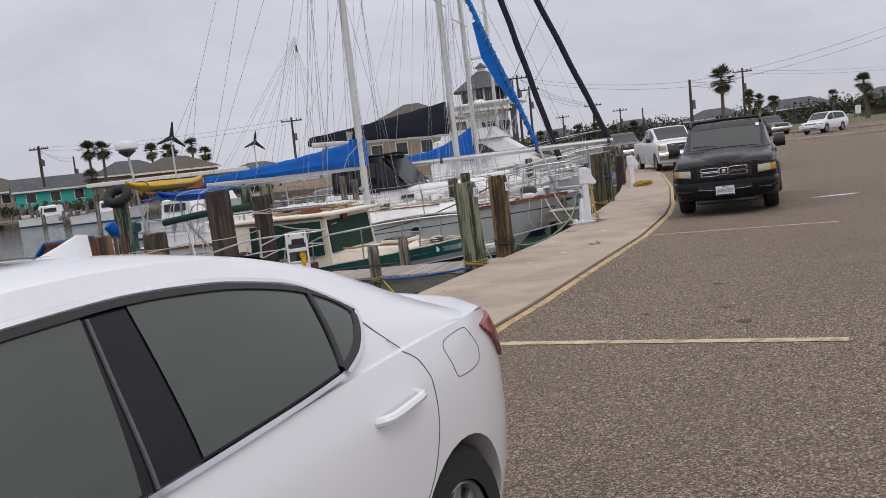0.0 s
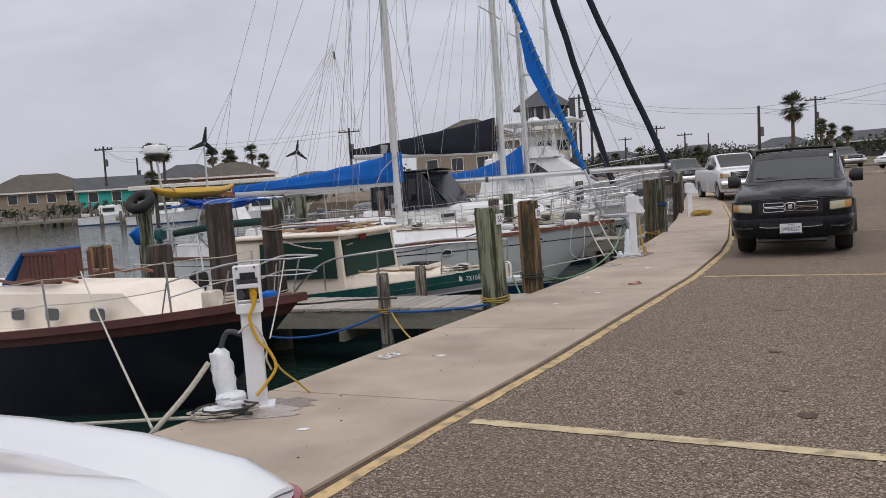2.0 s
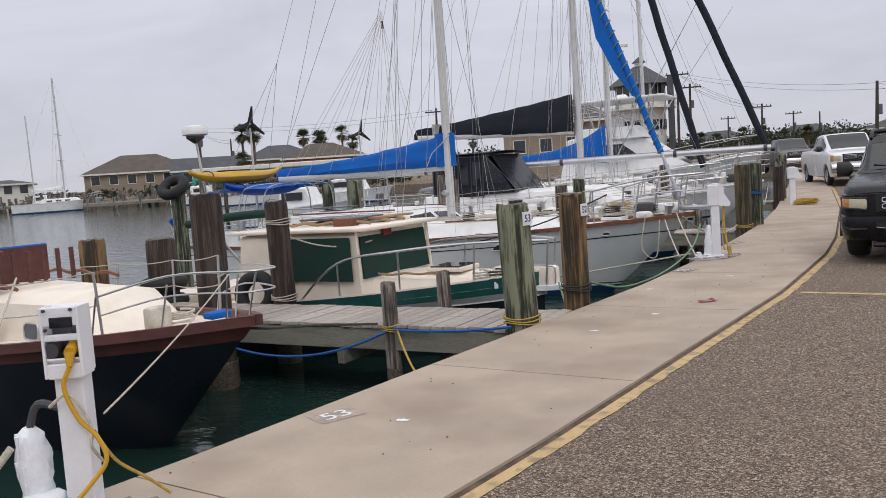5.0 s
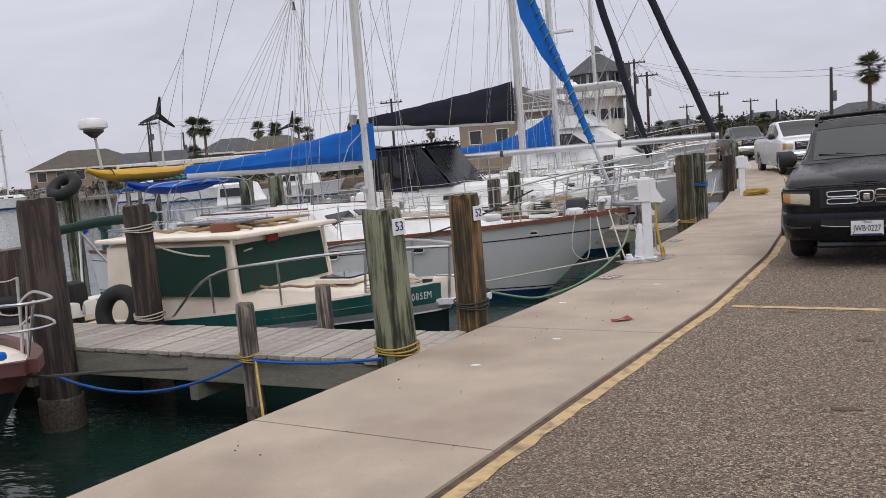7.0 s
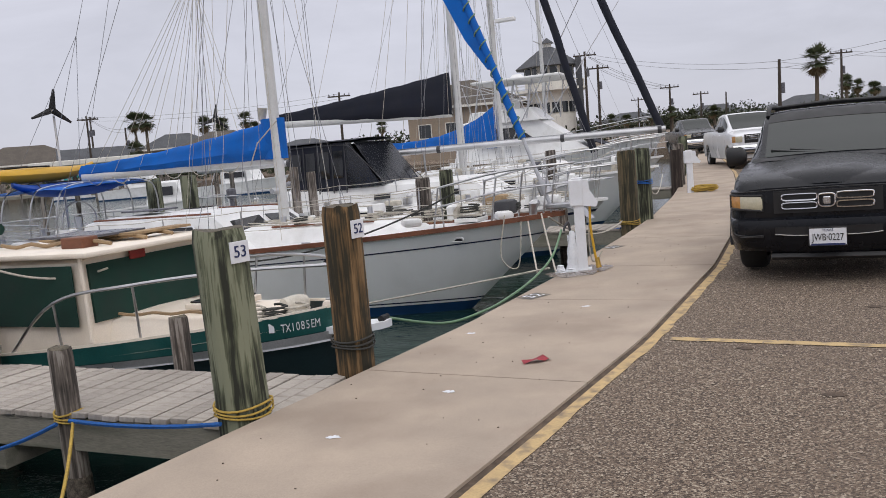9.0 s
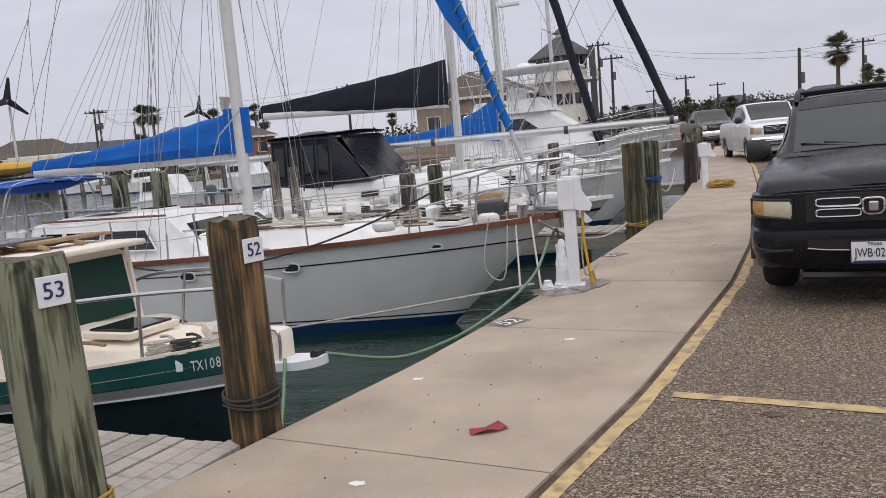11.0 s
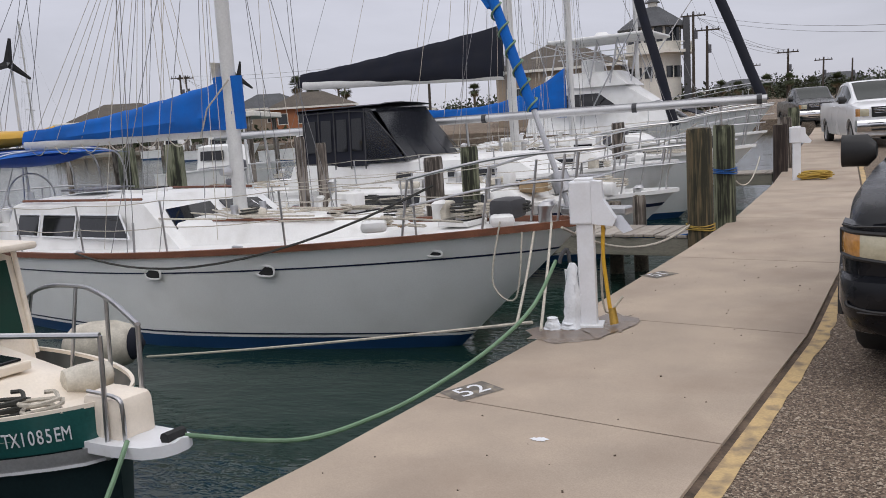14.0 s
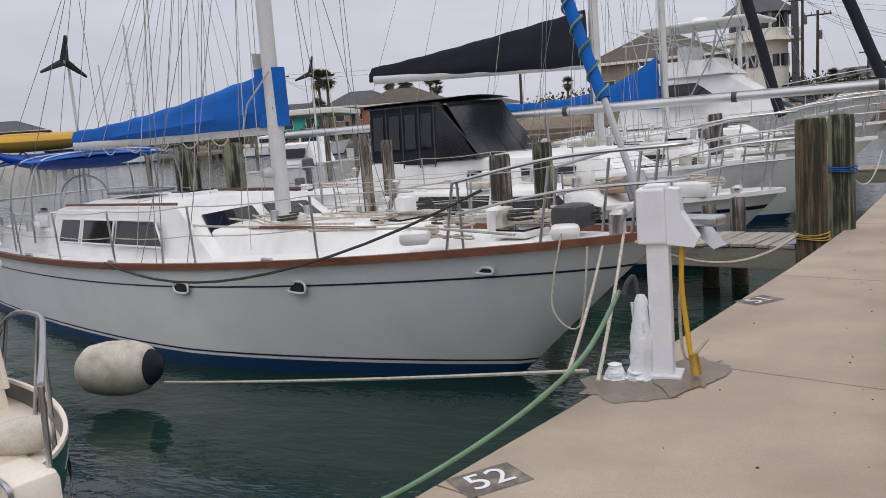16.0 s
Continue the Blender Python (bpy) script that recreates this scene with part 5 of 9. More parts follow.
part("anchor_windlass", box(B(), 0.8, 0, 1.62, 0.35, 0.4, 0.25, 0.06), M_RUBRAIL, LATE)
pg = I @ Vector((-11.1, 29.2, 0))
wind_generator(LATE, (pg.x, pg.y, 1.2), 2.7, -48)
# the long bare spar lying over the decks
pole_ = thing("long_spar", 2.35, 28.0, 1.62, math.degrees(math.atan2(0.0, -1)), "long bare aluminium spar lying level over the decks", "spar")
rows = [[(x, 0.10 * math.cos(t), 0.085 * math.sin(t) + 0.12) for t in np.linspace(0, 2 * math.pi, 14, endpoint=False)] for x in (0, 4, 8, 13.5)]
part("tube", loft(B(), rows, closed=True), M_SPAR, pole_, smooth=True)
part("track", box(B(), 6.7, 0.0, 0.215, 13.2, 0.03, 0.02), M_STEEL, pole_)
for x in (0.1, 2.6, 6.0, 10.5):
    part("collar", loft(B(), [[(x + d, 0.115 * math.cos(t), 0.10 * math.sin(t) + 0.12) for t in np.linspace(0, 2 * math.pi, 12, endpoint=False)] for d in (0, 0.1)], closed=True), M_RUBRAIL, pole_)
for x in (0.9, 6.5, 12.0):
    part("rest", rod(B(), (x, 0, 0.03), (x, -0.15, -1.0), 0.03), M_STEEL, pole_)

# lines, shrouds and a boom gallows that cross the slips
rr = random.Random(303)
for k in range(10):
    a = I @ Vector((rr.uniform(-9.0, 1.2), rr.uniform(27.6, 29.6), rr.uniform(0.7, 1.2)))
    part("shroud", tube(B(), [a, lm0.lerp(lmt, rr.uniform(0.5, 1.0))], 0.006, 5), M_WIRE if k % 2 else M_ROPE_W, LATE)
for k in range(6):
    x = 1.0 + 1.6 * k
    part("gunwale_line", tube(B(), sag((x, T.half(x) - 0.05, T.sheer(x) + 0.62), (x + 1.5, T.half(x + 1.5) - 0.05, T.sheer(x + 1.5) + 0.2), 0.15, 8), 0.010, 5), M_ROPE_W, LATE)

# -- low sloop in the next slip --
for k in range(7):
    x = 0.8 + 1.1 * k
    part("deck_locker" if k % 3 == 0 else "stowed_roll", box(B(), x + 0.3, 0.5 * (-1) ** k, F1.sheer(x) + 0.12, 0.55, 0.32, 0.22, 0.06), M_WHITE if k % 2 else M_DECKNS, FIFTY1, smooth=True)
trunk(FIFTY1, "cabin", 2.0, 6.6, 0.6, 1.0, 0.85, 1.28, M_WHITE, 0.8, 0.15)
side_pane(FIFTY1, "side_window", 2.9, 4.2, 0.80, 0.90, 1.0, 1.2, 0.06, M_DARKWIN, 0.25, 0, M_WHITE)
side_pane(FIFTY1, "side_window", 4.4, 5.9, 0.90, 0.97, 1.0, 1.22, 0.06, M_DARKWIN, 0, 0, M_WHITE)
stanchions(FIFTY1, F1, (1.3, 2.8, 4.4, 6.0, 7.6), 0.6)
pulpit(FIFTY1, F1, 1.3, 0.6)
hatch(FIFTY1, 2.9, 0, 1.33, 0.5, 0.5)
part("cove_line", F1.skin(lambda x: 0.78 * F1.sheer(x), lambda x: 0.83 * F1.sheer(x), 1, 0.004), M_LINEBLUE, FIFTY1)
for k in range(5):
    coil(FIFTY1, (0.9 + 0.5 * k, 0.3 * (-1) ** k, 1.25), 0.18, M_ROPE_W, 3)
part("deck_box", box(B(), 4.6, 0.2, 1.45, 0.5, 0.5, 0.3, 0.03), M_WHITE, FIFTY1)
part("wooden_cover", box(B(), 2.4, 0.2, 1.28, 0.5, 0.45, 0.22, 0.08), M_WOODRAW, FIFTY1, smooth=True)

# -- motor yacht with a black canvas enclosure --
ENC = boat_root("motor_yacht", (0.8, 25.5), (-0.985, 0.16), "white yacht with a black canvas cockpit enclosure")
E1 = Hull(11.5, 3.4, 1.45, 1.15, 1.1, 1.3, 0.8, 0.5)
hull_parts(ENC, E1, M_WHITE, M_BLUEBOOT, 0.12, None, M_WHITE, 0.03)
trunk(ENC, "cabin", 2.0, 8.3, 0.8, 1.3, 1.1, 1.72, M_WHITE, 1.0, 0.15)
for a in (3.2, 4.1, 5.0):
    side_pane(ENC, "side_window", a, a + 0.45, 1.02 + 0.06 * (a - 3.2), 1.04 + 0.06 * (a - 3.2), 1.36, 1.5, 0.04, M_DARKWIN, 0, 0, M_STEEL)
part("windscreen_curtain", panel(B(), (5.2, 1.06, 1.76), (5.2, -1.06, 1.76), (5.95, -1.0, 2.85), (5.95, 1.0, 2.85), 0.015), M_CLEARVINYL, ENC, "clear vinyl curtain")
for s in (1, -1):
    part("side_curtain", panel(B(), (5.22, s * 1.08, 1.72), (6.2, s * 1.08, 1.70), (6.2, s * 1.01, 2.86), (6.07, s * 1.01, 2.85), 0.015), M_CLEARVINYL, ENC, "clear vinyl curtain")
    part("canvas_side", panel(B(), (6.2, s * 1.08, 1.66), (7.9, s * 1.06, 1.66), (7.9, s * 1.01, 2.86), (6.2, s * 1.01, 2.86), 0.02), M_NAVYCLOTH, ENC)
    for x in (6.22, 6.6, 7.02, 7.44, 7.87):
        part("curtain_seam", tube(B(), [(x, s * 1.10, 1.6), (x, s * 1.035, 2.86)], 0.016, 5), M_RUBRAIL, ENC)
    for x in (6.28, 6.68, 7.10, 7.52):
        part("vinyl_window", panel(B(), (x, s * 1.095, 1.98), (x + 0.27, s * 1.094, 1.98), (x + 0.27, s * 1.045, 2.66), (x, s * 1.045, 2.66), 0.01), M_DARKWIN, ENC)
    part("grab_bar", tube(B(), smooth_line([(5.1, s * 1.12, 1.75), (5.9, s * 1.08, 2.6), (6.3, s * 1.06, 2.8), (7.9, s * 1.06, 2.82)], 5), 0.012, 6), M_RUBRAIL, ENC)
for y in (-0.6, 0.0, 0.6):
    part("screen_batten", tube(B(), [(5.18, y, 1.74), (6.03, y * 0.93, 2.86)], 0.02, 5), M_NAVYCLOTH, ENC)
rows = [[(x, y, 2.90 + 0.06 * (1 - (y / 1.1) ** 2)) for y in np.linspace(-1.1, 1.1, 7)] for x in (5.8, 6.4, 7.2, 7.98)]
part("canvas_top", loft(B(), rows + [[(a, b, c_ - 0.06) for a, b, c_ in rows[-1]]]), M_NAVYCLOTH, ENC, smooth=True)
part("canvas_back", panel(B(), (7.9, 1.06, 1.6), (7.9, -1.06, 1.6), (7.9, -1.01, 2.9), (7.9, 1.01, 2.9), 0.02), M_NAVYCLOTH, ENC)
stanchions(ENC, E1, (1.6, 3.1, 4.6, 6.1, 7.6, 9.2), 0.62)
pulpit(ENC, E1, 1.6, 0.6)
part("outboard_motor", box(box(B(), 9.8, 1.1, 1.8, 0.22, 0.25, 0.3, 0.08), 9.8, 1.1, 1.45, 0.1, 0.12, 0.5, 0.03), M_GREYPL, ENC)
part("stern_rail", tube(B(), smooth_line([(9.2, 1.5, 1.75), (10.8, 1.35, 1.75), (11.5, 0.6, 1.75), (11.5, -0.6, 1.75), (10.8, -1.35, 1.75), (9.2, -1.5, 1.75)], 5), 0.016, 7), M_STEEL, ENC, smooth=True)

# -- sloop with blue covers --
BLUE = boat_root("sailboat", (2.3, 34.2), (-0.985, 0.12), "white sloop with blue sail and boom covers")
U = Hull(12.0, 3.6, 1.5, 1.15, 1.15, 1.5, 0.75, 0.5)
hull_parts(BLUE, U, M_WHITE, M_BLUEBOOT, 0.12, [(0.7, 0.74, M_LINEBLUE)], M_WHITE, 0.03)
I = loc_of(BLUE)
um0, umt = I @ Vector((-3.15, 34.7, 0.6)), I @ Vector((-3.2, 34.8, 16))
spar(BLUE, "mast", um0, umt, 0.10, 0.13, M_ALU)
ub, ue = I @ Vector((-3.3, 34.6, 1.75)), I @ Vector((-8.3, 34.9, 2.0))
sail_cover(BLUE, ub, ue, 1.45, 0.28, M_BLUECLOTH, "bright blue sail cover", 14, 0.08, 3.2)
trunk(BLUE, "cabin", 2.6, 8.4, 0.7, 1.25, 1.12, 1.6, M_WHITE, 0.8, 0.16)
for a in (3.6, 4.6, 5.6, 6.6):
    side_pane(BLUE, "side_window", a, a + 0.55, 1.0 + 0.05 * (a - 3.6), 1.02 + 0.05 * (a - 3.6), 1.28, 1.44, 0.04, M_DARKWIN, 0, 0, M_STEEL)
rig(BLUE, U, um0, umt, 5.7, (0.1, 0, 1.5), (11.9, 0, 1.2), seed=17, halyards=8)
part("spotlight_bracket", box(B(), um0.x - 0.5, um0.y, 6.6, 0.7, 0.25, 0.12, 0.02), M_WHITE, BLUE)
stanchions(BLUE, U, (1.8, 3.6, 5.4, 7.2, 9.0, 10.8), 0.66)
pulpit(BLUE, U, 1.7, 0.65)

# -- sport fishing boat with a tower --
FISH = boat_root("fishing_boat", (2.5, 42.0), (-0.99, 0.13), "large white sport fishing boat with a hard-top and tower")
W_ = Hull(13.5, 4.6, 2.1, 1.3, 1.1, 1.6, 0.9, 0.6, 0.34, 0.8)
hull_parts(FISH, W_, M_WHITE, M_BLUEBOOT, 0.12, None, M_WHITE, 0.04)
trunk(FISH, "deck_house", 2.6, 8.8, 0.7, 1.9, 1.5, 3.3, M_WHITE, 2.6, 0.3, 0.1)
side_pane(FISH, "side_window", 5.0, 7.6, 1.72, 1.86, 2.3, 2.95, 0.12, M_DARKWIN, 0.9, 0, None)
part("foredeck_cover", panel(B(), (2.2, 0.9, 1.85), (2.2, -0.9, 1.85), (3.4, -0.95, 2.3), (3.4, 0.95, 2.3), 0.03), M_NAVYCLOTH, FISH)
trunk(FISH, "flybridge", 4.9, 8.2, 1.2, 1.5, 3.2, 3.75, M_WHITE, 0.6, 0.15)
part("hard_top", box(B(), 5.9, 0, 5.0, 4.0, 3.0, 0.12, 0.05), M_WHITE, FISH, smooth=True)
for x in (4.4, 5.2, 6.0, 6.8, 7.6):
    for s in (1, -1):
        part("tower_leg", rod(B(), (x + 0.3, s * 1.4, 3.3), (x, s * 1.2, 4.96), 0.03), M_STEEL, FISH)
        part("tower_brace", rod(B(), (x + 0.3, s * 1.4, 3.4), (x + 0.8, s * 1.2, 4.9), 0.02), M_STEEL, FISH)
for s in (1, -1):
    part("tower_rail", tube(B(), [(5.2, s * 1.3, 4.5), (8.6, s * 1.45, 4.5)], 0.02, 6), M_STEEL, FISH)
    part("tower_rail", tube(B(), [(5.4, s * 1.25, 3.9), (8.6, s * 1.45, 5.1)], 0.018, 6), M_STEEL, FISH)
    part("outrigger", rod(B(), (6.2, s * 1.8, 2.2), (1.5, s * 3.5, 9.2), 0.03, 0.012), M_STEEL, FISH)
    part("bow_rail", tube(B(), smooth_line([(5.0, s * 2.1, 2.3), (2.5, s * 1.8, 2.65), (0.8, s * 0.9, 2.85), (-0.1, s * 0.1, 2.9)], 6), 0.018, 6), M_STEEL, FISH)
    for x in (0.9, 2.4, 4.0):
        part("rail_stanchion", rod(B(), (x, s * (W_.half(x) - 0.1), W_.sheer(x)), (x, s * (W_.half(x) - 0.12), 2.75 - 0.1 * x), 0.014), M_STEEL, FISH)
part("radar_dome", loft(B(), [[(6.2 + r * math.cos(t), r * math.sin(t), z) for t in np.linspace(0, 2 * math.pi, 16, endpoint=False)] for r, z in ((0.28, 5.06), (0.32, 5.16), (0.2, 5.30))], closed=True), M_WHITE, FISH, smooth=True)
part("helm_seat", box(B(), 6.6, 0, 3.95, 0.6, 1.2, 0.7, 0.1), M_WHITE, FISH)

# further hulls and masts that close the row
def plain_sloop(bow, aft, L, cover, seed, label, mast_h=14):
    root = boat_root("sailboat", bow, aft, label)
    H = Hull(L, L * 0.3, 1.35, 1.0, 1.05, 1.3, 0.7, 0.5)
    hull_parts(root, H, M_WHITE, M_BLUEBOOT, 0.12, None, M_WHITE, 0.03)
    trunk(root, "cabin", L * 0.22, L * 0.68, 0.6, 1.1, 1.0, 1.5, M_WHITE, 0.7, 0.15)
    for f in (0.34, 0.44, 0.54):
        side_pane(root, "side_window", L * f, L * f + 0.6, 0.86 + f * 0.4, 0.87 + f * 0.4, 1.2, 1.36, 0.05, M_DARKWIN, 0, 0, M_STEEL)
    b, t = Vector((L * 0.42, 0, 1.4)), Vector((L * 0.43, 0, mast_h))
    spar(root, "mast", b, t, 0.08, 0.1, M_ALU)
    e, g = Vector((L * 0.44, 0, 2.5)), Vector((L * 0.8, 0, 2.6))
    spar(root, "boom", e, g, 0.05, 0.07, M_ALU)
    sail_cover(root, e, g, 0.6, 0.2, cover, "folded sail under a cover", seed)
    rig(root, H, b, t, L * 0.46, (0.1, 0, 1.35), (L - 0.1, 0, 1.1), seed=seed, halyards=4)
    stanchions(root, H, tuple(L * f for f in (0.15, 0.3, 0.45, 0.6, 0.75, 0.9)), 0.62)
    pulpit(root, H, 1.4, 0.6)
    return root


KETCH = plain_sloop((-70.0, 81.5), (-0.88, -0.47), 10.0, M_WHITE, 22, "pale grey ketch moored across the basin", 15.6)
spar(KETCH, "mast", (7.6, 0, 1.2), (7.7, 0, 11.4), 0.07, 0.08, M_ALU)
for z in (6.0, 9.0):
    part("spreader", tube(B(), [(4.3, -1.3, z), (4.3, 1.3, z)], 0.04, 6), M_ALU, KETCH)
plain_sloop((1.2, 50), (-0.98, 0.1), 11, M_BLUECLOTH, 23, "white sloop moored near the bend of the quay", 14.5)


def deck_clutter(root, H, x0, x1, z, seed, n):
    """Lines, blocks, cans, cushions and fittings lying about a deck."""
    rr = random.Random(seed)
    for k in range(n):
        x = rr.uniform(x0, x1)
        y = rr.uniform(-0.75, 0.85) * H.half(x)
        zz = z(x) if callable(z) else z
        pick = rr.random()
        if pick < 0.34:
            a = Vector((x, y, zz + 0.03))
            pts = [a]
            for j in range(4):
                a = a + Vector((rr.uniform(-0.5, 0.5), rr.uniform(-0.3, 0.3), rr.uniform(-0.01, 0.02)))
                pts.append(a)
            part("loose_line", tube(B(), smooth_line(pts, 4), rr.uniform(0.008, 0.014), 5), rr.choice((M_ROPE_W, M_ROPE_W, M_ROPE_D, M_WOODRAW)), root)
        elif pick < 0.5:
            coil(root, (x, y, zz + 0.02), rr.uniform(0.09, 0.17), rr.choice((M_ROPE_W, M_ROPE_W, M_ROPE_D)), 3)
        elif pick < 0.62:
            part("deck_vent", loft(B(), [[(x + r * math.cos(t) + o, y + r * math.sin(t), zz + h) for t in np.linspace(0, 2 * math.pi, 10, endpoint=False)] for r, h, o in ((0.06, 0, 0), (0.06, 0.12, 0), (0.09, 0.2, -0.03), (0.05, 0.24, -0.05))], closed=True), rr.choice((M_WHITE, M_STEEL)), root, smooth=True)
        elif pick < 0.74:
            part("fuel_can", box(B(), x, y, zz + 0.11, 0.16, 0.22, 0.22, 0.035), rr.choice((M_WHITE, M_WHITE, M_GREYPL, M_FENDER)), root, smooth=True)
        elif pick < 0.86:
            part("stowed_bag", box(B(), x, y, zz + 0.06, rr.uniform(0.22, 0.42), rr.uniform(0.16, 0.28), 0.12, 0.045, Matrix.Rotation(rr.uniform(0, 3), 4, "Z")), rr.choice((M_WHITE, M_WHITE, M_DECKNS, M_FENDER)), root, smooth=True)
        else:
            winch(root, x, y, zz)


deck_clutter(SLOOP, S, 0.4, 2.4, 1.42, 231, 12)
deck_clutter(SLOOP, S, 2.8, 5.0, 1.50, 202, 8)
deck_clutter(SLOOP, S, 9.4, 11.8, 1.45, 203, 14)
deck_clutter(FIFTY1, F1, 0.5, 2.0, 1.02, 204, 12)
deck_clutter(FIFTY1, F1, 2.8, 6.4, 1.32, 205, 16)
deck_clutter(FIFTY1, F1, 6.6, 9.0, 0.95, 206, 14)
deck_clutter(ENC, E1, 0.6, 2.2, 1.38, 207, 8)
deck_clutter(ENC, E1, 8.2, 11.0, 1.25, 208, 16)
deck_clutter(LATE, T, 0.4, 2.6, 1.42, 209, 14)
deck_clutter(LATE, T, 3.4, 8.4, 1.64, 210, 18)
deck_clutter(LATE, T, 8.8, 12.2, 1.25, 211, 14)
deck_clutter(BLUE, U, 0.5, 2.5, 1.4, 212, 8)
deck_clutter(BLUE, U, 3.4, 8.2, 1.64, 213, 12)
deck_clutter(GREEN, G, 4.7, 6.0, 0.75, 214, 8)
deck_clutter(NAVY, NV, 0.5, 1.3, 1.2, 216, 3)
part("dinghy_hull", loft(B(), [[(8.6 + 2.6 * f, -0.2 + w * math.cos(t), 1.75 + 0.32 * math.sin(t) * w) for t in np.linspace(0, math.pi, 9)] for f, w in ((0, 0.1), (0.15, 0.5), (0.5, 0.68), (0.85, 0.6), (1.0, 0.5))]), M_GREYPL, LATE, "upturned grey dinghy", smooth=True)
for k, (bt, H) in enumerate(((SLOOP, S), (FIFTY1, F1), (LATE, T), (ENC, E1))):
    for s in (1, -1):
        for f in (0.30, 0.52, 0.74):
            x = H.L * f
            part("fairlead", box(B(), x, s * (H.half(x) - 0.1), H.sheer(x) + 0.03, 0.16, 0.05, 0.05, 0.015), M_STEEL, bt)


# ==== vehicles ====
M_CARWHITE = mat("white_car_paint", (0.76, 0.765, 0.785), 0.2, vary=0.008, scale=1, bump=0, coat=0.5)
M_CARBLACK = mat("black_car_paint", (0.006, 0.007, 0.010), 0.26, vary=0.1, bump=0, coat=0.06, dirt=(0.02, 0.019, 0.019), dirt_amount=0.3, dirt_scale=2)
M_CARBLACK.node_tree.nodes["Principled BSDF"].inputs["Specular IOR Level"].default_value = 0.24
M_CARGREY = mat("grey_car_paint", (0.045, 0.046, 0.05), 0.3, vary=0.05, bump=0, coat=0.3)
M_CARPALE = mat("silver_car_paint", (0.45, 0.44, 0.41), 0.3, vary=0.05, bump=0, coat=0.5)
M_TRIM = mat("black_trim", (0.012, 0.012, 0.013), 0.5, vary=0.15, bump=0.05)
M_TYRE = mat("tyre_rubber", (0.018, 0.018, 0.018), 0.85, vary=0.2, scale=10, bump=0.3)
M_RIM = mat("alloy_rim", (0.42, 0.42, 0.43), 0.35, metal=0.8, vary=0.08, bump=0)
M_CHROME = mat("chrome", (0.72, 0.72, 0.73), 0.12, metal=1.0, vary=0.03, bump=0)
M_CARGLASS = glass("tinted_car_glass", (0.016, 0.021, 0.018), 0.02, 1.0)
M_SEDANGLASS = glass("green_tinted_glass", (0.060, 0.070, 0.058), 0.02, 1.0)
M_AMBER = mat("amber_lens", (0.50, 0.24, 0.06), 0.15, vary=0.15, scale=20, bump=0.1, coat=0.8)
M_LAMPCLEAR = mat("lamp_lens", (0.50, 0.46, 0.33), 0.15, vary=0.1, scale=12, bump=0.1, coat=0.8)
M_LAMPRED = mat("red_lens", (0.24, 0.006, 0.010), 0.2, vary=0.25, scale=14, bump=0.1, coat=0.25)
M_SEAM = mat("panel_gap", (0.10, 0.10, 0.105), 0.8, vary=0.1, bump=0)


def curve(table):
    ys = [p[0] for p in table]
    vs = [p[1] for p in table]
    ds = [(vs[min(i + 1, len(vs) - 1)] - vs[max(i - 1, 0)]) / (ys[min(i + 1, len(ys) - 1)] - ys[max(i - 1, 0)]) for i in range(len(ys))]

    def f(y):
        if y <= ys[0]:
            return vs[0]
        for i in range(len(ys) - 1):
            if y <= ys[i + 1]:
                h = ys[i + 1] - ys[i]
                t = (y - ys[i]) / h
                return (2 * t ** 3 - 3 * t * t + 1) * vs[i] + (t ** 3 - 2 * t * t + t) * h * ds[i] + (-2 * t ** 3 + 3 * t * t) * vs[i + 1] + (t ** 3 - t * t) * h * ds[i + 1]
        return vs[-1]
    return f


def carve(ob, cutter_bm):
    """Cuts a closed shape out of a part."""
    me = bpy.data.meshes.new("cut")
    bmesh.ops.recalc_face_normals(cutter_bm, faces=cutter_bm.faces)
    cutter_bm.to_mesh(me)
    cutter_bm.free()
    tool = bpy.data.objects.new("cut", me)
    scene.collection.objects.link(tool)
    tool.parent = ob.parent
    md = ob.modifiers.new("cut", "BOOLEAN")
    md.operation, md.object, md.solver = "DIFFERENCE", tool, "EXACT"
    bpy.context.view_layer.update()
    done = bpy.data.meshes.new_from_object(ob.evaluated_get(bpy.context.evaluated_depsgraph_get()))
    ob.modifiers.clear()
    ob.data = done
    bpy.data.objects.remove(tool)
    done.shade_smooth()
    done.set_sharp_from_angle(angle=radians(38))


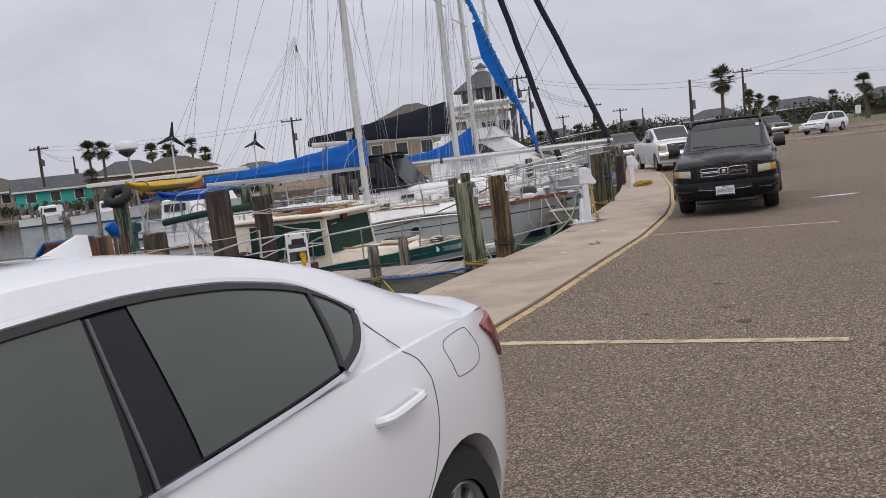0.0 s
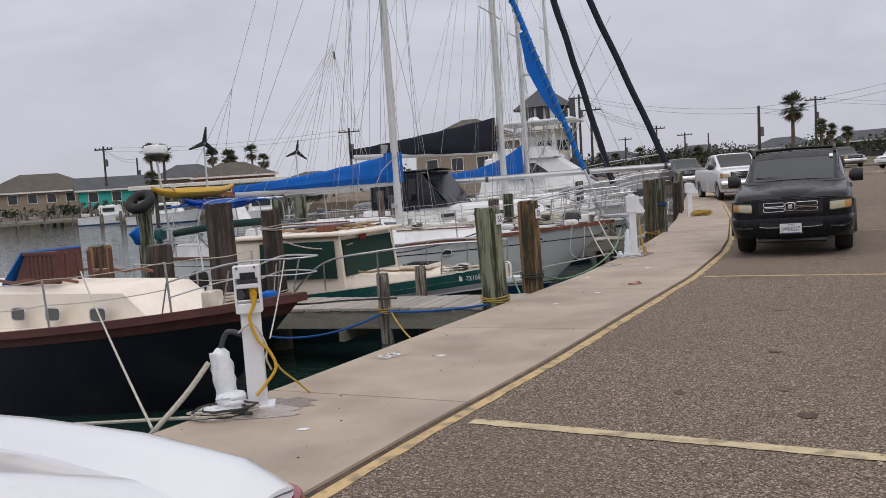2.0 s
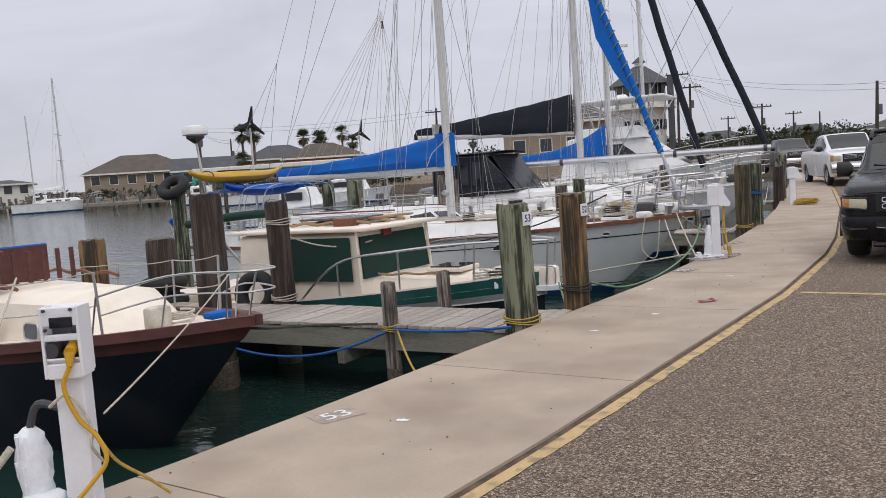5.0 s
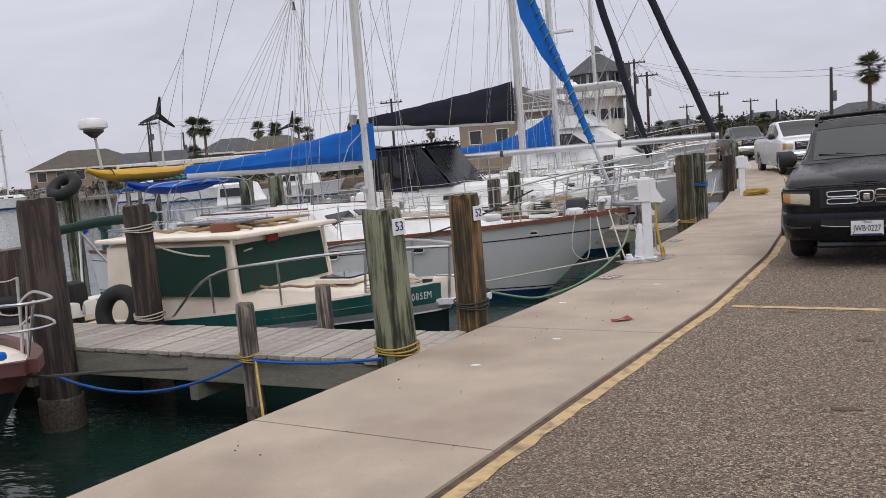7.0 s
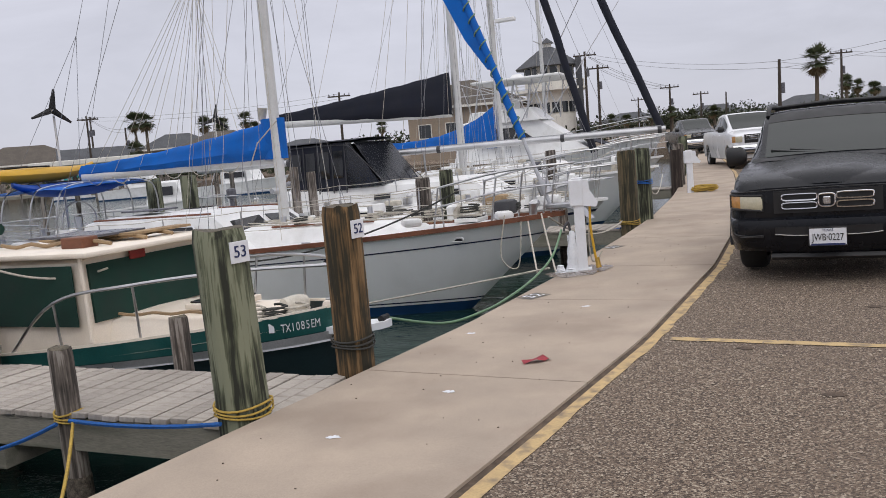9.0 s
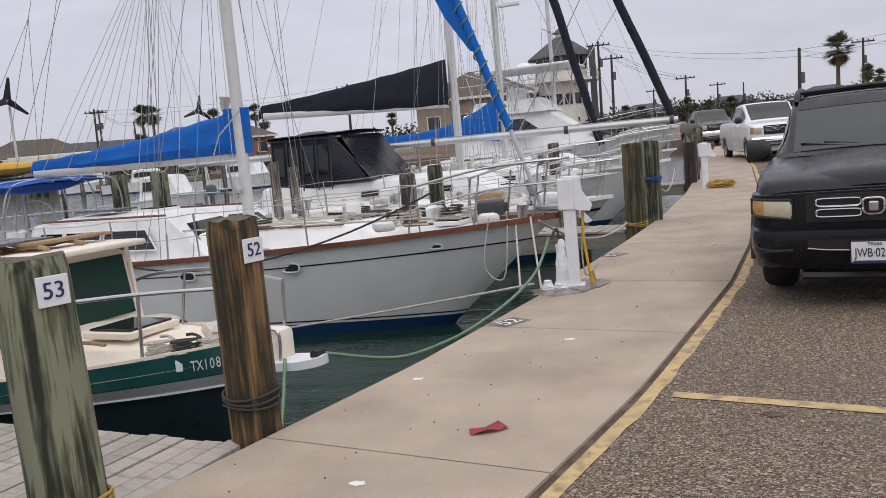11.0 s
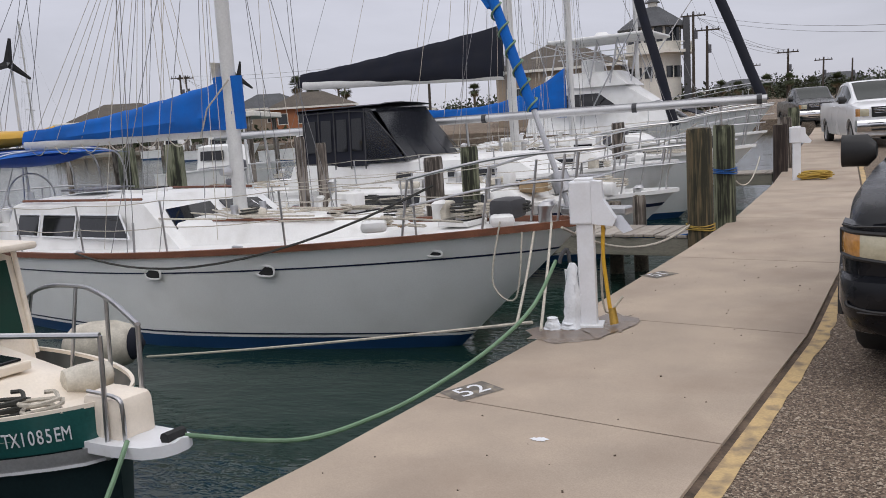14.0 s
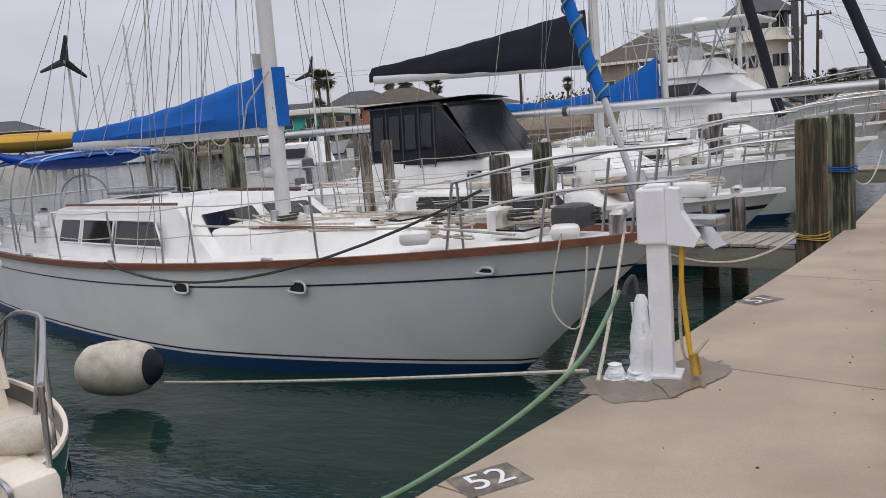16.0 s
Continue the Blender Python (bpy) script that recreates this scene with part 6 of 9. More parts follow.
class Car:
    """Local y runs from the front bumper to the rear, z up from the road."""

    def __init__(self, root, length, width, floor, belt, top, plan, roof=None, roof_half=None, cabin=None, axles=(), arch=0.36, wheel=0.33):
        self.root, self.L, self.W = root, length, width / 2
        self.floor, self.belt, self.top, self.plan = curve(floor), curve(belt), curve(top), curve(plan)
        self.roof = curve(roof)
        self.roof_half = roof_half
        self.cabin = cabin
        self.axles, self.arch, self.wheel, self.square = axles, arch, wheel, 0.0

    def half_section(self, y):
        w = self.W * self.plan(y)
        a, b, t = self.floor(y), self.belt(y), self.top(y)
        m, q = a + (b - a) * 0.5, self.square
        return [(0, a), (w * 0.82, a), (w * 0.95, a + 0.05), (w * 0.99, a + (m - a) * 0.55), (w, m), (w * 0.995, m + (b - m) * 0.4), (w * 0.975, m + (b - m) * 0.75), (w * (0.93 + 0.03 * q), b), (w * (0.80 + 0.11 * q), b + (t - b) * (0.55 + 0.2 * q)), (w * (0.45 + 0.25 * q), b + (t - b) * (0.92 + 0.04 * q)), (0, t)]

    def side_x(self, y, z):
        """The half width of the lower body at a height."""
        s = self.half_section(y)[2:9]
        return float(np.interp(z, [p[1] for p in s], [p[0] for p in s]))

    def body(self, material, n=70):
        rows = []
        for k in range(n + 1):
            f = k / n
            y = self.L * (0.5 - 0.5 * math.cos(math.pi * f)) if n > 40 else self.L * f
            h = self.half_section(y)
            rows.append([(x, y, z) for x, z in h] + [(-x, y, z) for x, z in h[-2:0:-1]])
        ob = part("body", loft(B(), rows, closed=True), material, self.root, smooth=True)
        bm = B()
        for ay in self.axles:
            for s in (-1, 1):
                rod(bm, (s * (self.W - 0.28), ay, self.wheel), (s * (self.W + 0.3), ay, self.wheel), self.arch, seg=40)
        carve(ob, bm)
        return ob

    def cabin_x(self, y, z):
        """The half width of the cabin's side at a height."""
        b, t = self.belt(y), self.roof(y)
        w0 = self.W * self.plan(y) * 0.93
        f = min(max((z - b) / max(t - b, 0.02), 0), 1)
        return w0 + (self.roof_half - w0) * f ** 1.15

    def cabin_shell(self, material, n=40):
        y0, y1 = self.cabin
        rows = []
        for k in range(n + 1):
            y = y0 + (y1 - y0) * k / n
            b, t = self.belt(y) - 0.03, self.roof(y)
            pts = []
            for f in (0, 0.25, 0.5, 0.75, 0.9, 0.97):
                z = b + (t - b) * f
                pts.append((self.cabin_x(y, z), z))
            wt = self.cabin_x(y, t)
            pts += [(wt * 0.93, t + 0.0), (wt * 0.6, t + 0.018), (0, t + 0.025)]
            rows.append([(x, y, z) for x, z in pts] + [(-x, y, z) for x, z in pts[::-1][1:]])
        return part("cabin", loft(B(), rows), material, self.root, smooth=True)

    def pane(self, name, lo, hi, y0, y1, material, proud=0.006, n=14, label="", sides=(1, -1)):
        """A side window between two height curves over y."""
        lo, hi = curve(lo), curve(hi)
        for s in sides:
            rows = []
            for k in range(n + 1):
                y = y0 + (y1 - y0) * k / n
                a, b = lo(y), max(hi(y), lo(y) + 0.004)
                rows.append([(s * (self.cabin_x(y, a + (b - a) * j / 5) + proud), y, a + (b - a) * j / 5) for j in range(6)])
            part(name, loft(B(), rows), material, self.root, label, smooth=True)

    def leaning_pane(self, name, lo, hi, low_ends, high_ends, material, proud=0.008, n=24, m=8, label="", sides=(1, -1)):
        """A side window whose ends lean: from low_ends on the lower curve to high_ends on the upper one."""
        lo, hi = curve(lo), curve(hi)
        for s in sides:
            rows = []
            for k in range(n + 1):
                u = 0.5 - 0.5 * math.cos(math.pi * k / n)
                yb = low_ends[0] + (low_ends[1] - low_ends[0]) * u
                yt = high_ends[0] + (high_ends[1] - high_ends[0]) * u
                a, b = lo(yb), hi(yt)
                row = []
                for j in range(m + 1):
                    f = j / m
                    y, z = yb + (yt - yb) * f, a + (b - a) * f
                    row.append((s * (self.cabin_x(y, z) + proud), y, z))
                rows.append(row)
            part(name, loft(B(), rows), material, self.root, label, smooth=True)

    def side_strip(self, name, pts, half, material, proud, label="", sides=(1, -1)):
        """A moulding along a line of (y, z) points on the cabin's side."""
        for s in sides:
            line = smooth_line([(0, y, z) for y, z in pts], 8)
            rows = []
            for i, p in enumerate(line):
                d = (line[min(i + 1, len(line) - 1)] - line[max(i - 1, 0)]).normalized()
                q = Vector((0, -d.z, d.y)) * half
                rows.append([(s * (self.cabin_x(v.y, v.z) + h), v.y, v.z) for v, h in ((p - q, proud - 0.008), (p - q, proud), (p + q, proud), (p + q, proud - 0.008))])
            part(name, loft(B(), rows, closed=True), material, self.root, label, smooth=True)

    def screen(self, name, ya, yb, inset, material, proud=0.008, label="", n=12):
        """Windscreen or rear window, lying on the cabin from ya (low) to yb (high)."""
        rows = []
        for k in range(n + 1):
            y = ya + (yb - ya) * k / n
            t = self.roof(y)
            wt = self.cabin_x(y, t) * inset
            rows.append([(wt * f, y, t + 0.025 - 0.02 * abs(f) ** 2 + proud) for f in (-1, -0.7, -0.35, 0, 0.35, 0.7, 1)])
        part(name, loft(B(), rows), material, self.root, label, smooth=True)

    def wheels(self, spokes=10, rim=None, tyre_w=0.21):
        for ay in self.axles:
            for s in (-1, 1):
                c = s * (self.W - 0.03 - tyre_w / 2)
                w = self.wheel
                prof = [(0.66 * w, -0.5), (0.9 * w, -0.5), (0.985 * w, -0.38), (w, -0.15), (w, 0.15), (0.985 * w, 0.38), (0.9 * w, 0.5), (0.66 * w, 0.5)]
                rows = [[(c + q * tyre_w, ay + r * math.cos(2 * math.pi * k / 32), w + r * math.sin(2 * math.pi * k / 32)) for r, q in prof] for k in range(33)]
                tyre = part("tyre", loft(B(), rows), M_TYRE, self.root, smooth=True)
                bm = B()
                rows = [[(c + q * tyre_w * s, ay + r * math.cos(2 * math.pi * k / 32), w + r * math.sin(2 * math.pi * k / 32)) for r, q in ((0.67 * w, -0.3), (0.67 * w, 0.42), (0.62 * w, 0.46), (0.6 * w, 0.3), (0.58 * w, -0.1), (0.0, -0.1))] for k in range(33)]
                loft(bm, rows)
                for k in range(spokes):
                    a = 2 * math.pi * k / spokes
                    box(bm, c + s * tyre_w * 0.3, ay + 0.33 * w * math.cos(a), w + 0.33 * w * math.sin(a), 0.025, 0.60 * w, 0.16 * w * 10 / spokes, 0.008, Matrix.Rotation(a, 4, "X"))
                rod(bm, (c + s * tyre_w * 0.1, ay, w), (c + s * tyre_w * 0.4, ay, w), 0.09, 0.075, 20)
                part("rim", bm, rim or M_RIM, tyre, smooth=True)

    def seam(self, pts, s, r=0.0017, cabin=False):
        """A shut line on the side, through (y, z) points."""
        out = []
        for p in smooth_line([(0, y, z) for y, z in pts], 5):
            out.append((s * ((self.cabin_x if cabin else self.side_x)(p.y, p.z) + 0.0005), p.y, p.z))
        part("panel_gap", tube(B(), out, r, 5), M_SEAM, self.root)


def door_handle(c, y, z, s, material):
    x = c.side_x(y, z)
    pts = smooth_line([(s * (x - 0.005), y - 0.11, z - 0.006), (s * (x + 0.028), y - 0.085, z), (s * (x + 0.035), y, z + 0.006), (s * (x + 0.028), y + 0.085, z + 0.008), (s * (x - 0.005), y + 0.11, z + 0.006)], 5)
    part("door_handle", tube(B(), pts, 0.014, 8), material, c.root, smooth=True)


# the white sedan
sedan = thing("sedan", -1.392, -2.265, 0, -16, "white four-door sedan with tinted windows parked by the walk", "car")
c = Car(sedan, 4.32, 1.80,
        [(0, 0.32), (0.3, 0.2), (4.0, 0.22), (4.32, 0.36)],
        [(0, 0.62), (0.25, 0.74), (1.2, 0.95), (2.4, 1.0), (3.4, 1.035), (4.0, 1.025), (4.24, 0.99), (4.32, 0.86)],
        [(0, 0.66), (0.25, 0.80), (1.3, 1.03), (2.4, 1.05), (3.4, 1.09), (3.8, 1.086), (4.1, 1.084), (4.25, 1.066), (4.32, 0.91)],
        [(0, 0.70), (0.15, 0.86), (0.6, 0.97), (1.6, 0.985), (2.6, 0.99), (3.5, 1.0), (3.92, 0.975), (4.2, 0.90), (4.32, 0.80)],
        [(1.15, 1.02), (1.5, 1.17), (2.0, 1.355), (2.4, 1.42), (2.75, 1.425), (3.1, 1.387), (3.45, 1.296), (3.78, 1.168), (3.98, 1.088)],
        0.60, (1.15, 3.98), (0.93, 3.62), 0.365, 0.335)
c.body(M_CARWHITE)
c.cabin_shell(M_CARWHITE)
beltline = [(1.3, 0.985), (2.4, 1.02), (2.9, 1.045), (3.16, 1.066)]
headline = [(1.45, 1.0), (1.8, 1.2), (2.15, 1.315), (2.6, 1.35), (2.9, 1.335), (3.1, 1.302), (3.24, 1.262), (3.32, 1.222), (3.36, 1.18)]
rear_edge = [(3.36, 1.18), (3.345, 1.155), (3.30, 1.122), (3.235, 1.09), (3.16, 1.066)]
c.leaning_pane("window_trim", [(y, z - 0.008) for y, z in beltline], [(y, z + 0.004) for y, z in headline], (1.42, 3.17), (1.47, 3.35), M_CARBLACK, 0.004, 50, 10, "black window surround")
c.leaning_pane("side_window", beltline, headline, (1.52, 2.50), (1.60, 2.575), M_SEDANGLASS, 0.008)
c.leaning_pane("side_window", beltline, headline, (2.655, 3.145), (2.685, 3.235), M_SEDANGLASS, 0.008)
c.leaning_pane("quarter_window", [(3.165, 1.072), (3.26, 1.108), (3.335, 1.158)], [(3.255, 1.252), (3.31, 1.225), (3.35, 1.183)], (3.166, 3.333), (3.256, 3.348), M_SEDANGLASS, 0.0085, 20)
c.side_strip("window_moulding", headline[1:] + rear_edge[1:], 0.0075, M_TRIM, 0.014, "black rubber window edge")
c.side_strip("chrome_strip", [(1.42, 0.978), (2.4, 1.008), (2.9, 1.033), (3.15, 1.053)], 0.006, M_CHROME, 0.013, "thin chrome strip below the windows")
c.side_strip("chrome_strip", [(y, z + 0.017) for y, z in headline[1:-2]] + [(3.375, 1.19), (3.375, 1.165), (3.335, 1.128), (3.26, 1.085), (3.17, 1.055)], 0.005, M_CHROME, 0.014, "thin chrome strip round the windows")
c.side_strip("door_post", [(2.585, 1.335), (2.56, 1.2), (2.535, 1.02)], 0.003, M_SEAM, 0.010)
c.side_strip("window_divider", [(3.247, 1.255), (3.20, 1.15), (3.157, 1.072)], 0.0075, M_TRIM, 0.014)
c.screen("windscreen", 1.2, 2.0, 0.93, M_SEDANGLASS)
c.screen("rear_window", 3.80, 3.25, 0.86, M_SEDANGLASS)
rows = [[(0.36 * f, y, c.roof(y) + 0.033 - 0.006 * abs(f)) for f in (-1, -0.5, 0, 0.5, 1)] for y in (2.2, 2.4, 2.6, 2.78)]
part("sunroof", loft(B(), rows), M_SEDANGLASS, sedan, "dark glass sunroof", smooth=True)
for s in (1, -1):
    c.seam([(1.5, 0.9), (1.42, 0.7), (1.42, 0.4)], s)
    c.seam([(2.47, 0.94), (2.45, 0.7), (2.43, 0.35)], s)
    c.seam([(3.44, 1.035), (3.50, 0.99), (3.52, 0.90), (3.50, 0.80), (3.42, 0.66), (3.25, 0.54), (3.17, 0.4)], s)
    c.seam([(3.365, 1.165), (3.40, 1.10), (3.44, 1.045)], s, cabin=True)
    door_handle(c, 2.25, 0.80, s, M_CARWHITE)
    door_handle(c, 3.31, 0.912, s, M_CARWHITE)
    c.seam([(1.42, 0.38), (2.4, 0.37), (3.1, 0.38)], s)
c.seam([(3.66, 0.985), (3.665, 0.95), (3.68, 0.90), (3.71, 0.88), (3.84, 0.875), (3.89, 0.89), (3.905, 0.93), (3.885, 0.985), (3.85, 1.005), (3.70, 1.005), (3.66, 0.985)], 1, 0.0015)
# tail lamps wrap round the rear corners
for s in (1, -1):
    rows = []
    for k in range(15):
        f = k / 14
        y = 4.02 + 0.275 * f
        hi = 0.978 + 0.012 * f - 0.05 * max(0, f - 0.7)
        lo = 0.968 - 0.17 * min(1, f * 1.25)
        zs = [lo + (hi - lo) * j / 4 for j in range(5)]
        bulge = 0.006 + 0.012 * math.sin(math.pi * min(f + 0.15, 0.9))
        rows.append([(s * (c.side_x(y, z) + bulge), y + 0.012 * f, z) for z in zs] + [(s * (c.side_x(y, z) - 0.05), y, z) for z in zs[::-1]])
    part("tail_lamp", loft(B(), rows, closed=True), M_LAMPRED, sedan, "dark red tail lamp", smooth=True)
part("aerial_fin", loft(B(), [[(w, y, z0), (w * 0.3, y, z1), (-w * 0.3, y, z1), (-w, y, z0)] for y, w, z0, z1 in ((3.02, 0.012, 1.415, 1.425), (3.10, 0.026, 1.40, 1.45), (3.17, 0.026, 1.385, 1.478), (3.20, 0.016, 1.37, 1.475))], closed=True), M_CARWHITE, sedan, smooth=True)
for s in (1, -1):
    c.seam([(4.22, 0.992), (4.14, 1.012), (4.05, 1.022)], s)
part("number_plate", box(B(), 0, 4.325, 0.72, 0.305, 0.02, 0.15, 0.004), M_PLASTIC, sedan)
for s in (1, -1):
    bm = loft(B(), [[(s * (0.86 + 0.1 * a), 1.72 - 0.05 * a + 0.07 * math.cos(t), 0.98 + 0.075 * math.sin(t)) for t in np.linspace(0, 2 * math.pi, 12, endpoint=False)] for a in (0, 0.6, 1.4, 1.7)], closed=True)
    part("door_mirror", bm, M_CARWHITE, sedan, smooth=True)
for s in (-0.37, 0.37):
    for y in (2.35, 3.25):
        bm = box(B(), s, y, 0.75, 0.46, 0.14, 0.5, 0.05, Matrix.Rotation(radians(-14), 4, "X"))
        box(bm, s, y + 0.1, 1.1, 0.24, 0.1, 0.17, 0.04, Matrix.Rotation(radians(-10), 4, "X"))
        part("seat", bm, mat("tan_leather", (0.26, 0.24, 0.20), 0.6) if "tan_leather" not in bpy.data.materials else bpy.data.materials["tan_leather"], sedan, smooth=True)
c.wheels(10)
sedan.scale = (1, 1, 0.935)


def utility(root, L, W, H, hood, paint, grille="bars", bed=True, wheel=0.37, wheels=True, chrome=True, lamp=None, glassy=None, tyre_w=0.21, square=0.0):
    """A pickup or estate with a blunt nose."""
    ws = 1.25 if L > 4.9 else 1.05
    back = 3.62 if bed else L - 0.35
    c = Car(root, L, W,
            [(0, 0.36), (0.2, 0.30), (L - 0.3, 0.34), (L, 0.45)],
            [(0, hood - 0.20), (0.12, hood - 0.12), (ws, hood), (2.6, hood + 0.05), (back, hood + 0.08), (L - 0.1, hood + 0.09), (L, hood + 0.03)],
            [(0, hood - 0.14), (0.12, hood - 0.06), (0.5, hood + 0.02), (ws, hood + 0.09), (2.6, hood + 0.08), (back, hood + 0.09), (L - 0.1, hood + 0.10), (L, hood + 0.03)],
            [(0, 0.86), (0.08, 0.92), (0.35, 0.985), (1.0, 1.0), (L - 0.5, 1.0), (L - 0.1, 0.97), (L, 0.93)],
            [(ws - 0.1, hood + 0.06), (ws + 0.35, hood + 0.33), (ws + 0.85, H - 0.05), (ws + 1.2, H - 0.015), (back - 0.6, H - 0.03), (back - 0.15, H - 0.16), (back + 0.1, hood + 0.14)] if bed else
            [(ws - 0.1, hood + 0.06), (ws + 0.35, hood + 0.33), (ws + 0.85, H - 0.05), (ws + 1.2, H - 0.015), (back - 0.5, H - 0.04), (back, H - 0.2), (back + 0.3, hood + 0.14)],
            W * 0.5 * 0.76, (ws - 0.1, back + (0.08 if bed else 0.28)), (0.93, L - 1.15), wheel + 0.06, wheel)
    c.square = square
    c.body(paint, 50)
    c.cabin_shell(paint, 30)
    gl = glassy or M_CARGLASS
    low = [(ws, hood + 0.04), (2.6, hood + 0.09), (back, hood + 0.13)]
    top = [(ws + 0.15, hood + 0.1), (ws + 0.5, hood + 0.36), (ws + 0.95, H - 0.13), (back - 0.6, H - 0.13), (back - 0.2, H - 0.25), (back, hood + 0.2)]
    c.pane("side_window", low, top, ws + 0.3, ws + 1.22, gl, 0.006)
    c.pane("side_window", low, top, ws + 1.30, back - 0.25, gl, 0.006)
    c.screen("windscreen", ws - 0.02, ws + 0.82, 0.93, gl)
    c.screen("rear_window", back, back - 0.4, 0.9, gl)
    for s in (1, -1):
        c.seam([(ws + 0.1, hood), (ws + 0.08, 0.8), (ws + 0.1, 0.45)], s)
        c.seam([(ws + 1.26, hood), (ws + 1.25, 0.8), (ws + 1.25, 0.45)], s)
        c.seam([(back - 0.1, hood), (back - 0.15, 0.8), (back - 0.5, 0.45)], s)
        door_handle(c, ws + 1.05, hood - 0.06, s, paint)
        door_handle(c, back - 0.4, hood - 0.04, s, paint)
        # mirror on a short arm
        bm = loft(B(), [[(s * (W / 2 * 0.93 + 0.02 + 0.22 * a), ws + 0.28 + 0.02 * a + 0.07 * math.cos(t) * (1 - 0.2 * a), hood + 0.15 + (0.11 if a else 0.05) * math.sin(t)) for t in np.linspace(0, 2 * math.pi, 12, endpoint=False)] for a in (0, 0.25, 0.9, 1.0)], closed=True)
        part("door_mirror", bm, M_TRIM if paint is not M_CARPALE else paint, root, smooth=True)
    c.wheels(6 if bed else 8, tyre_w=tyre_w)
    return c


def front_face(c, W, hood, chrome_bars, lamp_w, lamp_h, grille_w, grille_h, plate=None, low=0.36):
    """Lamps, grille, bumper and plate on a blunt nose."""
    root = c.root
    nose = lambda x: 0.03 * (abs(x) / (W / 2)) ** 2
    zg = hood - 0.245
    bm = loft(B(), [[(x, nose(x) - 0.012, zg - grille_h / 2), (x, nose(x) - 0.02, zg + grille_h / 2), (x, nose(x) + 0.10, zg + grille_h / 2), (x, nose(x) + 0.10, zg - grille_h / 2)] for x in np.linspace(-grille_w / 2, grille_w / 2, 9)], closed=True)
    part("grille", bm, M_TRIM, root, "black grille")
    for s in (1, -1):
        for z in chrome_bars:
            pts = [(s * x, nose(x) - 0.035, zg + z) for x in np.linspace(0.12, grille_w / 2 - 0.05, 6)]
            lo = [(x, y, q - 0.045) for x, y, q in pts]
            part("grille_bar", tube(B(), pts + lo[::-1] + [pts[0]], 0.009, 6), M_CHROME, root, "chrome grille bar")
        x0, x1 = W / 2 * 0.965, W / 2 * 0.965 - lamp_w
        rows = []
        for k in range(9):
            x = x1 + (x0 - x1) * k / 8
            y = nose(x) - 0.03 + max(0, (x - x0 + 0.16)) ** 2 * 7
            hi = zg + lamp_h * 0.42 + 0.015 * k / 8
            rows.append([(s * x, y + 0.08, zg - lamp_h * 0.5), (s * x, y - 0.014, zg - lamp_h * 0.5), (s * x, y - 0.026, zg - lamp_h * 0.1), (s * x, y - 0.024, zg + lamp_h * 0.25), (s * x, y - 0.008, hi), (s * x, y + 0.08, hi)])
        cut = 6
        lamp = part("headlight", loft(B(), rows[:cut + 1], closed=True), M_LAMPCLEAR, root, "clouded yellowish headlight", smooth=True)
        part("indicator", loft(B(), rows[cut:], closed=True), M_AMBER, lamp, "faded amber indicator", smooth=True)
    # plain badge
    rows = [[(0.085 * math.cos(t) * k, -0.045 - 0.01 * (1 - k), zg + 0.07 * math.sin(t) * k) for t in np.linspace(0, 2 * math.pi, 16, endpoint=False)] for k in (1.0, 0.8)]
    part("badge", loft(B(), rows, closed=True, caps=False), M_CHROME, root, "plain chrome badge")
    rows = [[(x, nose(x) - 0.07, low), (x, nose(x) - 0.11, low + 0.09), (x, nose(x) - 0.11, low + 0.27), (x, nose(x) - 0.06, low + 0.33), (x, nose(x) + 0.15, low + 0.33), (x, nose(x) + 0.15, low)] for x in np.linspace(-W / 2 * 0.985, W / 2 * 0.985, 15)]
    bumper = part("bumper", loft(B(), rows, closed=True), c.paint, root, smooth=True)
    part("air_intake", loft(B(), [[(x, nose(x) - 0.118, low + 0.02), (x, nose(x) - 0.122, low + 0.07), (x, nose(x) - 0.09, low + 0.07), (x, nose(x) - 0.09, low + 0.02)] for x in np.linspace(-0.62, 0.62, 9)], closed=True), M_TRIM, bumper)
    for s in (1, -1):
        part("bumper_slot", tube(B(), [(s * x, nose(x) - 0.112, low + 0.24) for x in np.linspace(0.3, 0.72, 5)], 0.011, 6), M_CARGREY, bumper)
    if plate:
        p = part("number_plate", box(B(), -0.02, -0.125, low + 0.19, 0.305, 0.012, 0.155, 0.004), M_PLASTIC, root, "white number plate")
        writing("digits", plate, 0.075, M_INK, p, pose(-0.02, -0.133, low + 0.17, 90, 0, 0))
        part("plate_frame", tube(B(), [(-0.02 + sx * 0.155, -0.128, low + 0.19 + sz * 0.08) for sx, sz in ((-1, -1), (1, -1), (1, 1), (-1, 1), (-1, -1))], 0.006, 5), M_CHROME, p)


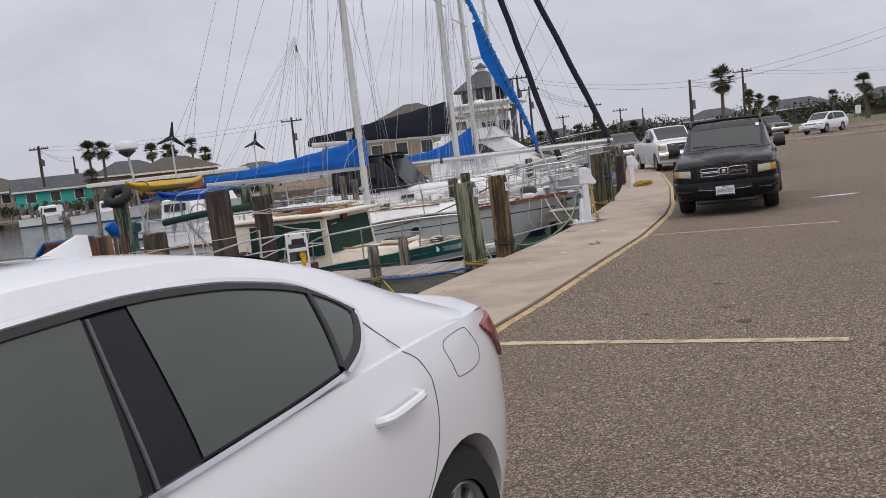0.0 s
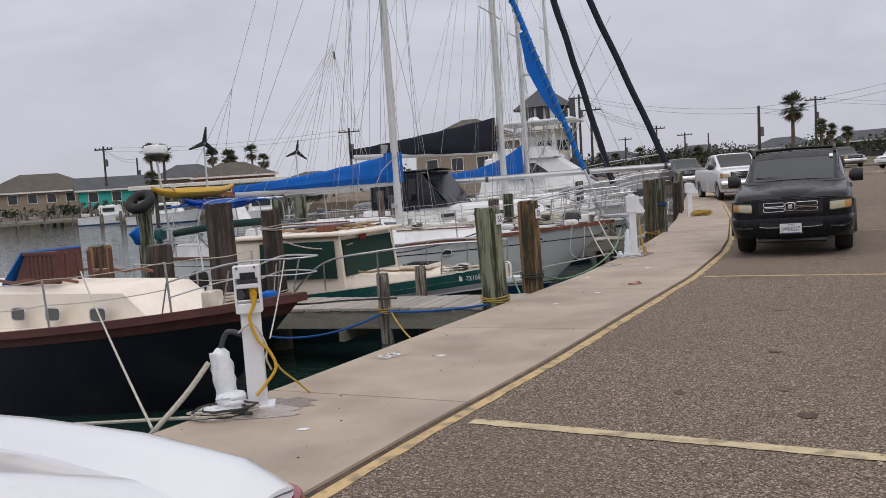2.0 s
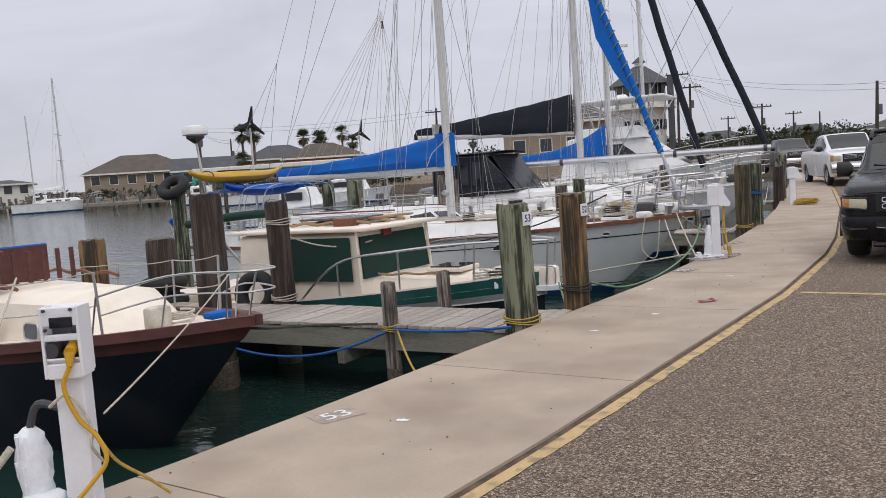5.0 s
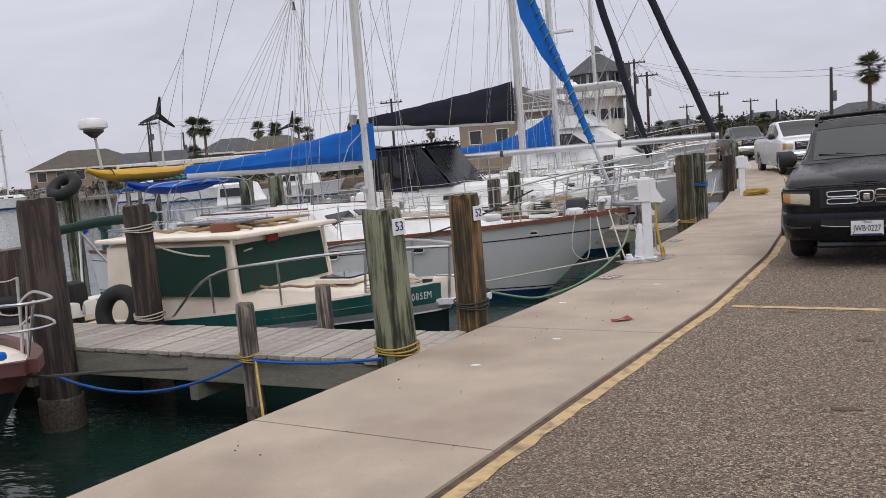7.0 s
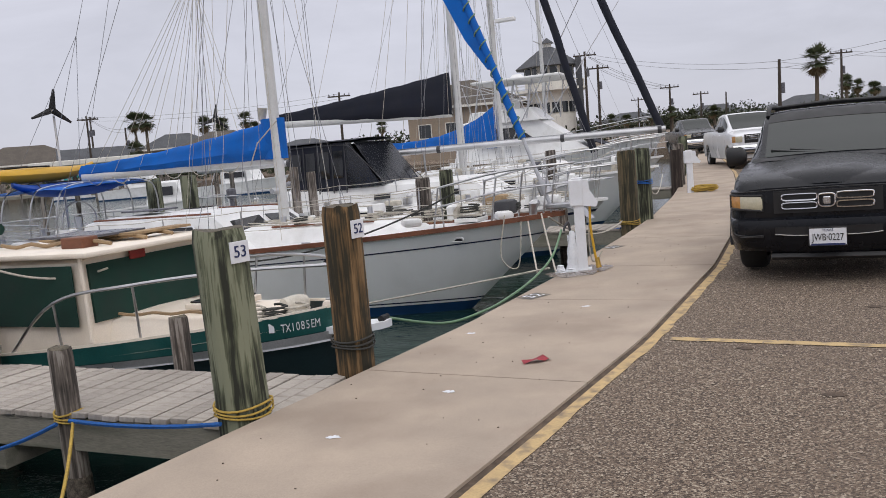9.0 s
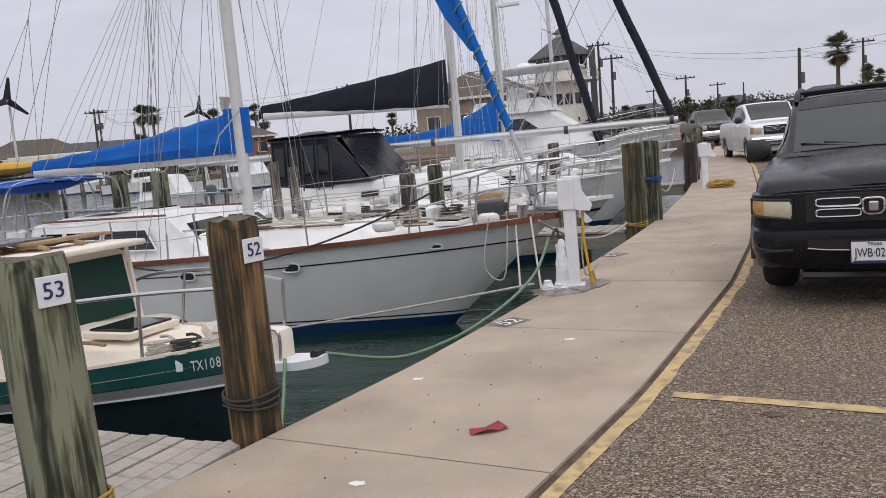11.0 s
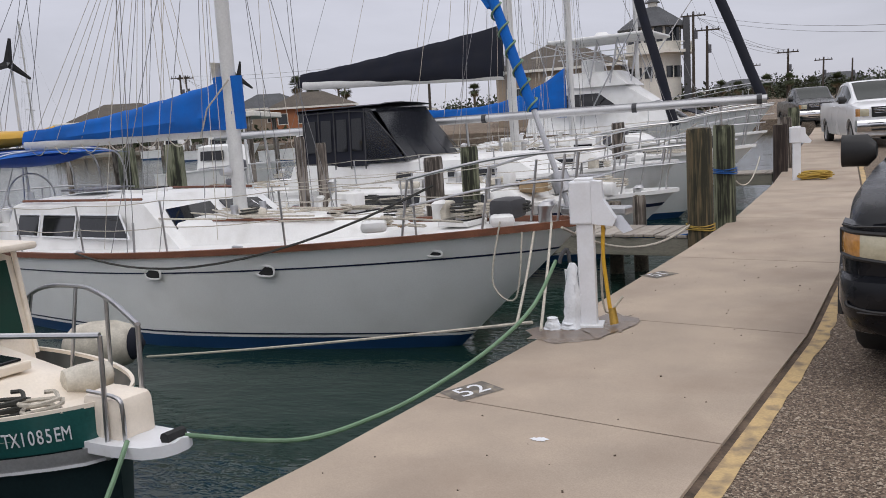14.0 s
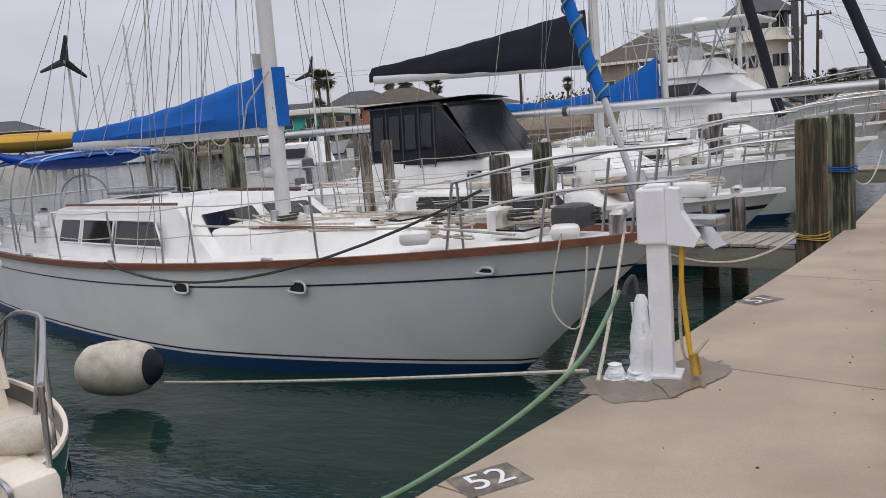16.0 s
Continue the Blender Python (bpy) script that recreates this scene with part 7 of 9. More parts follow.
def pickup_front(c, W, plate):
    """Raised bonnet, framed lamps, looped chrome grille, wrapped bumper and plate."""
    root = c.root
    nose = lambda x: float(np.interp(abs(x) / (W / 2), (0, 0.5, 0.72, 0.82, 0.88, 0.93, 0.97, 1.0), (-0.03, -0.026, -0.014, 0.0, 0.022, 0.07, 0.17, 0.33)))
    zg = 0.80
    rows = []
    for k in range(25):
        y = 0.015 + 1.12 * k / 24
        t, w = c.top(y), W / 2 * c.plan(y)
        up = 0.028 * min(1, k / 4)
        half = w * (0.60 + 0.10 * k / 24)
        rows.append([(half * f, y + 0.05 * f * f * (1 - k / 24), t + 0.012 + up - (0.075 * abs(f) ** 2.2) - (0.055 if abs(f) == 1 else 0)) for f in (-1, -0.985, -0.95, -0.8, -0.55, -0.25, 0, 0.25, 0.55, 0.8, 0.95, 0.985, 1)])
    hood = part("bonnet", loft(B(), rows), c.paint, root, "black bonnet with a raised middle", smooth=True)
    part("bonnet_gap", tube(B(), [(x, nose(x) - 0.028, 0.925 - 0.02 * (x / 0.9) ** 2) for x in np.linspace(-0.9, 0.9, 25)], 0.006, 5), M_TRIM, hood)
    part("cowl", loft(B(), [[(x, 1.13 - 0.06 * (x / 0.8) ** 2, 1.165), (x, 1.20 - 0.06 * (x / 0.8) ** 2, 1.20), (x, 1.27 - 0.06 * (x / 0.8) ** 2, 1.19)] for x in np.linspace(-0.78, 0.78, 13)]), M_TRIM, root, "black plastic cowl below the windscreen", smooth=True)
    part("front_panel", loft(B(), [[(x, nose(x) + 0.08, 0.60), (x, nose(x) - 0.012, 0.60), (x, nose(x) - 0.022, 0.78), (x, nose(x) - 0.012, 0.915), (x, nose(x) + 0.08, 0.93)] for x in np.linspace(-W / 2 * 0.965, W / 2 * 0.965, 31)], closed=True), c.paint, root, smooth=True)
    part("grille", loft(B(), [[(x, nose(x) - 0.028, zg - 0.115), (x, nose(x) - 0.036, zg + 0.105), (x, nose(x) + 0.05, zg + 0.105), (x, nose(x) + 0.05, zg - 0.115)] for x in np.linspace(-0.48, 0.48, 13)], closed=True), M_TRIM, root, "black grille")
    for s in (1, -1):
        for z in (zg + 0.042, zg - 0.042):
            ring = []
            for a in np.linspace(0, 2 * math.pi, 33):
                u, v = math.copysign(abs(math.cos(a)) ** 0.35, math.cos(a)), math.copysign(abs(math.sin(a)) ** 0.35, math.sin(a))
                x = 0.245 + 0.158 * u
                ring.append((s * x, nose(x) - 0.05, z + 0.030 * v))
            part("grille_bar", tube(B(), ring, 0.0085, 6), M_CHROME, root, "chrome grille bar", smooth=True)
        # lamp in a dark frame, its outer third amber
        x0, x1 = W / 2 * 0.965, W / 2 * 0.965 - 0.32
        rows = []
        for k in range(13):
            f = k / 12
            x = x1 + (x0 - x1) * f
            y = nose(x) - 0.026
            lo, hi = 0.715 + 0.035 * f, 0.885 - 0.015 * (1 - f)
            rows.append([(s * x, y + 0.07, lo), (s * x, y - 0.004, lo), (s * x, y - 0.016, lo + 0.03), (s * x, y - 0.016, hi - 0.04), (s * x, y - 0.002, hi), (s * x, y + 0.07, hi)])
        lamp = part("headlight", loft(B(), rows[:9], closed=True), M_LAMPCLEAR, root, "clouded yellowish headlight", smooth=True)
        part("indicator", loft(B(), rows[8:], closed=True), M_AMBER, lamp, "faded amber indicator", smooth=True)
        part("lamp_frame", tube(B(), [rows[0][4], rows[0][1]] + [r[1] for r in rows[1:]] + [rows[-1][4]] + [r[4] for r in rows[::-1][1:]], 0.013, 6), M_TRIM, lamp)
    # plain badge: a rounded frame round a bright block
    ring = [(0.072 * math.copysign(abs(math.cos(a)) ** 0.5, math.cos(a)) * (1 + 0.12 * math.sin(a)), -0.085, zg + 0.062 * math.copysign(abs(math.sin(a)) ** 0.5, math.sin(a))) for a in np.linspace(0, 2 * math.pi, 33)]
    badge = part("badge", tube(B(), ring, 0.009, 6), M_CHROME, root, "plain chrome badge", smooth=True)
    part("badge_block", box(B(), 0, -0.078, zg, 0.07, 0.02, 0.075, 0.012), M_CHROME, badge)
    out = lambda x, d: nose(x) - d
    xs = np.linspace(-W / 2 * 1.0, W / 2 * 1.0, 41)
    bumper = part("bumper", loft(B(), [[(x, out(x, 0.02), 0.29 + 0.15 * (abs(x) / (W / 2)) ** 4), (x, out(x, 0.06), 0.345 + 0.10 * (abs(x) / (W / 2)) ** 4), (x, out(x, 0.085), 0.46), (x, out(x, 0.10), 0.575), (x, out(x, 0.085), 0.625), (x, out(x, 0.03), 0.645), (x, out(x, -0.12), 0.645), (x, out(x, -0.12), 0.30)] for x in xs], closed=True), c.paint, root, smooth=True)
    part("air_intake", loft(B(), [[(x, out(x, 0.098), 0.475), (x, out(x, 0.104), 0.555), (x, out(x, 0.05), 0.555), (x, out(x, 0.05), 0.475)] for x in np.linspace(-0.47, 0.47, 13)], closed=True), M_TRIM, bumper, "black slot in the bumper")
    part("intake_trim", tube(B(), [(x, out(x, 0.105), 0.470 + 0.02 * (abs(x) / 0.47) ** 4) for x in np.linspace(-0.47, 0.47, 15)], 0.005, 5), M_CARPALE, bumper, "thin bright strip")
    for s in (1, -1):
        part("bumper_slot", tube(B(), smooth_line([(s * x, out(x, 0.097), z) for x, z in ((0.58, 0.475), (0.72, 0.47), (0.84, 0.485), (0.86, 0.51))], 5), 0.010, 6), M_TRIM, bumper)
        part("slot_trim", tube(B(), [(s * x, out(x, 0.103), 0.463) for x in np.linspace(0.58, 0.80, 6)], 0.004, 5), M_CARGREY, bumper)
    part("lower_lip", loft(B(), [[(x, out(x, 0.0), 0.22), (x, out(x, 0.045), 0.25), (x, out(x, 0.02), 0.285), (x, out(x, -0.1), 0.285)] for x in np.linspace(-0.52, 0.52, 17)], closed=True), M_TRIM, bumper)
    p = part("number_plate", box(B(), 0.0, -0.150, 0.455, 0.325, 0.012, 0.165, 0.004), M_PLASTIC, root, "white number plate")
    writing("digits", plate, 0.078, M_TRIM, p, pose(0.0, -0.158, 0.447, 90, 0, 0) @ Matrix.Diagonal((0.86, 1.25, 1, 1)))
    writing("digits", "TEXAS", 0.034, M_INK, p, pose(0.0, -0.158, 0.517, 90, 0, 0))
    part("plate_frame", tube(B(), [(sx * 0.167, -0.153, 0.455 + sz * 0.086) for sx, sz in ((-1, -1), (1, -1), (1, 1), (-1, 1), (-1, -1))], 0.007, 5), M_TRIM, p)
    part("plate_strip", box(B(), 0.0, -0.157, 0.380, 0.30, 0.006, 0.018), M_INK, p)


pickup = thing("pickup", 3.60, 14.48, 0, -12.4, "dusty black pickup with roof rack parked by the walk", "car", "parked vehicles")
c = utility(pickup, 5.25, 1.87, 1.73, 1.08, M_CARBLACK, wheel=0.375, tyre_w=0.27, square=1.0)
c.paint = M_CARBLACK
pickup_front(c, 1.87, "JWB·0227")
c.screen("tint_band", 1.87, 2.06, 0.925, M_TRIM, 0.012, "dark band along the top of the windscreen")
for s in (1, -1):
    pts = smooth_line([(s * 0.68, 2.05, 1.66), (s * 0.68, 2.2, 1.76), (s * 0.68, 2.7, 1.80), (s * 0.68, 3.2, 1.78), (s * 0.67, 3.4, 1.68)], 5)
    part("roof_rail", tube(B(), pts, 0.028, 8), M_TRIM, pickup, smooth=True)
for y in (2.3, 3.1):
    part("cross_bar", tube(B(), [(-0.68, y, 1.765), (0, y, 1.785), (0.68, y, 1.765)], 0.02, 8), M_TRIM, pickup, smooth=True)
for s in (1, -1):
    pts = [(s * 0.945, 0.93 + 0.47 * math.cos(t), 0.37 + 0.46 * math.sin(t)) for t in np.linspace(-0.1, math.pi + 0.1, 16)]
    part("fender_flare", tube(B(), pts, 0.03, 6), M_TRIM, pickup, smooth=True)
    part("wiper", tube(B(), [(s * 0.1, 1.24, 1.215), (s * 0.1 - 0.5, 1.33, 1.275)], 0.01, 5), M_TRIM, pickup)
part("sticker", box(B(), 0.62, 1.86, 1.60, 0.06, 0.012, 0.09, 0, Matrix.Rotation(radians(-52), 4, "X")), M_PLASTIC, pickup, "small white windscreen sticker")

white_truck = thing("pickup", 5.75, 37.0, lift(38), 7, "white crew-cab pickup facing along the quay", "car", "parked vehicles")
c = utility(white_truck, 5.8, 2.03, 2.0, 1.28, M_CARWHITE, wheel=0.40)
c.paint = M_CHROME
front_face(c, 2.03, 1.28, (0.1, 0.02), 0.30, 0.22, 1.2, 0.30, None, 0.48)

dark_suv = thing("estate_car", 6.6, 28.9, lift(29), -7, "dark estate car parked behind the black pickup", "car", "parked vehicles")
c = utility(dark_suv, 4.7, 1.86, 1.7, 1.05, M_CARGREY, bed=False, wheel=0.35)
c.paint = M_CARGREY
front_face(c, 1.86, 1.05, (0.05,), 0.34, 0.15, 0.9, 0.2)

grey_truck = thing("pickup", 4.7, 53.0, lift(53) , 10, "grey pickup with a chrome front at the quay's bend", "car", "parked vehicles")
c = utility(grey_truck, 5.7, 2.0, 1.95, 1.25, M_CARGREY, wheel=0.4)
c.paint = M_CHROME
front_face(c, 2.0, 1.25, (0.1, 0.02), 0.30, 0.2, 1.2, 0.30, None, 0.48)


# ==== power pedestals, ropes and small things on the quay ====
M_ICE = mat("white_frost", (0.78, 0.80, 0.83), 0.35, vary=0.06, scale=8, fine=40, bump=0.6, depth=0.01)
M_WET = mat("wet_concrete", (0.20, 0.155, 0.12), 0.25, vary=0.15, scale=4, fine=60, bump=0.1)
M_SLUSH = mat("grey_slush", (0.42, 0.36, 0.33), 0.35, vary=0.25, scale=7, fine=40, bump=0.6, depth=0.01, dirt=(0.22, 0.17, 0.14), dirt_amount=0.7, dirt_scale=6)
M_BRASS = mat("brass", (0.45, 0.28, 0.06), 0.4, metal=0.6, vary=0.2)
M_PADGREY = mat("dark_pad_paint", (0.13, 0.115, 0.10), 0.85, vary=0.25, scale=10, dirt=(0.3, 0.26, 0.2), dirt_amount=0.8, dirt_scale=12)
M_PADPALE = mat("worn_pad_paint", (0.33, 0.27, 0.22), 0.85, vary=0.2, scale=10, dirt=(0.5, 0.45, 0.38), dirt_amount=0.6, dirt_scale=14)
M_REDLEAF = mat("red_paper", (0.28, 0.03, 0.04), 0.7, vary=0.3, scale=20)


def frost(root, p, h, r, seed, lean=(0, 0)):
    """A lumpy column of ice round a standpipe, with icicles."""
    rr = random.Random(seed)
    rows = []
    n = 12
    for k in range(n + 1):
        f = k / n
        q = r * (1.45 - 3.5 * f if f < 0.1 else 1.1 - 0.4 * f + 0.10 * math.sin(7 * f + seed))
        if k == n:
            q *= 0.55
        rows.append([(p[0] + lean[0] * f + q * rr.uniform(0.82, 1.16) * math.cos(t), p[1] + lean[1] * f + q * rr.uniform(0.82, 1.16) * math.sin(t), p[2] + h * f + rr.uniform(-0.01, 0.01) * h) for t in np.linspace(0, 2 * math.pi, 16, endpoint=False)])
    ice = part("frost", loft(B(), rows, closed=True), M_ICE, root, "white ice frozen round the standpipe", smooth=True)
    if h > 0.3:
        for k in range(7):
            a = rr.uniform(0, 6.28)
            z = p[2] + h * rr.uniform(0.5, 0.95)
            x, y = p[0] + lean[0] + r * 0.85 * math.cos(a), p[1] + r * 0.85 * math.sin(a)
            part("icicle", rod(B(), (x, y, z), (x, y, z - rr.uniform(0.08, 0.2)), 0.012, 0.002, 6), M_ICE, ice, smooth=True)


def pedestal(x, y, rz, open_box, label, z=0.0):
    """A white power post: shaft, box with a hooded or open face, foot plate."""
    p = thing("power_pedestal", x, y, z + 0.012, rz, label, "pedestal", "power pedestals")
    part("shaft", box(B(), 0, 0, 0.40, 0.155, 0.135, 0.80, 0.012), M_PLASTIC, p)
    part("foot_plate", box(B(), 0.02, 0, 0.012, 0.23, 0.22, 0.024, 0.006), M_PLASTIC, p)
    if open_box:
        part("box_back", box(B(), 0, 0.05, 0.95, 0.19, 0.08, 0.36, 0.012), M_PLASTIC, p)
        part("box_liner", box(B(), 0, 0.005, 0.92, 0.17, 0.01, 0.26), M_GREYPL, p)
        for s in (1, -1):
            part("box_side", box(B(), s * 0.095, -0.035, 0.95, 0.018, 0.15, 0.37, 0.006), M_PLASTIC, p)
        for z_, h in ((1.085, 0.10), (0.80, 0.08), (0.975, 0.035)):
            part("box_front", box(B(), 0, -0.09, z_, 0.18, 0.03, h, 0.008), M_PLASTIC, p)
        part("sloping_lip", box(B(), 0, -0.075, 0.845, 0.17, 0.07, 0.012, 0.004, Matrix.Rotation(radians(-38), 4, "X")), M_PLASTIC, p)
        part("meter_glass", box(B(), 0.01, -0.108, 1.055, 0.12, 0.012, 0.055, 0.004), M_DARKWIN, p)
        plug = part("plug", rod(rod(B(), (0.04, -0.01, 0.93), (0.045, -0.12, 0.90), 0.036, 0.03, 12), (0.045, -0.12, 0.90), (0.045, -0.14, 0.83), 0.03, 0.014, 12), M_YELLOWPL, p, "yellow shore power plug", smooth=True)
        part("socket", rod(B(), (-0.06, -0.02, 0.92), (-0.06, -0.10, 0.91), 0.04, 0.04, 14), M_RUBRAIL, p)
        for s in (-0.07, 0.07):
            for z_ in (1.12, 1.02):
                part("screw", rod(B(), (s, -0.113, z_), (s, -0.125, z_), 0.009), M_RUBRAIL, p)
    else:
        part("box", box(B(), -0.03, 0, 0.95, 0.20, 0.19, 0.32, 0.015), M_PLASTIC, p)
        bm = loft(B(), [[(0.07, yy, 1.11), (0.16, yy, 1.10), (0.17, yy, 0.97), (0.28, yy, 0.82), (0.25, yy, 0.77), (0.07, yy, 0.79)] for yy in (-0.085, 0.085)], closed=True)
        part("hood", bm, M_PLASTIC, p)
        part("cap", box(B(), 0.0, 0, 1.115, 0.16, 0.16, 0.03, 0.01), M_PLASTIC, p)
    return p


PA = pedestal(-1.575, 5.56, 22, True, "white power pedestal with open front and yellow plug")
frost(PA, (-0.24, 0.0, 0), 0.50, 0.095, 3, (-0.03, 0.0))
frost(PA, (-0.20, -0.06, 0), 0.16, 0.13, 9)
frost(PA, (-0.36, -0.10, 0), 0.07, 0.12, 4)
PA.scale = (0.88, 0.88, 0.91)
part("standpipe_tap", tube(B(), smooth_line([(-0.26, 0.0, 0.5), (-0.2, -0.02, 0.62), (-0.1, -0.02, 0.60), (-0.08, 0, 0.58)], 4), 0.022, 7), M_RUBRAIL, PA)
part("hose", tube(B(), smooth_line([(-0.36, -0.03, 0.40), (-0.55, -0.1, 0.18), (-0.85, -0.2, -0.10)], 5), 0.022, 8), M_ROPE_W, PA, "white hose running to the edge")
part("power_cord", tube(B(), smooth_line([(0.045, -0.14, 0.83), (0.0, -0.13, 0.72), (0.05, -0.11, 0.55), (0.13, -0.1, 0.45), (0.17, -0.1, 0.32), (0.08, -0.12, 0.2), (0.0, -0.13, 0.12)], 6), 0.013, 7), M_YELLOWPL, PA, "yellow shore power cord")
part("cord", tube(B(), smooth_line([(-0.1, -0.1, 0.62), (0.02, -0.12, 0.68), (0.11, -0.1, 0.5), (0.1, -0.1, 0.4), (0.13, -0.05, 0.3)], 6), 0.009, 6), M_ROPE_W, PA)
part("cord", tube(B(), smooth_line([(0.12, -0.1, 0.48), (0.2, -0.05, 0.3), (0.32, 0.05, 0.16), (0.42, 0.12, 0.04)], 6), 0.009, 6), M_ROPE_Y, PA)
rr = random.Random(12)
for k in range(5):
    pts = [(-0.25 + 0.22 * math.cos(t + k) * rr.uniform(0.8, 1.3), -0.22 + 0.13 * math.sin(t + k) * rr.uniform(0.8, 1.2), 0.03 + 0.012 * k) for t in np.linspace(0, 6, 16)]
    part("tangled_cord", tube(B(), pts, 0.011, 5), M_ROPE_W if k % 2 else M_ROPE_D, PA)
PB = pedestal(1.09, 15.9, 5, False, "white power pedestal with hooded socket, frost at its foot")
frost(PB, (-0.15, -0.06, 0), 0.50, 0.075, 5, (0.02, 0))
frost(PB, (-0.33, -0.10, 0), 0.09, 0.07, 6)
frost(PB, (-0.17, -0.10, 0), 0.05, 0.08, 7)
part("standpipe_tap", tube(B(), smooth_line([(-0.15, -0.06, 0.5), (-0.17, -0.06, 0.60), (-0.22, -0.08, 0.56), (-0.24, -0.09, 0.5)], 4), 0.018, 7), M_RUBRAIL, PB)
part("power_cord", tube(B(), smooth_line([(0.16, 0, 0.80), (0.15, -0.02, 0.55), (0.17, -0.03, 0.35), (0.20, -0.06, 0.14), (0.22, -0.06, 0.12)], 6), 0.018, 8), M_YELLOWPL, PB, "thick yellow shore power cord")
part("cord_plug", rod(B(), (0.215, -0.06, 0.15), (0.235, -0.08, 0.03), 0.034, 0.04, 14), M_BRASS, PB, smooth=True)
part("cord", tube(B(), smooth_line([(0.17, 0.03, 0.75), (0.12, 0.06, 0.4), (0.15, 0.05, 0.1), (0.3, 0.15, 0.2)], 6), 0.012, 6), M_ROPE_W, PB)
PB.scale = (0.82, 0.82, 1.0)
PCD = pedestal(2.9, 28.4, 5, False, "white power pedestal beside a coil of yellow rope")

# green hose from the tap down to the bow of the small boat
hose = thing("garden_hose", 0.85, 15.8, 0.5, 0, "pale green garden hose sagging over the water", "hose")
pts = smooth_line([(0.02, 0.02, 0.03), (-0.06, -0.4, -0.23), (-0.22, -0.85, -0.40), (-0.42, -1.37, -0.51), (-0.62, -1.8, -0.57), (-0.95, -2.2, -0.60), (-1.37, -2.63, -0.44)], 8)
part("tube", tube(B(), pts, 0.014, 8), M_ROPE_G, hose, smooth=True)


def line_thing(a, b, drop, r, material, label, name="mooring_line"):
    a, b = Vector(a), Vector(b)
    o = thing(name, a.x, a.y, a.z, 0, label, "rope", "mooring lines")
    part("rope", tube(B(), [p - a for p in sag(a, b, drop)], r, 6), material, o, smooth=True)


line_thing((0.72, 15.62, 0.10), (-3.95, 16.7, WATER + 0.22), 0.02, 0.013, M_ROPE_W, "taut white mooring line to the floating fender")
line_thing((0.80, 15.55, 0.06), (0.40, 17.6, 0.60), 0.03, 0.012, M_ROPE_W, "white bow line made fast at the pedestal")
line_thing((0.15, 17.9, 0.55), (0.55, 15.75, 0.03), 0.05, 0.012, M_ROPE_W, "white bow line hanging from the sloop")
line_thing((-1.86, 5.2, 0.04), (-10.2, 7.48, -0.84), 0.02, 0.014, M_ROPE_W, "pale stern line low over the water")
line_thing((-2.10, 5.02, 0.02), (-5.35, 8.75, 0.82), 0.04, 0.010, M_ROPE_W, "pale mooring line up to the navy bow")
line_thing((-1.47, 5.62, 0.50), (-2.45, 8.15, 0.86), 0.03, 0.006, M_ROPE_W, "pale line from pedestal to the bow rail")
line_thing((-4.55, 10.85, -0.28), (-2.25, 10.68, -0.12), 0.22, 0.016, M_ROPE_B, "blue rope slung along the dock")
line_thing((-2.15, 10.7, -0.1), (-0.72, 10.32, 0.0), 0.03, 0.016, M_ROPE_B, "blue rope slung along the dock")
line_thing((-2.12, 10.70, -0.1), (-1.05, 9.0, -0.25), 0.18, 0.012, M_ROPE_Y, "yellow rope dropping to the seawall")
line_thing((-0.8, 13.05, 0.05), (-0.3, 11.75, -0.4), 0.10, 0.014, M_ROPE_G, "pale green bow line")
line_thing((1.86, 21.9, 0.72), (2.2, 27.5, 0.6), 0.35, 0.010, M_ROPE_W, "pale mooring line to the next bow")
line_thing((1.9, 22.1, 0.5), (1.6, 27.0, 0.4), 0.6, 0.014, M_ROPE_W, "pale slack mooring line")
line_thing((-4.6, 12.5, 0.95), (-3.4, 13.0, 0.72), 0.15, 0.012, M_ROPE_W, "pale line from pile to cabin")
line_thing((0.5, 17.6, 0.55), (1.4, 21.1, 0.1), 0.25, 0.014, M_ROPE_W, "pale bow line to the pile")
line_thing((1.45, 21.1, -0.02), (-0.4, 21.9, 0.02), 0.12, 0.014, M_ROPE_B, "blue rope hanging along the far dock")


def flat_patch(name, x, y, r1, r2, material, label, seed, z=0.0155, kind="structure"):
    rr = random.Random(seed)
    bm = B()
    bm.faces.new([bm.verts.new((x + r1 * rr.uniform(0.6, 1.1) * math.cos(t), y + r2 * rr.uniform(0.6, 1.1) * math.sin(t), z)) for t in np.linspace(0, 2 * math.pi, 26, endpoint=False)])
    return tagged(part(name, bm, material), label, "stain", kind=kind)


flat_patch("wet_patch", -1.58, 5.42, 0.46, 0.24, M_SLUSH, "grey icy slush round the pedestal", 3)
flat_patch("wet_patch", -1.40, 5.62, 0.28, 0.20, M_WET, "wet stain on the concrete", 8, 0.0145)
flat_patch("wet_patch", 1.0, 15.65, 0.36, 0.30, M_WET, "wet stain on the concrete", 4)
flat_patch("wet_patch", 1.25, 15.95, 0.2, 0.42, M_WET, "wet stain on the concrete", 5, 0.0195)
for x, y, text, rz in ((-1.09, 7.25, "53", 55), (0.71, 14.26, "52", 55), (1.36, 17.98, "51", 55)):
    pad = thing("painted_number", x, y, 0.0135, rz, f"worn white number {text} painted on a dark square", "road marking", "slip numbers", "structure")
    bm = B()
    bm.faces.new([bm.verts.new((a, b, 0.001)) for a, b in ((-0.16, -0.115), (0.16, -0.115), (0.16, 0.115), (-0.16, 0.115))])
    part("square", bm, M_PADGREY if text != "53" else M_PADPALE, pad)
    writing("digits", text, 0.22, M_PLASTIC, pad, pose(0, 0, 0.0035, 0, 0, 0), 0.0005)
leaf = thing("scrap", 1.086, 11.6, 0.013, 25, "crumpled red paper scrap on the walk", "litter")
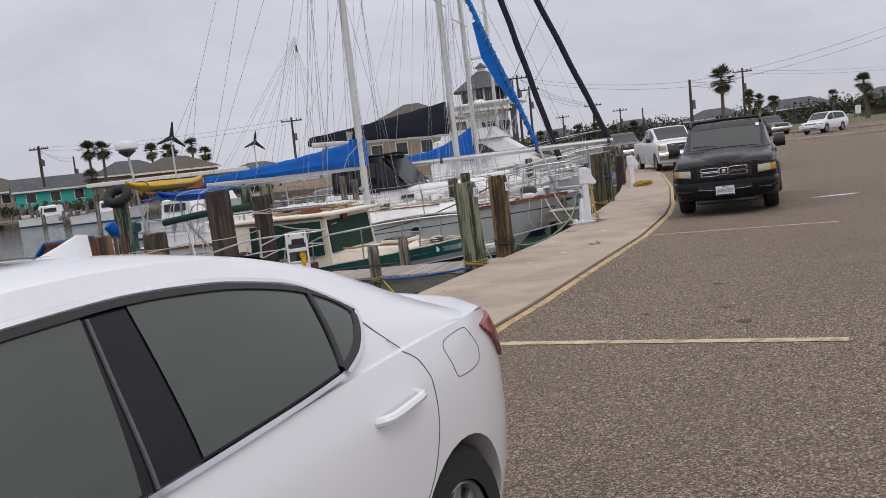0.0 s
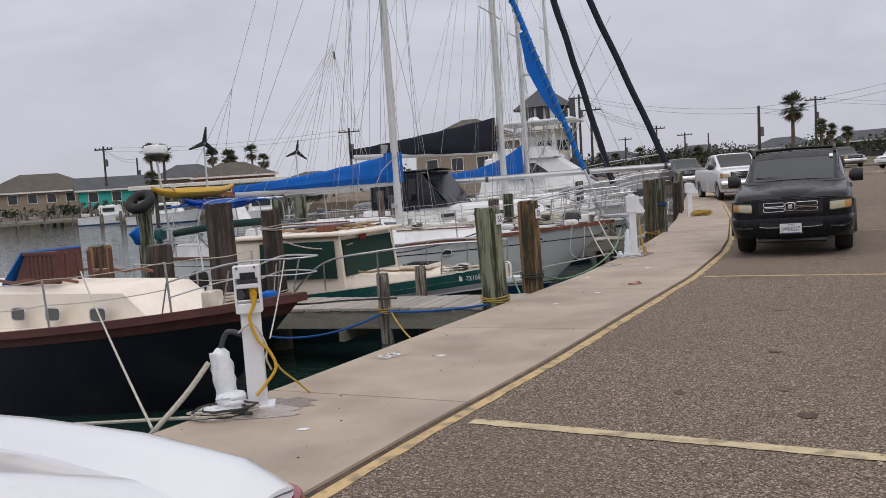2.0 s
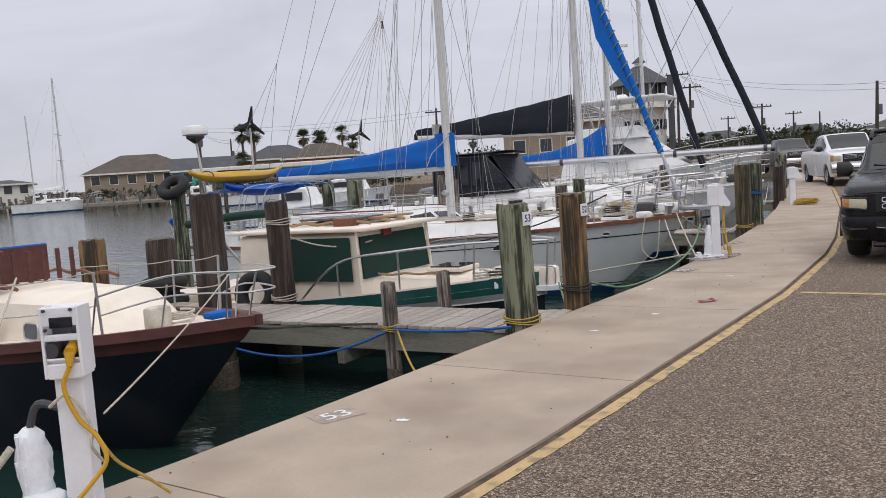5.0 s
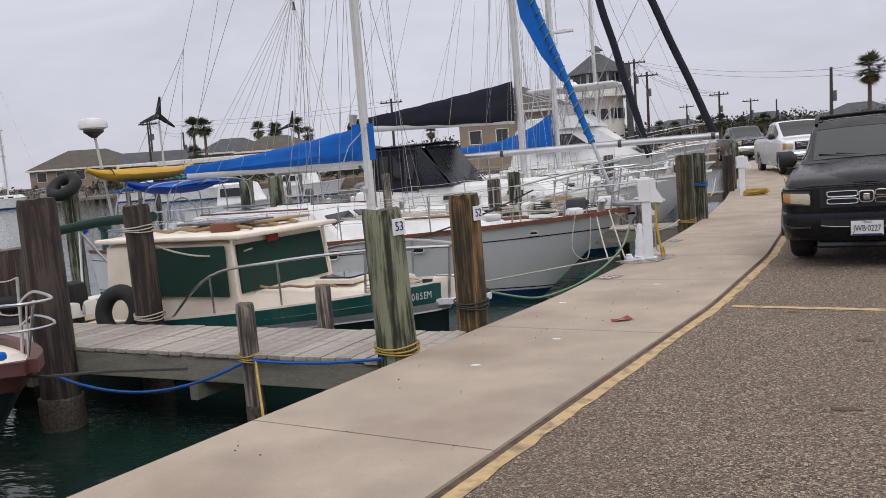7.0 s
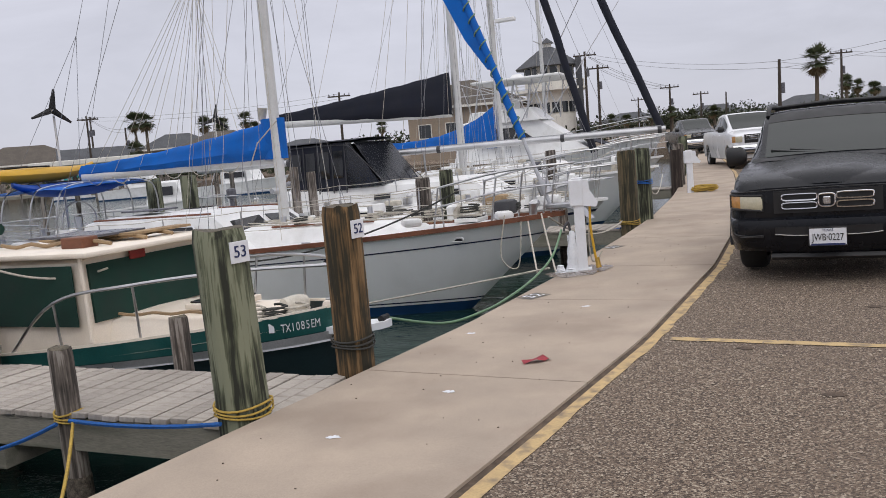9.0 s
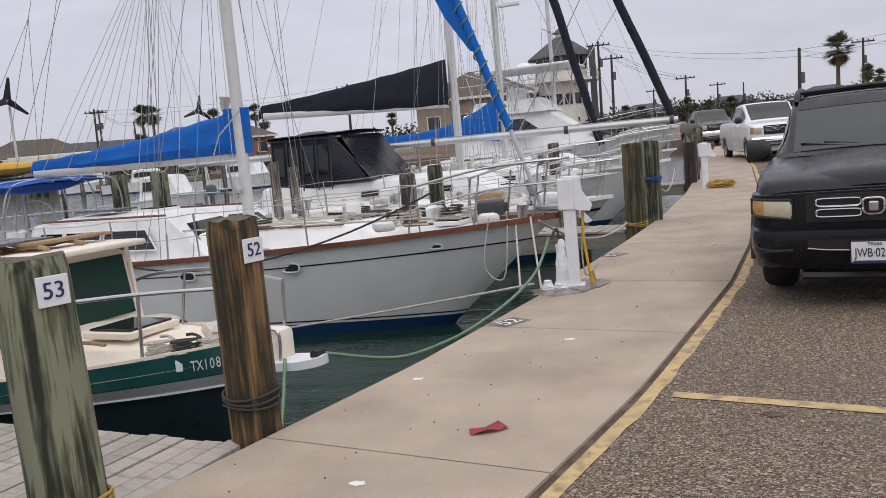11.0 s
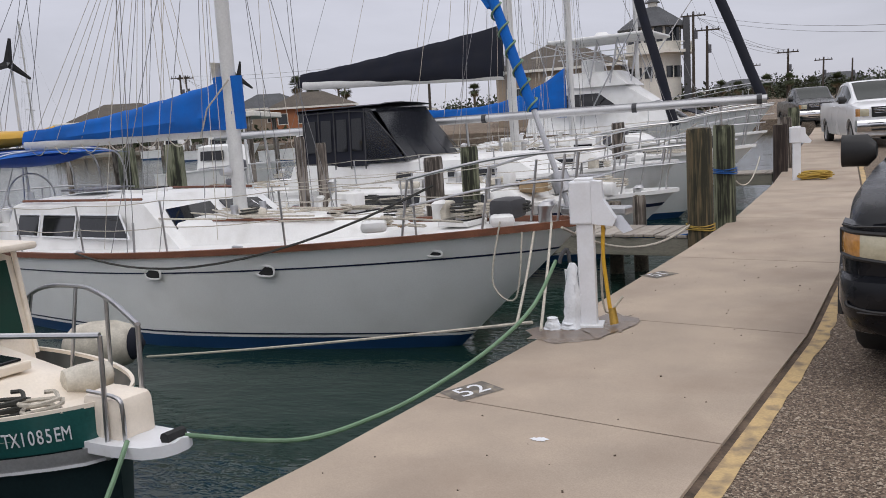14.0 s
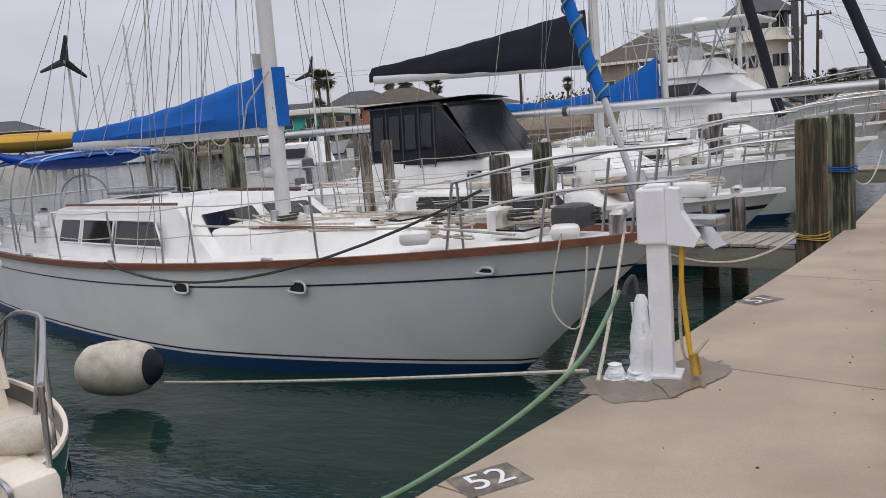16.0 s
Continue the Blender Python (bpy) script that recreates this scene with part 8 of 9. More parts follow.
part("sheet", loft(B(), [[(-0.09, -0.03, 0.002), (-0.09, 0.03, 0.02)], [(0, -0.045, 0.03), (0.0, 0.04, 0.012)], [(0.07, -0.03, 0.008), (0.08, 0.05, 0.035)], [(0.13, 0.0, 0.02), (0.12, 0.03, 0.004)]]), M_REDLEAF, leaf)
for k, (x, y) in enumerate(((0.62, 10.9), (0.15, 10.05), (0.4, 12.6), (1.3, 13.6), (-0.6, 7.2), (-1.0, 5.0))):
    flat_patch("droppings", x, y, 0.05, 0.03, M_PLASTIC, "pale bird droppings on the walk", 30 + k, 0.0145)
rr = random.Random(77)
bm = B()
for k in range(130):
    y = rr.uniform(3, 22)
    x = rr.uniform(edge_x(WALK_W, y) + 0.1, edge_x(WALK_E, y) - 0.2)
    s = rr.uniform(0.003, 0.009)
    box(bm, x, y, 0.012 + s * 0.3, s, s * rr.uniform(0.7, 1.8), s * 0.7, 0, Matrix.Rotation(rr.uniform(0, 3), 4, "Z"))
tagged(part("grit", bm, M_GAP), "dark grit scattered over the walk", "grit", kind="stuff")
bm = B()
for k in range(3200):
    y = rr.uniform(2.5, 18)
    x = edge_x(WALK_E, y) + 0.1 + 5 * rr.random() ** 1.5
    s = rr.uniform(0.005, 0.012)
    m = Matrix.Translation((x, y, -0.013 + s * 0.2)) @ Matrix.Rotation(rr.uniform(0, 3), 4, "Z")
    vs = [bm.verts.new(m @ Vector(p)) for p in ((-s, -s * 0.7, 0), (s, -s * 0.6, 0), (s * 0.8, s * 0.8, 0), (-s * 0.9, s, 0), (0.1 * s, 0, s * 0.8))]
    for a, b in ((0, 1), (1, 2), (2, 3), (3, 0)):
        bm.faces.new((vs[a], vs[b], vs[4]))
tagged(part("pebbles", bm, mat("loose_pebbles", (0.34, 0.28, 0.22), 0.9, vary=0.4, scale=40)), "loose pale pebbles on the asphalt", "gravel", kind="stuff")
for k in range(16):
    y = rr.uniform(4, 16)
    flat_patch("oil_spot", edge_x(WALK_E, y) + rr.uniform(0.7, 3.2), y, rr.uniform(0.04, 0.09), rr.uniform(0.04, 0.08), M_GAP, "dark drip stain on the asphalt", 60 + k, -0.0105)
flat_patch("chipped_patch", 6.0, 16.3, 0.5, 0.12, M_PLASTIC, "white scraped patch on the asphalt", 91, -0.010)
flat_patch("chipped_patch", 6.05, 12.3, 0.35, 0.1, M_PLASTIC, "white scraped patch on the asphalt", 92, -0.010)
flat_patch("tar_patch", 8.2, 17.6, 0.8, 0.3, M_GAP, "dark tar repair in the asphalt", 93, -0.010)
# yellow rope heap by the far pedestal
heap = thing("rope_heap", 3.25, 28.35, 0.03, 0, "heap of yellow rope on the walk", "rope")
for k in range(7):
    part("rope", tube(B(), [(0.34 * math.cos(t * 2.3 + k) * rr.uniform(0.6, 1.1), 0.16 * math.sin(t * 1.9 + 2 * k) * rr.uniform(0.6, 1.1), 0.02 + 0.016 * k + 0.03 * (1 + math.sin(3 * t + k))) for t in np.linspace(0, 6, 30)], 0.014, 5), M_ROPE_Y, heap)

# ==== further piles ====
for x, y, top, r, m in ((-10.37, 17.92, 1.75, 0.16, M_PILE_G), (-8.74, 22.01, 1.62, 0.17, M_PILE_G), (-8.5, 23.04, 1.63, 0.19, M_PILE_G), (-2.48, 21.7, 1.15, 0.15, M_PILE_W), (-2.25, 22.75, 1.25, 0.15, M_PILE_G),
                        (-7.45, 12.05, 0.98, 0.19, M_PILE_B), (-6.8, 12.75, 0.9, 0.22, M_PILE_D), (-6.4, 24.3, 1.6, 0.11, M_PILE_W), (-6.1, 24.6, 1.45, 0.11, M_PILE_W), (-0.6, 27.6, 1.45, 0.14, M_PILE_W), (2.62, 30.5, 1.15, 0.16, M_PILE_D), (2.72, 31.4, 1.3, 0.16, M_PILE_W), (3.1, 38, 1.5, 0.17, M_PILE_G), (-12.3, 13.75, 0.88, 0.2, M_PILE_W), (-12.6, 14.3, 1.5, 0.2, M_PILE_D)):
    pile(x, y, top, r, BED, m, "timber mooring pile in the slips")
for x, y, top in ((0.18, 22.4, 0.30), (0.52, 22.6, 0.36)):
    pile(x, y, top, 0.10, BED, M_PILE_W, "short weathered grey dock post", (0, 0), None, "dock_post", "dock posts")
tyre_f = thing("tyre", -10.37, 17.86, 1.66, 0, "black rubber tyre hung round a pile top", "tyre", "pile tyres")
part("ring", loft(B(), [[Matrix.Rotation(radians(42), 3, "X") @ Vector(((0.25 + 0.12 * math.cos(a)) * math.cos(t), (0.25 + 0.12 * math.cos(a)) * math.sin(t), 0.10 + 0.12 * math.sin(a))) for a in np.linspace(0, 2 * math.pi, 10, endpoint=False)] for t in np.linspace(0, 2 * math.pi, 25)], closed=True, caps=False), M_BLACK, tyre_f, smooth=True)
for x, y, z in ((-5.1, 12.6, 0.05), (-6.8, 12.75, -0.05), (-6.8, 12.75, 0.22)):
    t_ = thing("tyre", x, y, z, 0, "black rubber tyre used as a fender", "tyre", "pile tyres")
    up = Matrix.Rotation(radians(80 if x > -6 else 0), 4, "X")
    part("ring", loft(B(), [[up @ Vector(((0.25 + 0.1 * math.cos(a)) * math.cos(t), (0.25 + 0.1 * math.cos(a)) * math.sin(t), 0.1 * math.sin(a))) for a in np.linspace(0, 2 * math.pi, 10, endpoint=False)] for t in np.linspace(0, 2 * math.pi, 25)], closed=True, caps=False), M_BLACK, t_, smooth=True)
dock(2.5, 31.0, -7, 32.3, 1.0, 0.05, "weathered plank dock further along the quay")


# ==== across the water and along the road ====
M_ROOF_B = mat("brown_shingle", (0.10, 0.085, 0.07), 0.95, vary=0.2, scale=0.8, fine=6, bump=0.4, depth=0.03)
M_ROOF_G = mat("grey_shingle", (0.085, 0.088, 0.095), 0.95, vary=0.2, scale=0.8, fine=6, bump=0.4, depth=0.03)
M_TEAL = mat("teal_siding", (0.04, 0.42, 0.37), 0.8, vary=0.08, scale=1, fine=8, bump=0.2)
M_TAN = mat("tan_siding", (0.30, 0.24, 0.18), 0.85, vary=0.1, scale=1, fine=8, bump=0.2)
M_ORANGE = mat("brick_orange_wall", (0.33, 0.13, 0.06), 0.85, vary=0.15, scale=1.5)
M_PALEWALL = mat("cream_stucco", (0.76, 0.73, 0.66), 0.85, vary=0.06, scale=1, fine=8, bump=0.2)
M_HOUSEWIN = glass("house_window", (0.03, 0.035, 0.04), 0.08, 1.0)
M_POLE = mat("creosote_pole", (0.06, 0.048, 0.038), 0.9, vary=0.25, scale=2, stretch=(3, 3, 0.3))
M_TRUNK = mat("palm_trunk", (0.12, 0.095, 0.07), 0.95, vary=0.3, scale=6, bump=0.8, depth=0.03)
M_FROND = mat("palm_frond", (0.075, 0.09, 0.042), 0.7, vary=0.35, scale=1.5)
M_FROND_DRY = mat("dry_frond", (0.17, 0.125, 0.07), 0.85, vary=0.3, scale=1.5)
M_BUSH = mat("far_foliage", (0.042, 0.05, 0.026), 0.9, vary=0.4, scale=1.0)
M_TWIG = mat("bare_branches", (0.10, 0.08, 0.065), 0.95, vary=0.3, scale=2)


def house(x, y, z, rz, w, d, h, rise, wall, roof, label, hip=True, windows=5, doors=1, over=0.5, name="house"):
    """Walls with real windows under a hipped or gabled roof; its front looks along local -y."""
    ob = thing(name, x, y, z, rz, label, "house")
    part("wall", box(B(), 0, 0, h / 2 - 1.4, w, d, h + 2.8), wall, ob)
    a, b = w / 2 + over, d / 2 + over
    bm = B()
    k = (w / 2 - d / 2) if hip else w / 2 + over
    k = max(k, 0.4)
    pts = [(-a, -b, h), (a, -b, h), (a, b, h), (-a, b, h), (-k, 0, h + rise), (k, 0, h + rise)]
    v = [bm.verts.new(p) for p in pts]
    for f in ((0, 1, 5, 4), (2, 3, 4, 5), (1, 2, 5), (3, 0, 4), (3, 2, 1, 0)):
        bm.faces.new([v[i] for i in f])
    part("roof", bm, roof, ob)
    for s in (1, -1):
        part("fascia", box(B(), 0, s * b, h - 0.06, 2 * a, 0.05, 0.22), M_PALEWALL, ob)
    if not hip:
        for s in (1, -1):
            bm = B()
            bm.faces.new([bm.verts.new(p) for p in ((s * w / 2, -d / 2, h - 0.05), (s * w / 2, d / 2, h - 0.05), (s * w / 2, 0, h + rise * 0.93))])
            part("gable", bm, wall, ob)
    for i in range(windows):
        cx = -w / 2 + w * (i + 0.6) / (windows + 0.2)
        wn_ = part("window", box(B(), cx, -d / 2 - 0.02, h * 0.55, 1.1, 0.06, 1.2), M_HOUSEWIN, ob)
        part("frame", tube(B(), [(cx + sx * 0.58, -d / 2 - 0.05, h * 0.55 + sz * 0.63) for sx, sz in ((-1, -1), (1, -1), (1, 1), (-1, 1), (-1, -1))], 0.06, 4), M_PALEWALL, wn_)
    for s in (1, -1):
        wn_ = part("window", box(B(), s * (w / 2 + 0.02), 0, h * 0.55, 0.06, 1.2, 1.2), M_HOUSEWIN, ob)
    return ob


house(-82, 103, 3.3, 40, 15, 10, 2.1, 2.7, M_TAN, M_ROOF_B, "tan house with a wide brown hipped roof", True, 6)
house(-66.5, 98, 2.8, 38, 9, 7, 2.0, 1.8, M_TEAL, M_ROOF_G, "teal house with a grey gabled roof by the water", False, 3)
house(-104, 98, 3.2, 45, 9, 6, 1.9, 0.7, M_PALEWALL, M_ROOF_G, "pale low house by the water", True, 4)
house(-60, 106, 3.0, 35, 10, 7, 2.8, 2.0, M_TAN, M_ROOF_G, "brown house with a grey roof among palms", True, 3)
house(-50, 100, 2.4, 30, 10, 7, 2.9, 1.9, M_ORANGE, M_ROOF_B, "brick-orange house with a brown roof", True, 4)
house(-38, 98, 1.6, 20, 9, 7, 2.3, 1.2, M_TAN, M_ROOF_G, "tan house behind the marina", True, 4)
house(-15.0, 84.5, 1.4, 8, 10.5, 9, 4.6, 2.6, M_TAN, M_ROOF_B, "tall house with a big brown shingled roof", True, 4)
house(-118, 92, 4, 50, 14, 8, 2.6, 1.8, M_PALEWALL, M_ROOF_G, "pale house far along the shore", True, 5)
for k, (x, y, w) in enumerate(((30, 172, 12), (44, 168, 14), (60, 164, 12), (78, 160, 15), (98, 150, 14), (14, 178, 12), (-2, 176, 12))):
    house(x, y, 2.2, -15, w, 8, 2.8, 2.0, (M_TAN, M_ROOF_G, M_TAN)[k % 3], M_ROOF_G, "distant low house among trees", True, 4)

# the look-out tower house
tw = thing("tower_house", -9.2, 104, 1.8, 6, "pale look-out tower house with a grey octagonal roof", "house")
oct8 = lambda r, z: [(r * math.cos(math.pi / 8 + k * math.pi / 4), r * math.sin(math.pi / 8 + k * math.pi / 4), z) for k in range(8)]
part("wall", loft(B(), [oct8(3.0, -1), oct8(3.0, 9.2)], closed=True), M_PALEWALL, tw)
part("roof", loft(B(), [oct8(4.1, 8.9), oct8(0.75, 11.2), oct8(0.6, 11.25)], closed=True), M_ROOF_G, tw)
part("cupola", loft(B(), [oct8(0.55, 11.1), oct8(0.55, 11.75)], closed=True), M_PALEWALL, tw)
part("cupola_roof", loft(B(), [oct8(0.85, 11.7), oct8(0.05, 12.35)], closed=True), M_ROOF_G, tw)
part("balcony", loft(B(), [oct8(4.3, 6.1), oct8(4.3, 6.4)], closed=True), M_PALEWALL, tw)
part("balcony_rail", tube(B(), [tuple(p) for p in oct8(4.2, 7.2) + oct8(4.2, 7.2)[:1]], 0.05, 5), M_PALEWALL, tw)
for k in range(8):
    a = math.pi / 4 * k
    c_, s_ = math.cos(a), math.sin(a)
    for z in (7.9, 4.2):
        for o in (-0.55, 0.55):
            part("window", box(B(), 2.80 * c_ - o * s_, 2.80 * s_ + o * c_, z + (0.2 if z > 6 else 0), 0.12, 0.85, 1.5 if z > 6 else 1.2, 0, Matrix.Rotation(a, 4, "Z")), M_HOUSEWIN, tw)
    for f in (-0.5, 0, 0.5):
        part("baluster", rod(B(), (3.9 * c_ - f * 3 * s_, 3.9 * s_ + f * 3 * c_, 6.4), (3.9 * c_ - f * 3 * s_, 3.9 * s_ + f * 3 * c_, 7.2), 0.04), M_PALEWALL, tw)
part("chimney", box(B(), 3.4, -2.0, 5, 0.7, 0.7, 9.5), M_ROOF_G, tw)
part("wing", box(B(), -6.5, 1, 2.6, 7, 7, 6.0), M_PALEWALL, tw)


def palm(x, y, z, h, crown, seed, label, fan=True, n=52):
    """A tapered trunk, a skirt of dry fronds and a ball of separate fronds."""
    rr = random.Random(seed)
    ob = thing("palm_tree", x, y, z, rr.uniform(0, 360), label, "tree", "palms")
    bend = rr.uniform(-0.3, 0.3)
    pts = smooth_line([(0, 0, -0.3), (bend * 0.3, 0, h * 0.35), (bend, 0, h)], 6)
    part("trunk", tube(B(), pts, 0.22 if fan else 0.2, 10, 0.14), M_TRUNK, ob, smooth=True)
    top = Vector(pts[-1])
    crown *= 0.74
    for m, count, lo, hi in ((M_FROND, n, -0.75, 1.4), (M_FROND_DRY, n // 4, -1.45, -0.8)):
        bm = B()
        for k in range(count):
            a = rr.uniform(0, 2 * math.pi)
            e = rr.uniform(lo, hi)
            L = crown * rr.uniform(0.75, 1.1)
            d = Vector((math.cos(a) * math.cos(e), math.sin(a) * math.cos(e), math.sin(e)))
            side = Vector((-math.sin(a), math.cos(a), 0))
            up = d.cross(side)
            stem = top + d * L * 0.42
            if fan:
                for j in range(9):
                    g = (j - 4) / 4 * 1.15
                    tip = stem + (d * math.cos(g) + side * math.sin(g)) * L * 0.58 - Vector((0, 0, 0.1 * L * rr.random()))
                    w = 0.055 * crown / 1.2
                    q = (side * math.cos(g) - d * math.sin(g)) * w
                    vs = [bm.verts.new(p) for p in (stem, stem.lerp(tip, 0.5) + q, tip, stem.lerp(tip, 0.5) - q)]
                    bm.faces.new(vs)
                vs = [bm.verts.new(p) for p in (top + side * 0.03, stem + side * 0.02, stem - side * 0.02, top - side * 0.03)]
                bm.faces.new(vs)
            else:
                prev = top
                for j in range(1, 8):
                    f = j / 7
                    p = top + d * L * f - Vector((0, 0, 0.5 * L * f * f))
                    for s in (1, -1):
                        tip = p + side * s * L * 0.22 * (1 - 0.6 * f) - Vector((0, 0, 0.12 * L)) + d * 0.1
                        bm.faces.new([bm.verts.new(v) for v in (prev, p, tip)])
                    prev = p
        part("crown" if m is M_FROND else "dry_skirt", bm, m, ob)
    return ob


PALM_L = "fan palm with a ragged crown and dry skirt"
for k, (x, y, top, cr) in enumerate(((-58.1, 94, 9.0, 2.0), (-61.3, 115.3, 9.3, 2.0), (-59.0, 116.4, 9.0, 2.0), (-55.9, 118.1, 9.6, 2.0), (-53.1, 88.5, 8.4, 1.8), (-51.7, 103.3, 7.6, 1.6), (-47.5, 104.5, 7.3, 1.6), (-57.0, 92, 5.5, 1.8),
                                     (16.1, 84.6, 7.0, 2.2), (28.6, 133.1, 6.8, 1.7), (30.1, 132.8, 6.2, 1.6), (32.1, 132.3, 5.8, 1.5), (31.4, 145.4, 7.6, 1.7), (34.9, 144.6, 6.1, 1.6), (43.5, 142.3, 5.9, 1.5), (41.8, 121.9, 6.6, 2.0), (42.2, 122.5, 5.0, 1.8), (26.8, 115.7, 3.0, 2.0),
                                     (-3.5, 125.7, 4.6, 1.9), (-1.1, 125.8, 4.4, 1.8), (2.0, 115.8, 4.6, 1.8), (4.6, 115.8, 4.6, 1.7), (7.1, 115.7, 4.0, 1.6), (9.5, 110.6, 4.1, 1.8), (-14, 128, 5, 2), (-20, 120, 5.2, 2), (-28, 118, 5.4, 2), (-33, 112, 6.3, 1.8))):
    base = lift(y) if x > -10 else bank(max(x, -110))
    palm(x, y, base, max(top - base, 1.5), cr if k < 18 else 0.78 * cr, 100 + k, PALM_L)


def utility_pole(x, y, z, top, arms, label="dark timber utility pole with a crossarm"):
    ob = thing("utility_pole", x, y, z, 12, label, "pole", "utility poles")
    h = top - z
    part("shaft", rod(B(), (0, 0, -0.5), (0.15, 0, h), 0.17, 0.11, 10), M_POLE, ob, smooth=True)
    for k in range(arms):
        arm = part("crossarm", box(B(), 0.12, 0, h - 0.4 - 0.9 * k, 2.4, 0.12, 0.14), M_POLE, ob)
        for s in (-1.05, -0.5, 0.6, 1.1):
            part("insulator", rod(B(), (s + 0.1, 0, h - 0.33 - 0.9 * k), (s + 0.1, 0, h - 0.12 - 0.9 * k), 0.05, 0.04), M_RUBRAIL, arm)
    part("transformer", rod(B(), (0.32, 0.1, h - 2.6), (0.32, 0.1, h - 1.8), 0.22, 0.22, 12), M_GREYPL, ob, smooth=True)
    return Vector((x, y, top - 0.15))


utility_pole(17.5, 4.2, 0, 9.5, 2)
palm(24, 9, 0, 6.5, 2.2, 160, PALM_L)
palm(27, 2, 0, 5.5, 2.2, 161, PALM_L)
poles = [utility_pole(*p) for p in ((11.7, 75.2, lift(75), 6.7, 0), (22, 103.8, lift(104), 9.2, 1), (-4.5, 95.6, 1.5, 11.2, 1), (-3.3, 96.5, 1.5, 9.8, 1), (4.4, 115.8, lift(116), 8.1, 1), (-65.6, 95, 1.6, 10.4, 1), (-73, 105.5, 2, 11.3, 1), (-69.4, 108, 2, 9.5, 0), (-29.7, 88.5, 1.2, 9.2, 1), (60, 150, 2, 10, 1), (9.5, 140, 2, 8, 1), (0, 150, 2, 8.5, 1), (14, 150, 2, 8, 0), (30, 70, lift(70), 9.5, 1))]
for n_, (a, b) in enumerate(((0, 1), (0, 2), (0, 13), (1, 9), (2, 4), (3, 4), (5, 6), (6, 7), (8, 5))):
    for o in (0.0, 0.5):
        cab = thing("overhead_cable", poles[a].x, poles[a].y, poles[a].z, 0, "thin dark overhead cable between poles", "cable", "overhead cables")
        part("wire", tube(B(), [p - poles[a] for p in sag(poles[a] + Vector((o, 0, -o)), poles[b] + Vector((o, 0, -o)), 0.6)], 0.018, 4), M_WIRE, cab)


def thicket(name, places, label, seed):
    """Far shrubs and small trees: many small leaf blades in uneven clumps, on twigs."""
    rr = random.Random(seed)
    bm = B()
    for x, y, z, w, h in places:
        for k in range(int(220 * w * h / 6)):
            u, v_ = rr.gauss(0, 0.38), abs(rr.gauss(0.40, 0.24))
            p = Vector((x + u * w, y + rr.gauss(0, 0.3) * w, z + h * min(v_, 1.05) * (1 - 0.35 * abs(u))))
            s = rr.uniform(0.2, 0.48)
            a, b = Vector((rr.uniform(-1, 1), rr.uniform(-1, 1), rr.uniform(-1, 1))).normalized() * s, Vector((rr.uniform(-1, 1), rr.uniform(-1, 1), rr.uniform(-1, 1))).normalized() * s
            bm.faces.new([bm.verts.new(q) for q in (p, p + a, p + a + b, p + b * 0.7)])
    return tagged(part(name, bm, M_BUSH), label, "trees", kind="stuff")


rr = random.Random(55)
spots = []
for k in range(46):
    f = k / 45
    x = -125 + 120 * f + rr.uniform(-2, 2)
    y = np.interp(-x, [-p[0] for p in SHORE], [p[1] for p in SHORE]) + 34 + rr.uniform(0, 16)
    spots.append((x, y, bank(x) + 0.3, rr.uniform(4, 8), rr.uniform(2, 4.4)))
for k in range(60):
    x = -10 + 130 * k / 59
    spots.append((x, 182 + rr.uniform(-22, 12) - 0.18 * abs(x), 3.0, rr.uniform(4, 9), rr.uniform(2.2, 4.6)))
for k in range(60):
    x = -120 + 90 * k / 59
    y = float(np.interp(-x, [-p[0] for p in SHORE], [p[1] for p in SHORE])) + rr.uniform(1.0, 3.0)
    spots.append((x, y, bank(x), rr.uniform(1.5, 3), rr.uniform(0.9, 1.8)))
thicket("far_trees", spots, "dark winter shrubs and trees in the distance", 4)
bm = B()
rr = random.Random(91)
for k in range(26):
    base = Vector((11 + rr.uniform(-1.5, 1.5), 128 + rr.uniform(-1, 1), 2.0))
    tip = base + Vector((rr.uniform(-2.5, 2.5), rr.uniform(-1, 1), rr.uniform(2.5, 4.2)))
    tube(bm, smooth_line([base, base.lerp(tip, 0.5) + Vector((0, 0, 0.4)), tip], 3), 0.07, 4, 0.02)
bare = thing("bare_tree", 11, 128, 0, 0, "bare grey winter tree by the road", "tree")
part("limbs", bm, M_TWIG, bare)

# grass and kerbs of the road to the east
bm = B()
loft(bm, [[(9, 108, lift(108) + 0.01), (70, 80, lift(80) + 0.01), (300, 40, 0.5)], [(9, 125, lift(125) + 0.01), (90, 110, lift(110) + 0.02), (400, 80, lift(80) + 0.02)], [(5, 300, 3.8), (120, 300, 3.8), (500, 300, 3.8)]])
tagged(part("grass", bm, M_GRASS), "dull winter grass beside the road", "grass", kind="structure")
for pts, w in (([(14, 58.5), (17, 57), (24, 54.5), (40, 49)], 1.4), ([(20, 90), (24, 76), (30, 69), (60, 60)], 1.0)):
    bm = B()
    p3 = smooth_line([(x, y, lift(y)) for x, y in pts], 8)
    loft(bm, [[p + Vector((0, 0, -0.3)), p + Vector((0, 0, 0.13)), p + Vector((0.3 * w, w, 0.13)), p + Vector((0.3 * w, w, -0.3))] for p in p3], closed=True)
    tagged(part("kerb", bm, M_WALK), "pale concrete kerb across the road", "kerb", kind="structure")
sg = thing("road_sign", 28.5, 84.2, lift(84), -20, "small pale road sign on a post", "sign")
part("post", rod(B(), (0, 0, -0.3), (0, 0, 1.6), 0.04), M_STEEL, sg)
part("board", box(B(), 0, -0.03, 1.5, 0.5, 0.03, 0.8, 0.01), M_PLASTIC, sg)

